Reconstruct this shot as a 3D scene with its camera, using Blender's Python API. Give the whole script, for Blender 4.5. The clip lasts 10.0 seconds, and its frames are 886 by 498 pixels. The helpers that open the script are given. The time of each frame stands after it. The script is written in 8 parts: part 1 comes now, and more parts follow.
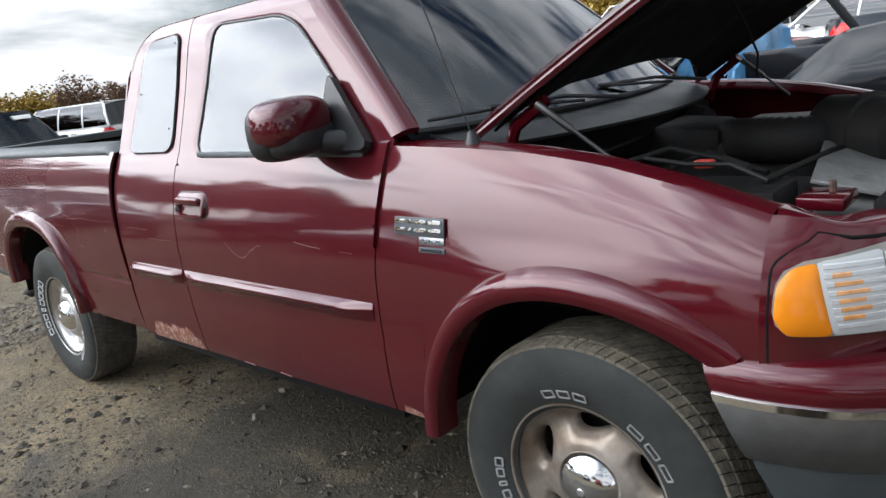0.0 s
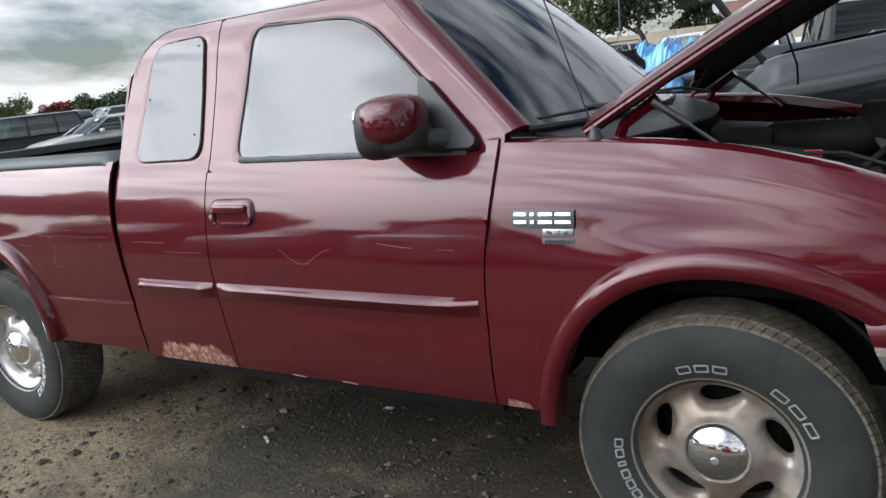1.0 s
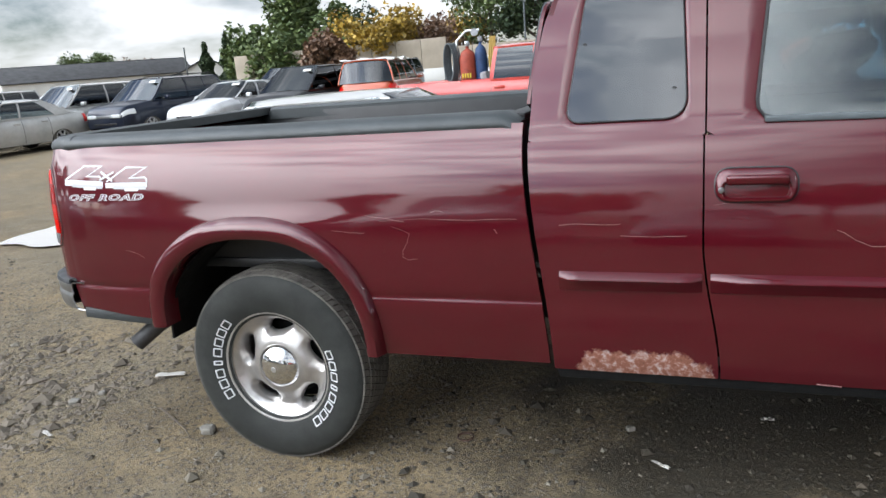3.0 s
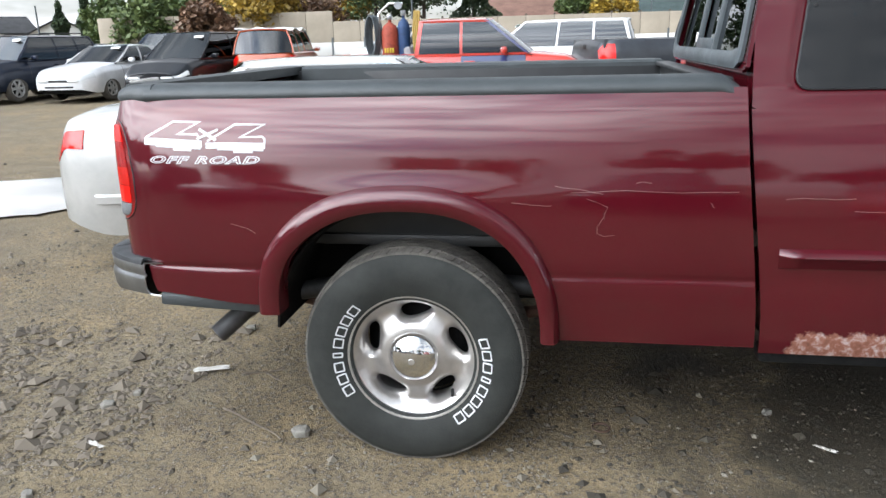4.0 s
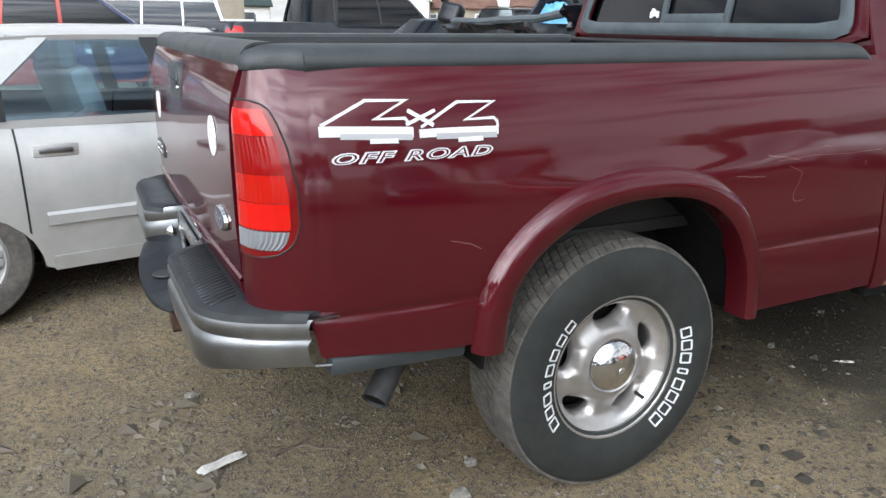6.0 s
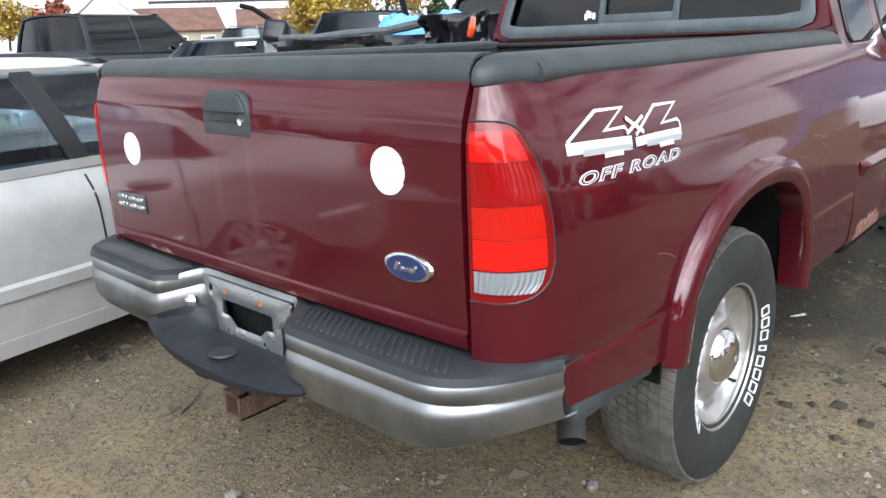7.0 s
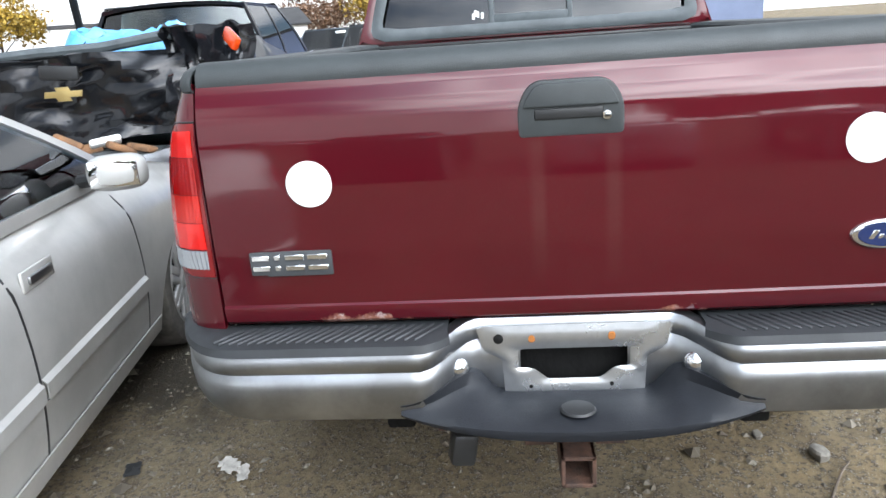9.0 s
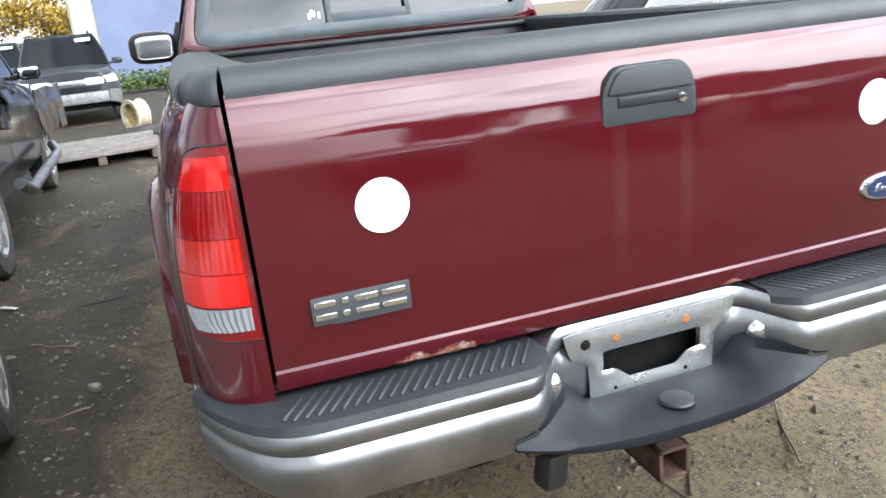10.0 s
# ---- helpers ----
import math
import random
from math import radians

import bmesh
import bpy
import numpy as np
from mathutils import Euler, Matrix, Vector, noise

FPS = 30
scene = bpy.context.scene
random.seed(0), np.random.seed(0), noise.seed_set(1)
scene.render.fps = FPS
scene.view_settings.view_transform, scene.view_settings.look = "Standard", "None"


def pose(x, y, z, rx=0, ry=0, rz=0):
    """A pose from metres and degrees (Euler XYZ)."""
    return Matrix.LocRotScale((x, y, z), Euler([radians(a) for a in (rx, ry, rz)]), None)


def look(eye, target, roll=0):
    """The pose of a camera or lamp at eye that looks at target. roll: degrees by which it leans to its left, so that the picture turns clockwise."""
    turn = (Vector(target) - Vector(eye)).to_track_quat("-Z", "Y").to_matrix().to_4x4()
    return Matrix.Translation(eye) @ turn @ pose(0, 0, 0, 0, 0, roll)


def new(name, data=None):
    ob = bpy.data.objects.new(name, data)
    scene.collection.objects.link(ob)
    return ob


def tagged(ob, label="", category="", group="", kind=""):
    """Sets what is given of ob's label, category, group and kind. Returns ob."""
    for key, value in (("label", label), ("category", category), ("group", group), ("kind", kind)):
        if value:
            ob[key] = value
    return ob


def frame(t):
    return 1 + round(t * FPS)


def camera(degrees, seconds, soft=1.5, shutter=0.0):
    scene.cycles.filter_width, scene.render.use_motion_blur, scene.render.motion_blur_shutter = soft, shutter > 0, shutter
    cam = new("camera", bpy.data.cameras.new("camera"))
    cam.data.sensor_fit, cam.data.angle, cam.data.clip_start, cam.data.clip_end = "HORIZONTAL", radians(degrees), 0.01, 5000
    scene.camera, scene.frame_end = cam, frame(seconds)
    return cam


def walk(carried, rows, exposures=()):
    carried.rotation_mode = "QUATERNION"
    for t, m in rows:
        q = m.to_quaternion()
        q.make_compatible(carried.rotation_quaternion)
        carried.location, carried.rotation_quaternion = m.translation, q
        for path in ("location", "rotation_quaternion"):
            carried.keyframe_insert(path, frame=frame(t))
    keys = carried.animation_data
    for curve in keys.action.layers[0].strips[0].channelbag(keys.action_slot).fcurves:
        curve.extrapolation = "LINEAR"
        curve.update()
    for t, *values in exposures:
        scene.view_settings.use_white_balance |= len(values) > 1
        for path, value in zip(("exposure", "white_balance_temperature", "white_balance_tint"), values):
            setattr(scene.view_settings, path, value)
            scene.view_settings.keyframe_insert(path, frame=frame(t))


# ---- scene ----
cam = camera(62.5, 10.0)
PATH = [
    (0, (4.489, -2.374, 1.525), (3.148, -0.972, 1.04), -7.7),
    (0.5, (4.232, -2.681, 1.532), (2.969, -1.195, 1.09), -6.8),
    (1, (3.888, -2.893, 1.527), (2.874, -1.23, 1.072), -6.6),
    (1.5, (3.355, -3.031, 1.529), (2.393, -1.332, 1.094), -4.6),
    (2, (2.83, -3.164, 1.548), (1.942, -1.429, 1.098), -5.7),
    (2.5, (2.26, -3.239, 1.539), (1.457, -1.467, 1.076), -9.1),
    (2.7, (2.021, -3.292, 1.539), (1.225, -1.513, 1.088), -6.8),
    (3.8, (0.765, -3.329, 1.528), (0.389, -1.447, 0.965), -1.9),
    (4, (0.537, -3.31, 1.501), (0.206, -1.417, 0.949), -1.6),
    (4.5, (0.01, -3.255, 1.491), (-0.011, -1.339, 0.917), -2.3),
    (5, (-0.509, -3.05, 1.479), (-0.256, -1.147, 0.918), -1.3),
    (5.5, (-1.004, -2.845, 1.45), (-0.461, -0.991, 0.933), -1.6),
    (5.7, (-1.178, -2.751, 1.438), (-0.506, -0.954, 0.872), -0.3),
    (6.8, (-2.044, -1.892, 1.41), (-0.731, -0.488, 0.856), -2.0),
    (7, (-2.165, -1.739, 1.413), (-0.76, -0.43, 0.852), -2.4),
    (7.5, (-2.385, -1.22, 1.406), (-0.811, -0.112, 0.861), -2.5),
    (8, (-2.585, -0.771, 1.393), (-0.828, 0.013, 0.848), -4.3),
    (8.5, (-2.689, -0.318, 1.38), (-0.839, 0.189, 0.811), -3.8),
    (9, (-2.679, 0.124, 1.407), (-0.771, 0.32, 0.84), -4.1),
    (9.5, (-2.619, 0.539, 1.424), (-0.723, 0.289, 0.841), -4.0),
    (10, (-2.397, 0.872, 1.432), (-0.584, 0.293, 0.818), -5.8),
]
walk(cam, [(t, look(eye, target, roll)) for t, eye, target, roll in PATH], exposures=[(0, -0.95), (0.5, -1.05), (1.0, -1.0), (1.5, -1.1), (2.0, -1.3), (2.7, -0.95), (4.0, -0.6), (5.0, -0.8), (5.5, -0.95), (7.0, -0.6), (8.0, -0.55), (9.0, -0.42), (10.0, -0.2)])

# ---- world and sun ----
SUN_EL, SUN_AZ = 43.0, 230.0
world = bpy.data.worlds.new("sky")
scene.world = world
world.use_nodes = True
wt = world.node_tree
wt.nodes.clear()
w_out = wt.nodes.new("ShaderNodeOutputWorld")
w_bg = wt.nodes.new("ShaderNodeBackground")
w_sky = wt.nodes.new("ShaderNodeTexSky")
w_sky.sky_type = "NISHITA"
w_sky.sun_disc = False
w_sky.sun_elevation = radians(SUN_EL)
w_sky.sun_rotation = radians(SUN_AZ)
w_scale = wt.nodes.new("ShaderNodeVectorMath")
w_scale.operation = "SCALE"
w_scale.inputs[3].default_value = 0.14
w_co = wt.nodes.new("ShaderNodeTexCoord")
w_map = wt.nodes.new("ShaderNodeMapping")
w_map.inputs["Scale"].default_value = (1.0, 1.0, 3.6)
w_n1 = wt.nodes.new("ShaderNodeTexNoise")
w_n1.inputs["Scale"].default_value = 2.3
w_n1.inputs["Detail"].default_value = 9.0
w_n1.inputs["Roughness"].default_value = 0.58
w_n1.inputs["Distortion"].default_value = 0.35
w_cover = wt.nodes.new("ShaderNodeValToRGB")
w_cover.color_ramp.elements[0].position = 0.34
w_cover.color_ramp.elements[1].position = 0.50
w_n2 = wt.nodes.new("ShaderNodeTexNoise")
w_n2.inputs["Scale"].default_value = 4.2
w_n2.inputs["Detail"].default_value = 7.0
w_n2.inputs["Roughness"].default_value = 0.55
w_cloud = wt.nodes.new("ShaderNodeValToRGB")
w_cloud.color_ramp.elements[0].position = 0.36
w_cloud.color_ramp.elements[0].color = (0.84, 0.96, 1.10, 1)
w_cloud.color_ramp.elements[1].position = 0.60
w_cloud.color_ramp.elements[1].color = (2.0, 2.07, 2.18, 1)
w_mix = wt.nodes.new("ShaderNodeMix")
w_mix.data_type = "RGBA"
wt.links.new(w_co.outputs["Generated"], w_map.inputs["Vector"])
wt.links.new(w_map.outputs[0], w_n1.inputs["Vector"])
wt.links.new(w_map.outputs[0], w_n2.inputs["Vector"])
wt.links.new(w_n1.outputs[0], w_cover.inputs[0])
w_sep = wt.nodes.new("ShaderNodeSeparateXYZ")
w_high = wt.nodes.new("ShaderNodeMath")
w_high.operation = "MULTIPLY_ADD"
w_high.inputs[1].default_value, w_high.inputs[2].default_value = -0.40, 0.225
w_sum = wt.nodes.new("ShaderNodeMath")
w_sum.operation = "ADD"
wt.links.new(w_co.outputs["Generated"], w_sep.inputs[0])
wt.links.new(w_sep.outputs[2], w_high.inputs[0])
wt.links.new(w_n2.outputs[0], w_sum.inputs[0])
wt.links.new(w_high.outputs[0], w_sum.inputs[1])
wt.links.new(w_sum.outputs[0], w_cloud.inputs[0])
wt.links.new(w_sky.outputs[0], w_scale.inputs[0])
wt.links.new(w_cover.outputs[0], w_mix.inputs[0])
wt.links.new(w_scale.outputs[0], w_mix.inputs[6])
wt.links.new(w_cloud.outputs[0], w_mix.inputs[7])
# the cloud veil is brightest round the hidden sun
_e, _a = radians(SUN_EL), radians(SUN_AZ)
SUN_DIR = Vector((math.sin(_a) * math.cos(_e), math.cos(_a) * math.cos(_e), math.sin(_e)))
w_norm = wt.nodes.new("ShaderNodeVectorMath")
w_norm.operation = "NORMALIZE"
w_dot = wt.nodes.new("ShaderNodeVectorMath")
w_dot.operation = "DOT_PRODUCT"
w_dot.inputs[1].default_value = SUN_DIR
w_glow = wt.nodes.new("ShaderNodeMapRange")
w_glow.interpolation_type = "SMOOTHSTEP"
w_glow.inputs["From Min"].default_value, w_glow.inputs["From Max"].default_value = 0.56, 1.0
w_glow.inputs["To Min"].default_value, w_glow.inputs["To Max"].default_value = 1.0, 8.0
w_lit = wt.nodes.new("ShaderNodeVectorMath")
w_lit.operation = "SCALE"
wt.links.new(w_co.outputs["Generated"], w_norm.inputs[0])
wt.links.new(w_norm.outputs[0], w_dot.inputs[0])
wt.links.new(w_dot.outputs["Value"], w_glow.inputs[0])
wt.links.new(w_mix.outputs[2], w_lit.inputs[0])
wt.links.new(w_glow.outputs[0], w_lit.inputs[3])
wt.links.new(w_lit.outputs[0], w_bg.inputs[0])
wt.links.new(w_bg.outputs[0], w_out.inputs[0])
w_bg.inputs[1].default_value = 1.0

sun_data = bpy.data.lights.new("sun", "SUN")
sun_data.energy, sun_data.angle, sun_data.color = 0.6, radians(50), (1.0, 0.97, 0.93)
sun = new("sun", sun_data)
sun.matrix_world = look(SUN_DIR * 60, (0, 0, 0))
scene.view_settings.exposure = 0.0

# ---- materials ----
def mat(name, base, rough=0.5, metal=0.0, coat=0.0, vary=0.0, scale=8.0, second=None, bump=0.0, bscale=60.0, spec=0.5, coat_rough=0.06, fine=0.0):
    m = bpy.data.materials.new(name)
    m.use_nodes = True
    nt = m.node_tree
    b = nt.nodes["Principled BSDF"]
    b.inputs["Base Color"].default_value = (*base, 1)
    b.inputs["Roughness"].default_value = rough
    b.inputs["Metallic"].default_value = metal
    b.inputs["Coat Weight"].default_value = coat
    b.inputs["Coat Roughness"].default_value = coat_rough
    b.inputs["Specular IOR Level"].default_value = spec
    co = nt.nodes.new("ShaderNodeTexCoord")
    if vary or second:
        n = nt.nodes.new("ShaderNodeTexNoise")
        n.inputs["Scale"].default_value = scale
        n.inputs["Detail"].default_value = 8
        n.inputs["Roughness"].default_value = 0.62
        nt.links.new(co.outputs["Object"], n.inputs["Vector"])
        r = nt.nodes.new("ShaderNodeValToRGB")
        s = second or tuple(c * (1 - vary) for c in base)
        r.color_ramp.elements[0].position, r.color_ramp.elements[1].position = 0.35, 0.65
        r.color_ramp.elements[0].color = (*s, 1)
        r.color_ramp.elements[1].color = (*base, 1)
        nt.links.new(n.outputs[0], r.inputs[0])
        nt.links.new(r.outputs[0], b.inputs["Base Color"])
        rr = nt.nodes.new("ShaderNodeMapRange")
        rr.inputs["To Min"].default_value = min(1, rough * 1.25 + 0.04)
        rr.inputs["To Max"].default_value = rough * 0.85
        nt.links.new(n.outputs[0], rr.inputs[0])
        nt.links.new(rr.outputs[0], b.inputs["Roughness"])
    if bump:
        n2 = nt.nodes.new("ShaderNodeTexNoise")
        n2.inputs["Scale"].default_value = bscale
        n2.inputs["Detail"].default_value = 5
        nt.links.new(co.outputs["Object"], n2.inputs["Vector"])
        bp = nt.nodes.new("ShaderNodeBump")
        bp.inputs["Strength"].default_value = bump
        bp.inputs["Distance"].default_value = 0.01
        nt.links.new(n2.outputs[0], bp.inputs["Height"])
        nt.links.new(bp.outputs[0], b.inputs["Normal"])
    return m


def glass(name, tint=(0.55, 0.62, 0.62), clear=0.75, rough=0.0, ior=1.7):
    """Thin pane: tinted see-through with real reflection."""
    m = bpy.data.materials.new(name)
    m.use_nodes = True
    nt = m.node_tree
    nt.nodes.clear()
    out = nt.nodes.new("ShaderNodeOutputMaterial")
    tr = nt.nodes.new("ShaderNodeBsdfTransparent")
    tr.inputs[0].default_value = (*(c * clear for c in tint), 1)
    gl = nt.nodes.new("ShaderNodeBsdfGlossy")
    gl.inputs["Roughness"].default_value = rough
    gl.inputs[0].default_value = (0.95, 0.97, 1, 1)
    fr = nt.nodes.new("ShaderNodeFresnel")
    fr.inputs[0].default_value = ior
    mx = nt.nodes.new("ShaderNodeMixShader")
    nt.links.new(fr.outputs[0], mx.inputs[0])
    nt.links.new(tr.outputs[0], mx.inputs[1])
    nt.links.new(gl.outputs[0], mx.inputs[2])
    nt.links.new(mx.outputs[0], out.inputs[0])
    return m


def lens(name, col, rough=0.08, trans=0.35):
    m = mat(name, col, rough, coat=0.35, coat_rough=0.05, spec=0.3)
    b = m.node_tree.nodes["Principled BSDF"]
    b.inputs["Transmission Weight"].default_value = trans
    b.inputs["IOR"].default_value = 1.45
    return m


def paint_truck():
    """Maroon metallic paint with dirt film, faded patches and rust along the sill and the tailgate's foot."""
    m = mat("maroon_paint", (0.076, 0.0030, 0.0078), 0.42, metal=0.25, coat=0.9, vary=0.14, scale=2.2, coat_rough=0.06, spec=0.05)
    m.node_tree.nodes["Principled BSDF"].inputs["Coat IOR"].default_value = 1.60
    nt = m.node_tree
    b = nt.nodes["Principled BSDF"]
    co = next(n for n in nt.nodes if n.type == "TEX_COORD")
    sep = nt.nodes.new("ShaderNodeSeparateXYZ")
    nt.links.new(co.outputs["Object"], sep.inputs[0])

    def rng(sock, a, c, lo=0.0, hi=1.0):
        r = nt.nodes.new("ShaderNodeMapRange")
        r.inputs["From Min"].default_value, r.inputs["From Max"].default_value = a, c
        r.inputs["To Min"].default_value, r.inputs["To Max"].default_value = lo, hi
        nt.links.new(sock, r.inputs[0])
        return r.outputs[0]

    def op(kind, a, c):
        n = nt.nodes.new("ShaderNodeMath")
        n.operation = kind
        for k, v in enumerate((a, c)):
            if isinstance(v, (int, float)):
                n.inputs[k].default_value = v
            else:
                nt.links.new(v, n.inputs[k])
        return n.outputs[0]

    def nz(scale, detail=9, rough=0.7):
        n = nt.nodes.new("ShaderNodeTexNoise")
        n.inputs["Scale"].default_value, n.inputs["Detail"].default_value, n.inputs["Roughness"].default_value = scale, detail, rough
        nt.links.new(co.outputs["Object"], n.inputs["Vector"])
        return n.outputs[0]

    X, Y, Z = sep.outputs
    grain = nz(26.0)
    broad = nz(9.0)
    # sill rust ahead of the rear wheel, tailgate foot, rear corner
    sill = op("MULTIPLY", op("MULTIPLY", rng(X, 1.19, 1.30), rng(X, 1.715, 1.60, 0.25, 1)), rng(Z, 0.635, 0.50))
    gate = op("MULTIPLY", rng(Z, 0.845, 0.765), rng(X, -1.02, -1.06))
    corner = op("MULTIPLY", op("MULTIPLY", rng(Z, 0.72, 0.60), rng(X, -0.84, -0.92)), 0.5)
    fend = op("MULTIPLY", op("MULTIPLY", rng(X, 2.88, 2.90), rng(X, 3.0, 2.97)), rng(Z, 0.55, 0.47))
    zone = op("MAXIMUM", op("MAXIMUM", sill, op("MULTIPLY", op("MULTIPLY", gate, rng(nz(2.6, 4), 0.44, 0.60)), 0.74)), op("MAXIMUM", corner, fend))
    mask = rng(op("ADD", op("MULTIPLY", zone, 0.62), op("MULTIPLY", op("ADD", grain, broad), 0.32)), 0.60, 0.66)
    rust = nt.nodes.new("ShaderNodeValToRGB")
    rust.color_ramp.elements[0].position, rust.color_ramp.elements[1].position = 0.36, 0.66
    rust.color_ramp.elements[0].color = (0.17, 0.075, 0.05, 1)
    rust.color_ramp.elements[1].color = (0.50, 0.41, 0.39, 1)
    e = rust.color_ramp.elements.new(0.5)
    e.color = (0.27, 0.12, 0.085, 1)
    nt.links.new(nz(40.0), rust.inputs[0])
    # thin road dust over the whole, thicker low down as splash
    dust = op("MULTIPLY", op("ADD", rng(Z, 0.70, 0.45, 0.0, 0.03), op("MULTIPLY", rng(nz(3.0), 0.45, 0.75), 0.008)), 1.0)
    # pale runs down the gate below its handle
    run = op("MAXIMUM", op("MULTIPLY", rng(Y, 0.048, 0.060), rng(Y, 0.092, 0.075)), op("MULTIPLY", rng(Y, -0.115, -0.10), rng(Y, -0.070, -0.085)))
    run = op("MULTIPLY", op("MULTIPLY", run, rng(Z, 0.84, 1.02, 0.0, 1.0)), op("MULTIPLY", rng(Z, 1.185, 1.17), rng(X, -1.06, -1.08)))
    dust = op("ADD", dust, op("MULTIPLY", op("MULTIPLY", run, rng(nz(7.0), 0.3, 0.7, 0.4, 1.0)), 0.09))
    old = b.inputs["Base Color"].links[0].from_socket
    m1 = nt.nodes.new("ShaderNodeMix")
    m1.data_type = "RGBA"
    nt.links.new(dust, m1.inputs[0])
    nt.links.new(old, m1.inputs[6])
    m1.inputs[7].default_value = (0.19, 0.15, 0.12, 1)
    m2 = nt.nodes.new("ShaderNodeMix")
    m2.data_type = "RGBA"
    nt.links.new(mask, m2.inputs[0])
    nt.links.new(m1.outputs[2], m2.inputs[6])
    nt.links.new(rust.outputs[0], m2.inputs[7])
    nt.links.new(m2.outputs[2], b.inputs["Base Color"])
    nt.links.new(rng(mask, 0, 1, 0.9, 0.0), b.inputs["Coat Weight"])
    bp = nt.nodes.new("ShaderNodeBump")
    bp.inputs["Strength"].default_value = 0.6
    bp.inputs["Distance"].default_value = 0.004
    nt.links.new(op("MULTIPLY", mask, grain), bp.inputs["Height"])
    nt.links.new(bp.outputs[0], b.inputs["Normal"])
    return m


MAROON = paint_truck()
DARK = mat("black_underside", (0.006, 0.006, 0.006), 0.8, vary=0.4, scale=14, bump=0.3, spec=0.2)
PLASTIC = mat("grey_black_plastic", (0.038, 0.045, 0.047), 0.46, vary=0.25, scale=9, bump=0.12, bscale=300)
TRIM = mat("black_trim", (0.018, 0.019, 0.02), 0.42, vary=0.3, scale=12)
GREYTRIM = mat("weathered_grey_trim", (0.082, 0.098, 0.106), 0.5, vary=0.3, scale=10, bump=0.1, bscale=200)
CHROME = mat("dull_chrome", (0.42, 0.44, 0.465), 0.32, metal=1.0, second=(0.25, 0.255, 0.26), scale=4)
CHROME_BRIGHT = mat("bright_chrome", (0.78, 0.78, 0.78), 0.09, metal=1.0)
ALLOY = mat("brushed_alloy", (0.64, 0.62, 0.60), 0.32, metal=0.85, vary=0.3, scale=7)
ALLOY_DIRTY = mat("dusty_alloy", (0.42, 0.38, 0.34), 0.45, metal=0.7, second=(0.20, 0.15, 0.11), scale=6)
TYRE = mat("tyre_rubber", (0.021, 0.0235, 0.021), 0.72, vary=0.35, scale=9, bump=0.15, bscale=150)
TYRE_DUSTY = mat("dusty_tyre_tread", (0.125, 0.115, 0.10), 0.9, second=(0.06, 0.056, 0.05), scale=16, bump=0.3, bscale=90)
MUD_TREAD = mat("muddy_tread", (0.17, 0.145, 0.105), 0.9, second=(0.07, 0.062, 0.05), scale=22, bump=0.5, bscale=90)
WHITE = mat("white_sticker", (0.82, 0.82, 0.82), 0.5, vary=0.05, scale=20)
LETTER = mat("white_letter", (0.68, 0.69, 0.70), 0.6, vary=0.12, scale=40)
LETTER_GREY = mat("grey_letter", (0.30, 0.30, 0.30), 0.7, vary=0.3, scale=30)
SILVERFILM = mat("silver_film", (0.42, 0.42, 0.43), 0.45, metal=0.3)
RED_LENS = lens("red_lens", (0.58, 0.008, 0.005), 0.12, 0.05)
RED_LENS_DARK = lens("dark_red_lens", (0.16, 0.004, 0.005), 0.15, 0.05)
RED_LENS_MID = lens("stop_red_lens", (0.44, 0.010, 0.005), 0.14, 0.05)
RED_LENS_DEEP = lens("deep_red_lens", (0.26, 0.004, 0.004), 0.14, 0.05)
CLEAR_LENS = lens("clear_lens", (0.22, 0.23, 0.24), 0.14, 0.1)
AMBER = lens("amber_lens", (0.85, 0.27, 0.01), 0.15, 0.2)
RUSTY = mat("rusty_steel", (0.11, 0.055, 0.035), 0.85, second=(0.05, 0.032, 0.026), scale=25, bump=0.5, bscale=80)
STEEL = mat("bare_steel", (0.55, 0.56, 0.56), 0.32, metal=0.9, vary=0.2, scale=9)
GLASS_DARK = glass("tinted_glass", (0.24, 0.30, 0.31), 0.30, ior=1.62)
GLASS = glass("window_glass", (0.72, 0.82, 0.80), 0.72)
GLASS_BLUE = glass("windscreen_glass", (0.72, 0.84, 0.88), 0.85, ior=2.1)
GLASS_CLEAR = glass("clear_side_glass", (0.82, 0.95, 1.0), 0.95, ior=1.75)
SEAT = mat("grey_cloth", (0.30, 0.30, 0.31), 0.9, vary=0.3, scale=20, bump=0.3, bscale=200)
INNER = mat("dark_cabin_trim", (0.10, 0.103, 0.108), 0.7, vary=0.3, scale=9)
ENGINE = mat("dusty_black_engine_plastic", (0.007, 0.007, 0.007), 0.6, second=(0.013, 0.012, 0.011), scale=7, bump=0.2, spec=0.2)
ALU_DULL = mat("dull_aluminium", (0.30, 0.30, 0.29), 0.5, metal=0.6, vary=0.4, scale=10)
BLUE = mat("blue_enamel", (0.008, 0.02, 0.085), 0.25, coat=1.0)
SCRATCH = mat("scratched_primer", (0.20, 0.085, 0.085), 0.6)


# ---- mesh tools ----
def finish(bm, name, material, smooth=True, angle=38):
    me = bpy.data.meshes.new(name)
    bm.normal_update()
    if smooth:
        for f in bm.faces:
            f.smooth = True
        for e in bm.edges:
            if len(e.link_faces) == 2 and e.calc_face_angle(0) > radians(angle):
                e.smooth = False
    bm.to_mesh(me)
    bm.free()
    for m in (material if isinstance(material, (list, tuple)) else [material]):
        me.materials.append(m)
    return me


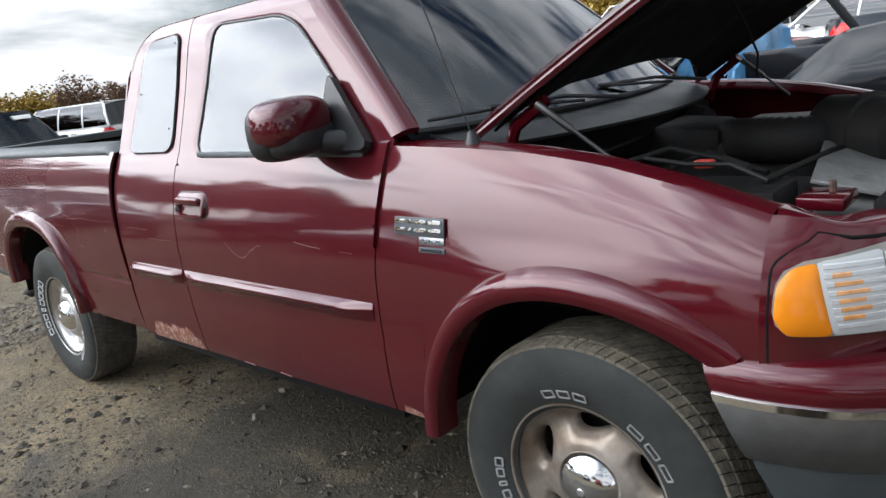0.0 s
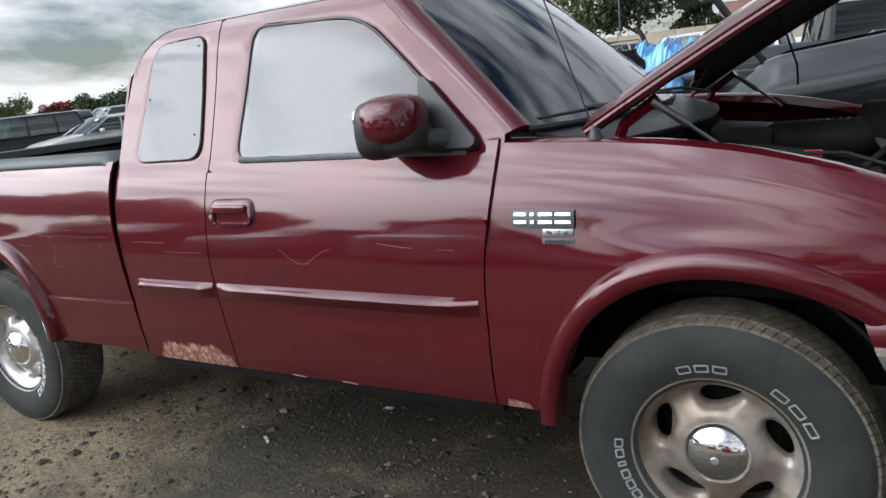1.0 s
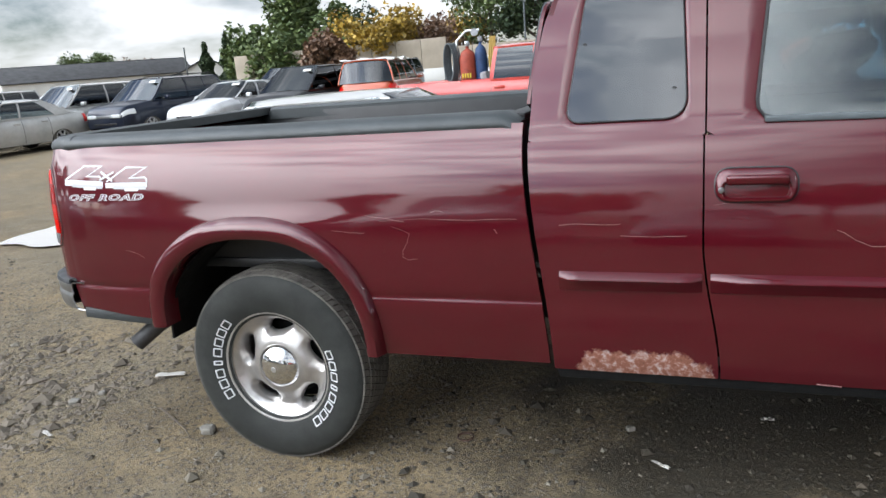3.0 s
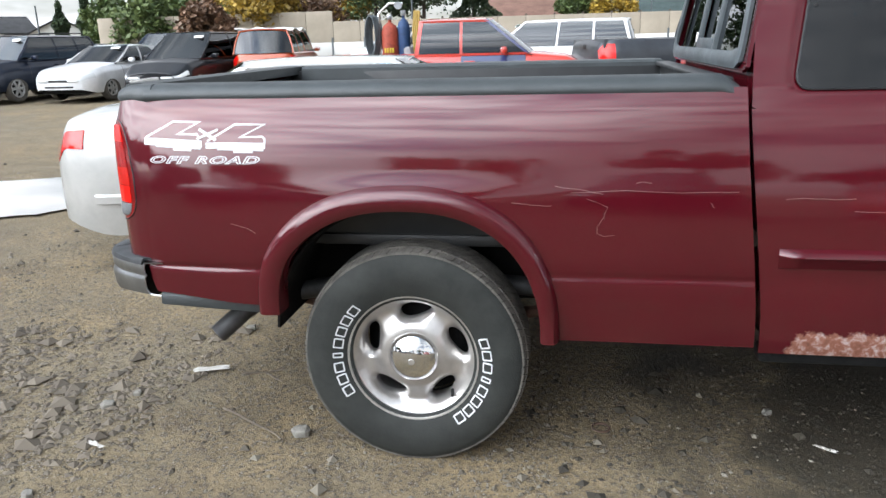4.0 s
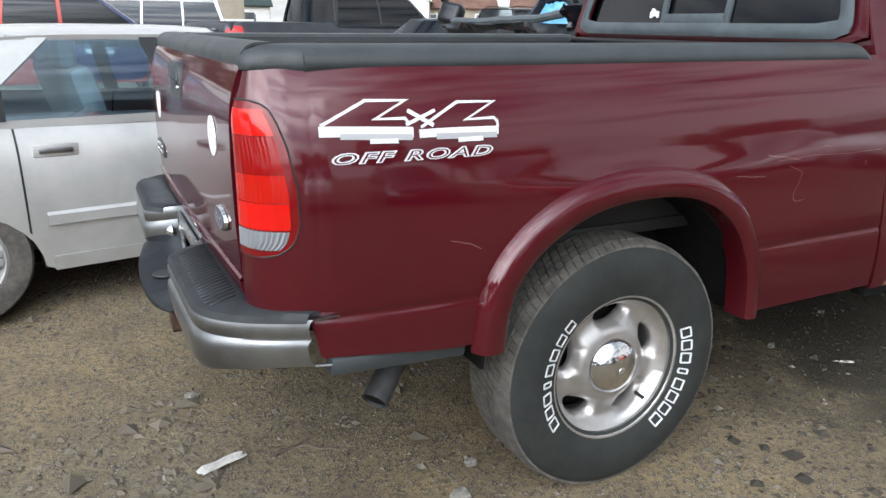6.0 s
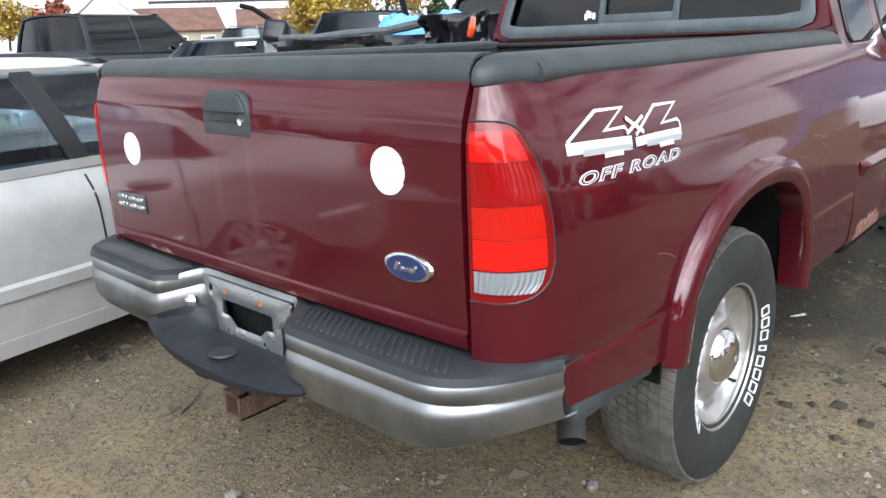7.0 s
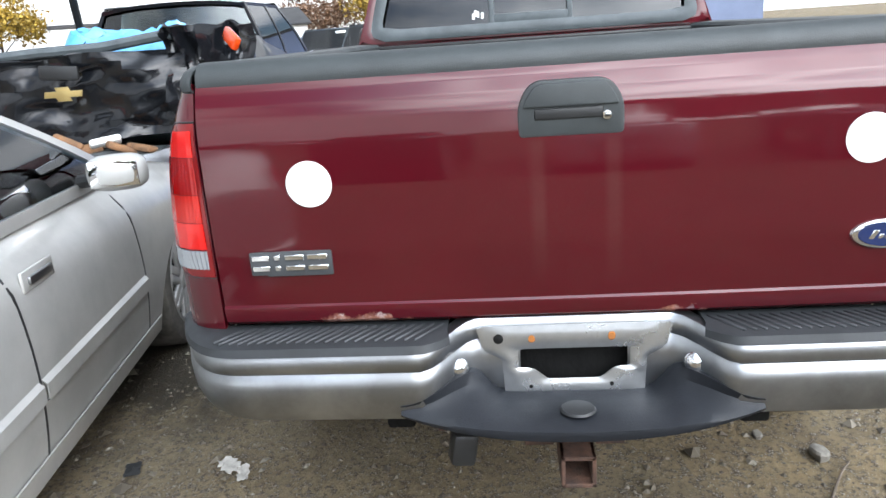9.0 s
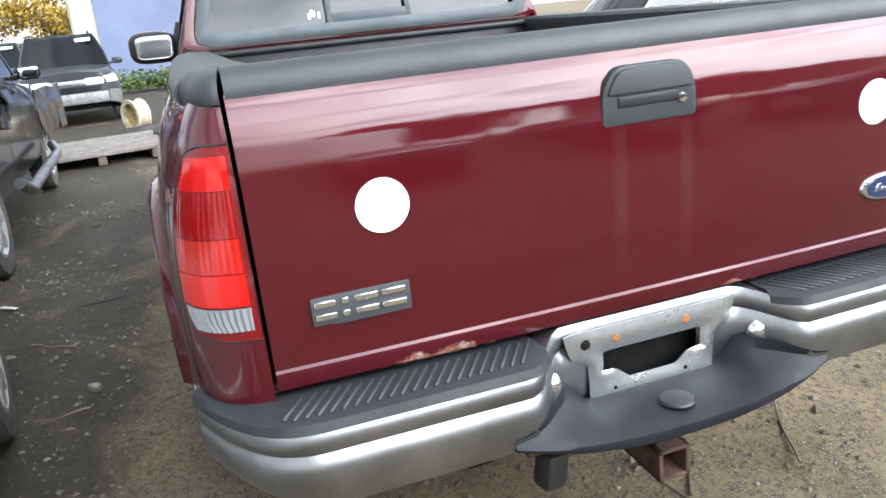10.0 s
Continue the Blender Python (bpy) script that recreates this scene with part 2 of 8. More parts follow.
def part(name, bm, material, parent, label="", smooth=True, angle=38, m=None):
    ob = new(name, finish(bm, name, material, smooth, angle))
    if m is not None:
        ob.matrix_basis = m
    ob.parent = parent
    if label:
        ob["label"] = label
    return ob


def thing(name, m, label, category, group="", kind=""):
    ob = new(name)
    ob.empty_display_size = 0.2
    ob.matrix_basis = m
    return tagged(ob, label, category, group, kind)


def sheet(P, th=0.0, flip=False, close_u=False):
    """A slab from a grid of points P[i][j]; th: thickness against the normal. close_u: joins the last row to the first."""
    bm = bmesh.new()
    P = np.array([[tuple(p) for p in row] for row in P], float)
    nu, nv = P.shape[:2]
    du = np.gradient(P, axis=0)
    if close_u:
        du = (np.roll(P, -1, 0) - np.roll(P, 1, 0)) / 2
    dv = np.gradient(P, axis=1)
    N = np.cross(du, dv)
    N /= np.maximum(np.linalg.norm(N, axis=2, keepdims=True), 1e-9)
    if flip:
        N = -N
    A = [[bm.verts.new(P[i, j]) for j in range(nv)] for i in range(nu)]
    B = [[bm.verts.new(P[i, j] - N[i, j] * th) for j in range(nv)] for i in range(nu)] if th else None
    last = nu if close_u else nu - 1

    def q(a, b, c, d):
        try:
            bm.faces.new((a, b, c, d) if not flip else (d, c, b, a))
        except ValueError:
            pass

    for i in range(last):
        k = (i + 1) % nu
        for j in range(nv - 1):
            q(A[i][j], A[k][j], A[k][j + 1], A[i][j + 1])
            if th:
                q(B[i][j + 1], B[k][j + 1], B[k][j], B[i][j])
        if th:
            q(B[i][0], B[k][0], A[k][0], A[i][0])
            q(A[i][-1], A[k][-1], B[k][-1], B[i][-1])
    if th and not close_u:
        for j in range(nv - 1):
            q(A[0][j], A[0][j + 1], B[0][j + 1], B[0][j])
            q(B[-1][j], B[-1][j + 1], A[-1][j + 1], A[-1][j])
    return bm


def box(bm, c, s, bevel=0.0, rot=None, seg=2):
    """A box with rounded edges: centre, size."""
    r = bmesh.ops.create_cube(bm, size=1.0)
    vs = r["verts"]
    bmesh.ops.scale(bm, vec=s, verts=vs)
    if bevel:
        es = list({e for v in vs for e in v.link_edges})
        out = bmesh.ops.bevel(bm, geom=es, offset=bevel, segments=seg, affect="EDGES", profile=0.5)
        vs = list({v for f in out["faces"] for v in f.verts} | {v for v in vs if v.is_valid})
    if rot is not None:
        bmesh.ops.transform(bm, matrix=rot, verts=vs)
    bmesh.ops.translate(bm, vec=c, verts=vs)
    return vs


def boxed(c, s, bevel=0.0, rot=None, seg=2):
    bm = bmesh.new()
    box(bm, c, s, bevel, rot, seg)
    return bm


def tube(bm, pts, r, n=8, caps=True):
    """A round bar along points; r: one radius or one for each point."""
    pts = [Vector(p) for p in pts]
    rs = r if isinstance(r, (list, tuple)) else [r] * len(pts)
    rings = []
    up = Vector((0, 0, 1))
    for i, p in enumerate(pts):
        d = (pts[min(i + 1, len(pts) - 1)] - pts[max(i - 1, 0)]).normalized()
        if abs(d.dot(up)) > 0.95:
            up = Vector((1, 0, 0)) if abs(d.x) < 0.9 else Vector((0, 1, 0))
        a = d.cross(up).normalized()
        b = d.cross(a).normalized()
        up = -b if (-b).dot(up) > 0 else b
        a = d.cross(up).normalized()
        b = d.cross(a).normalized()
        rings.append([bm.verts.new(p + (a * math.cos(2 * math.pi * k / n) + b * math.sin(2 * math.pi * k / n)) * rs[i]) for k in range(n)])
    for i in range(len(rings) - 1):
        for k in range(n):
            bm.faces.new((rings[i][k], rings[i][(k + 1) % n], rings[i + 1][(k + 1) % n], rings[i + 1][k]))
    if caps:
        bm.faces.new(rings[0][::-1])
        bm.faces.new(rings[-1])
    bmesh.ops.recalc_face_normals(bm, faces=bm.faces)
    return bm


def tubed(pts, r, n=8):
    return tube(bmesh.new(), pts, r, n)


def lathe(profile, n=48, bm=None, centre=(0, 0, 0), cap=False):
    """Turns (radius, y) points about the y axis."""
    bm = bm or bmesh.new()
    rings = []
    for r, y in profile:
        if r < 1e-5:
            rings.append([bm.verts.new((centre[0], centre[1] + y, centre[2]))])
        else:
            rings.append([bm.verts.new((centre[0] + r * math.cos(2 * math.pi * k / n), centre[1] + y, centre[2] + r * math.sin(2 * math.pi * k / n))) for k in range(n)])
    for a, b in zip(rings, rings[1:]):
        for k in range(n):
            k2 = (k + 1) % n
            if len(a) == 1 and len(b) == 1:
                continue
            if len(a) == 1:
                bm.faces.new((a[0], b[k], b[k2]))
            elif len(b) == 1:
                bm.faces.new((a[k], a[k2], b[0]))
            else:
                bm.faces.new((a[k], a[k2], b[k2], b[k]))
    bmesh.ops.recalc_face_normals(bm, faces=bm.faces)
    return bm


def pillow(c, size, e=0.55, rot=None, n=28, m=18):
    """A rounded block: centre, size, roundness from 1 (ball) down to 0 (box)."""
    bm = bmesh.new()
    f = lambda v: math.copysign(abs(v) ** e, v)
    rows = []
    for j in range(m + 1):
        ph = -math.pi / 2 + math.pi * j / m
        rows.append([Vector((size[0] / 2 * f(math.cos(ph)) * f(math.cos(2 * math.pi * k / n)), size[1] / 2 * f(math.cos(ph)) * f(math.sin(2 * math.pi * k / n)), size[2] / 2 * f(math.sin(ph)))) for k in range(n)])
    V = [[bm.verts.new(Vector(c) + (rot @ p if rot is not None else p)) for p in r] for r in rows]
    for a, b in zip(V, V[1:]):
        for k in range(n):
            bm.faces.new((a[k], a[(k + 1) % n], b[(k + 1) % n], b[k]))
    bmesh.ops.remove_doubles(bm, verts=bm.verts, dist=1e-5)
    bmesh.ops.recalc_face_normals(bm, faces=bm.faces)
    return bm


def prism(poly, depth, bevel=0.0, m=None, bm=None, seg=2):
    """A plate with the outline poly in x, z, from y = 0 to y = depth."""
    bm = bm or bmesh.new()
    fv = [bm.verts.new((x, 0, z)) for x, z in poly]
    f = bm.faces.new(fv)
    r = bmesh.ops.extrude_face_region(bm, geom=[f])
    vs = [g for g in r["geom"] if isinstance(g, bmesh.types.BMVert)]
    bmesh.ops.translate(bm, vec=(0, depth, 0), verts=vs)
    allv = fv + vs
    if bevel:
        es = [e for e in {e for v in allv for e in v.link_edges} if abs(e.verts[0].co.y - e.verts[1].co.y) < 1e-6]
        o = bmesh.ops.bevel(bm, geom=es, offset=bevel, segments=seg, affect="EDGES", profile=0.5)
        allv = list({v for v in allv if v.is_valid} | {v for f in o["faces"] for v in f.verts})
    if m is not None:
        bmesh.ops.transform(bm, matrix=m, verts=allv)
    bmesh.ops.recalc_face_normals(bm, faces=bm.faces)
    return bm


def rounded(pts, r, n=5):
    """A closed outline with its corners rounded; r: one radius or one for each corner."""
    out = []
    k = len(pts)
    rs = r if isinstance(r, (list, tuple)) else [r] * k
    for i in range(k):
        p0, p, p1 = (Vector(pts[(i + d) % k]) for d in (-1, 0, 1))
        a, b = (p0 - p), (p1 - p)
        rr = min(rs[i], a.length * 0.49, b.length * 0.49)
        s, e = p + a.normalized() * rr, p + b.normalized() * rr
        for j in range(n + 1):
            t = j / n
            out.append(tuple((1 - t) ** 2 * s + 2 * t * (1 - t) * p + t * t * e))
    return out


def resample(poly, n):
    """n points evenly along a closed outline, from the point with the least angle round its middle."""
    P = np.array(poly + [poly[0]], float)
    d = np.r_[0, np.cumsum(np.linalg.norm(np.diff(P, axis=0), axis=1))]
    s = np.linspace(0, d[-1], n, endpoint=False)
    return [tuple(np.interp(v, d, P[:, c]) for c in range(P.shape[1])) for v in s]


def by_angle(poly, c, n):
    """Points of a closed outline about c at n even angles."""
    P = np.array(poly + [poly[0]], float)
    fine = []
    for a, b in zip(P, P[1:]):
        for t in np.linspace(0, 1, 40, endpoint=False):
            fine.append(a + (b - a) * t)
    F = np.array(fine)
    ang = np.arctan2(F[:, 1] - c[1], F[:, 0] - c[0])
    o = np.argsort(ang)
    ang, F = ang[o], F[o]
    t = np.linspace(-math.pi, math.pi, n, endpoint=False)
    return [(np.interp(v, ang, F[:, 0], period=2 * math.pi), np.interp(v, ang, F[:, 1], period=2 * math.pi)) for v in t]


def smoothstep(a, b, x):
    t = min(1, max(0, (x - a) / (b - a)))
    return t * t * (3 - 2 * t)


def text_mesh(body, size, depth=0.0, outline=0.0, shear=0.0, space=1.0):
    cu = bpy.data.curves.new("lettering", "FONT")
    cu.body, cu.size, cu.extrude, cu.offset, cu.shear, cu.space_character = body, size, depth, outline, shear, space
    cu.align_x = "CENTER"
    cu.align_y = "CENTER"
    cu.resolution_u = 3
    ob = bpy.data.objects.new("lettering", cu)
    scene.collection.objects.link(ob)
    dg = bpy.context.evaluated_depsgraph_get()
    me = bpy.data.meshes.new_from_object(ob.evaluated_get(dg))
    bpy.data.objects.remove(ob)
    me.materials.clear()
    return me

# ---- ground ----
def ground_z(x, y):
    """The yard rises gently away from the truck's left side."""
    v = min(y, 34.0) - 3.0
    return 0.013 * 0.5 * (v + math.sqrt(v * v + 4.0)) - 0.0072


def dirt_material():
    """Packed dirt: fine grit, brown and grey patches, damp oily stains that darken and shine a little, deepened by
    painted shade round the truck.
    """
    m = bpy.data.materials.new("packed_dirt_and_gravel")
    m.use_nodes = True
    nt = m.node_tree
    b = nt.nodes["Principled BSDF"]
    co = nt.nodes.new("ShaderNodeTexCoord")

    def nz(scale, detail=8, rough=0.65, dist=0.0):
        n = nt.nodes.new("ShaderNodeTexNoise")
        n.inputs["Scale"].default_value, n.inputs["Detail"].default_value = scale, detail
        n.inputs["Roughness"].default_value, n.inputs["Distortion"].default_value = rough, dist
        nt.links.new(co.outputs["Object"], n.inputs["Vector"])
        return n.outputs[0]

    def rng(sock, a, c, lo=0.0, hi=1.0):
        r = nt.nodes.new("ShaderNodeMapRange")
        r.inputs["From Min"].default_value, r.inputs["From Max"].default_value = a, c
        r.inputs["To Min"].default_value, r.inputs["To Max"].default_value = lo, hi
        nt.links.new(sock, r.inputs[0])
        return r.outputs[0]

    def op(kind, a, c):
        n = nt.nodes.new("ShaderNodeMath")
        n.operation = kind
        for k, v in enumerate((a, c)):
            if isinstance(v, (int, float)):
                n.inputs[k].default_value = v
            else:
                nt.links.new(v, n.inputs[k])
        return n.outputs[0]

    def mix(f, a, c):
        n = nt.nodes.new("ShaderNodeMix")
        n.data_type = "RGBA"
        nt.links.new(f, n.inputs[0])
        for k, v in ((6, a), (7, c)):
            if isinstance(v, tuple):
                n.inputs[k].default_value = (*v, 1)
            else:
                nt.links.new(v, n.inputs[k])
        return n.outputs[2]

    sep = nt.nodes.new("ShaderNodeSeparateXYZ")
    nt.links.new(co.outputs["Object"], sep.inputs[0])
    X, Y, _z = sep.outputs
    broad, mid, grit, sand = nz(0.55), nz(3.2, dist=0.3), nz(38, 6, 0.75), nz(150, 3, 0.7)
    base = mix(rng(broad, 0.38, 0.62), (0.215, 0.182, 0.124), (0.285, 0.215, 0.120))
    base = mix(rng(mid, 0.42, 0.70), base, (0.160, 0.122, 0.074))
    base = mix(rng(grit, 0.47, 0.60), base, (0.085, 0.066, 0.046))
    base = mix(rng(op("ADD", op("MULTIPLY", sand, 0.6), op("MULTIPLY", grit, 0.4)), 0.56, 0.62), base, (0.42, 0.39, 0.34))
    # damp patches beside the cab and about the yard, with truck shade painted in
    damp_shade_cab = op("MULTIPLY", op("MULTIPLY", rng(X, 0.1, 1.9), rng(X, 6.5, 5.5)), op("MULTIPLY", rng(Y, -2.5, -1.5), rng(Y, 0.9, 0.4)))
    damp_shade_aisle = op("MULTIPLY", rng(Y, 1.0, 1.5), op("MULTIPLY", rng(X, -0.9, 0.2), rng(Y, 6.5, 4.0)))
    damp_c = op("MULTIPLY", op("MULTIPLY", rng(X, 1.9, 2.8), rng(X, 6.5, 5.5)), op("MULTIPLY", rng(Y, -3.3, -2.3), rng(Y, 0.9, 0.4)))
    damp_shade_cab = op("MAXIMUM", damp_shade_cab, damp_c)
    damp = op("ADD", op("MULTIPLY", op("MAXIMUM", damp_shade_cab, op("MULTIPLY", damp_shade_aisle, 1.0)), 0.40), op("MULTIPLY", nz(1.6, 9, 0.62, 0.8), 0.95))
    wet_shade = rng(damp, 0.62, 0.82)
    base = mix(op("MULTIPLY", wet_shade, 0.88), base, (0.026, 0.022, 0.015))
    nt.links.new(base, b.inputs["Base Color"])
    nt.links.new(rng(wet_shade, 0, 1, 0.92, 0.58), b.inputs["Roughness"])
    b.inputs["Specular IOR Level"].default_value = 0.35
    bp = nt.nodes.new("ShaderNodeBump")
    bp.inputs["Strength"].default_value, bp.inputs["Distance"].default_value = 1.0, 0.022
    h = op("ADD", op("MULTIPLY", grit, 0.8), op("ADD", op("MULTIPLY", sand, 0.3), op("MULTIPLY", nz(11, 6, 0.7), 0.9)))
    nt.links.new(h, bp.inputs["Height"])
    nt.links.new(bp.outputs[0], b.inputs["Normal"])
    return m


GROUND = dirt_material()


def relief(x, y):
    """Lumps, wheel ruts and pits of the yard near the truck; level under the tyres."""
    near = 1 - smoothstep(6, 12, math.hypot(x - 0.5, y))
    h = noise.fractal(Vector((x * 1.3, y * 1.3, 0)), 0.8, 2.1, 6) * 0.017 * near + noise.noise(Vector((x * 0.2, y * 0.2, 3))) * 0.03 * (1 - near)
    if near > 0:
        lump = noise.noise(Vector((x * 7, y * 7, 5)))
        h += near * 0.010 * max(0, lump - 0.12) + near * 0.005 * noise.noise(Vector((x * 15, y * 15, 9)))
        for yr, w in ((-2.05, 0.16), (-3.4, 0.2), (1.45, 0.14)):
            d = y - yr - 0.15 * math.sin(x * 0.45)
            h -= near * 0.012 * math.exp(-(d / w) ** 2) - near * 0.006 * math.exp(-((abs(d) - 2 * w) / w) ** 2)
        h -= 0.03 * math.exp(-(((x + 1.02) / 0.13) ** 2 + ((y + 1.02) / 0.10) ** 2))
    pool = math.exp(-(((x + 5.0) / 1.5) ** 4 + ((y - 3.5) / 1.7) ** 4))
    h = h * (1 - pool)
    keep = min(1, math.hypot(x - 0, abs(y) - 0.83) / 0.35, math.hypot(x - 3.518, abs(y) - 0.83) / 0.35)
    return h * keep - 0.004


P = []
ax = np.r_[-900, -400, -200, -100, -60, -40, -30, np.arange(-22, -5, 1.0), np.arange(-5, 6, 0.06), np.arange(6, 24, 1.0), 30, 40, 60, 100, 200, 400, 900]
ay = np.r_[-900, -400, -200, -100, -60, -40, -30, np.arange(-22, -4, 1.0), np.arange(-4, 3.6, 0.06), np.arange(3.6, 46, 1.2), 60, 100, 200, 400, 900]
for x in ax:
    P.append([(x, y, ground_z(x, y) + relief(x, y)) for y in ay])
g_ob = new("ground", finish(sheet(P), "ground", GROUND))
tagged(g_ob, "damp brown dirt and gravel of a salvage yard", "ground", kind="structure")


def stone_mat(name, a, b, c):
    m = mat(name, a, 0.85)
    nt = m.node_tree
    gi = nt.nodes.new("ShaderNodeNewGeometry")
    r = nt.nodes.new("ShaderNodeValToRGB")
    r.color_ramp.elements[0].color = (*a, 1)
    r.color_ramp.elements[1].color = (*c, 1)
    e = r.color_ramp.elements.new(0.6)
    e.color = (*b, 1)
    nt.links.new(gi.outputs["Random Per Island"], r.inputs[0])
    nt.links.new(r.outputs[0], nt.nodes["Principled BSDF"].inputs["Base Color"])
    return m


STONES = stone_mat("mixed_gravel", (0.075, 0.063, 0.048), (0.125, 0.105, 0.076), (0.20, 0.18, 0.145))
CLODS = stone_mat("dirt_clods", (0.085, 0.068, 0.050), (0.12, 0.098, 0.072), (0.17, 0.14, 0.105))


def scatter(name, count, size, area, material, label, category, seed, flat=0.6, thin=True):
    """Small stones strewn over the dirt, denser in drifts."""
    rng_ = np.random.default_rng(seed)
    octa = np.array([(1, 0, 0), (0.2, 1, 0.1), (-1, 0.1, 0), (-0.1, -1, 0), (0.1, 0, 0.9), (0, 0, -0.7)])
    tri = np.array([(0, 1, 4), (1, 2, 4), (2, 3, 4), (3, 0, 4), (1, 0, 5), (2, 1, 5), (3, 2, 5), (0, 3, 5)])
    V, F = [], []
    k = 0
    while k < count:
        x, y = rng_.uniform(area[0], area[1]), rng_.uniform(area[2], area[3])
        if noise.noise(Vector((x * 0.9, y * 0.9, seed))) + 0.35 < rng_.random() * 0.8:
            continue
        if thin and 0.5 < x < 5.4 and -2.4 < y < 0.8 and rng_.random() < 0.78:
            continue
        if math.hypot((x + 5.0) / 1.3, (y - 3.5) / 1.6) < 1:
            continue
        r = size * (0.28 + 0.35 * rng_.random() ** 1.5 + 1.1 * rng_.random() ** 14)
        o = octa * rng_.uniform(0.6, 1.15, (6, 3)) * (r, r * rng_.uniform(0.6, 1), r * flat)
        a = rng_.uniform(0, 6.28)
        ca, sa = math.cos(a), math.sin(a)
        o = np.stack([o[:, 0] * ca - o[:, 1] * sa, o[:, 0] * sa + o[:, 1] * ca, o[:, 2]], 1) + (x, y, ground_z(x, y) + relief(x, y) + r * flat * 0.25)
        V.append(o)
        F.append(tri + 6 * k)
        k += 1
    me = bpy.data.meshes.new(name)
    me.from_pydata(np.concatenate(V).tolist(), [], np.concatenate(F).tolist())
    me.materials.append(material)
    return tagged(new(name, me), label, category, kind="stuff")


scatter("gravel", 26000, 0.016, (-4.2, 5.2, -3.3, 3.4), STONES, "fine pale and grey gravel strewn over the dirt", "gravel", 5)
scatter("coarse_gravel", 1300, 0.030, (-5.0, 5.5, -4.0, 4.5), STONES, "coarse stones strewn over the dirt", "gravel", 6)
scatter("dirt_clods", 2600, 0.030, (-4.5, 5.2, -3.5, 3.5), CLODS, "crumbled brown dirt clods on the ground", "dirt", 7, 0.4)
scatter("gravel_drift", 3500, 0.030, (-7, 12, 1.2, 7.5), STONES, "loose gravel of the aisle between the cars", "gravel", 8)


def lay(x, y, up=0.0, heading=0.0):
    return pose(x, y, ground_z(x, y) + relief(x, y) + up, 0, 0, heading)


# a shallow puddle in the open yard behind the sedan
bm = bmesh.new()
ring = [bm.verts.new((-5.0 + (1.15 + 0.22 * math.sin(3 * a) + 0.12 * math.sin(5 * a + 1) + 0.05 * math.sin(11 * a)) * math.cos(a), 3.5 + (1.35 + 0.3 * math.sin(2 * a + 1) + 0.1 * math.sin(7 * a)) * math.sin(a), ground_z(-5.0, 3.5) + 0.014)) for a in np.linspace(0, 2 * math.pi, 90, endpoint=False)]
bm.faces.new(ring)
WATER = mat("puddle_water", (0.24, 0.225, 0.20), 0.03, spec=0.8, coat=1.0, coat_rough=0.02)
tagged(new("puddle", finish(bm, "puddle", WATER)), "shallow grey puddle on the dirt yard", "puddle", kind="structure")

# single stones, scraps and sticks lying about
SCRAP = mat("pale_scrap_paper", (0.55, 0.53, 0.49), 0.85, second=(0.36, 0.34, 0.31), scale=30, bump=0.2)
BLACK_SCRAP = mat("black_rubber_scrap", (0.02, 0.021, 0.022), 0.7)
WOODY = mat("weathered_wood", (0.17, 0.135, 0.10), 0.85, second=(0.085, 0.068, 0.052), scale=12, bump=0.4, bscale=40)
PALE_STONE = mat("pale_stone", (0.24, 0.225, 0.195), 0.85, vary=0.35, scale=30, bump=0.4, bscale=50)


def stone(x, y, r, seed, material=PALE_STONE, label="pale angular stone lying on the dirt"):
    rnd = random.Random(seed)
    t = thing("stone", lay(x, y, r * 0.42, rnd.uniform(0, 360)), label, "stone", "stones on the dirt")
    bm = pillow((0, 0, 0), (r * 2, r * rnd.uniform(1.3, 1.8), r * 1.25), 0.6, None, 10, 7)
    for v in bm.verts:
        v.co *= 1 + 0.25 * noise.noise(v.co * (1.6 / r) + Vector((seed, 0, 0)))
    part("rock", bm, material, t, angle=25)


def paper(x, y, w, d, heading, seed, material=SCRAP, label="torn scrap of pale paper on the dirt"):
    t = thing("paper_scrap", lay(x, y, 0.008, heading), label, "litter", "litter on the dirt")
    P = []
    for i in range(9):
        P.append([((i / 8 - 0.5) * w + 0.15 * w * noise.noise(Vector((j * 0.7, i * 0.3, seed))), (j / 6 - 0.5) * d * (0.65 + 0.5 * abs(noise.noise(Vector((i * 0.5, seed, 2))))), 0.006 + 0.014 * abs(noise.noise(Vector((i * 0.45, j * 0.45, seed + 3))))) for j in range(7)])
    part("scrap", sheet(P, 0.0015, flip=False), material, t)


def stick(x, y, L, heading, r=0.006, material=None, label="thin broken stick lying on the dirt", bend=0.1):
    t = thing("stick", lay(x, y, r, heading), label, "stick", "sticks on the dirt")
    part("wood", tubed([(L * (u - 0.5), bend * L * math.sin(3 * u + x) * 0.4, 0.004 * math.sin(9 * u)) for u in np.linspace(0, 1, 9)], [r * (1 - 0.5 * u) for u in np.linspace(0, 1, 9)], 6), material or WOODY, t)


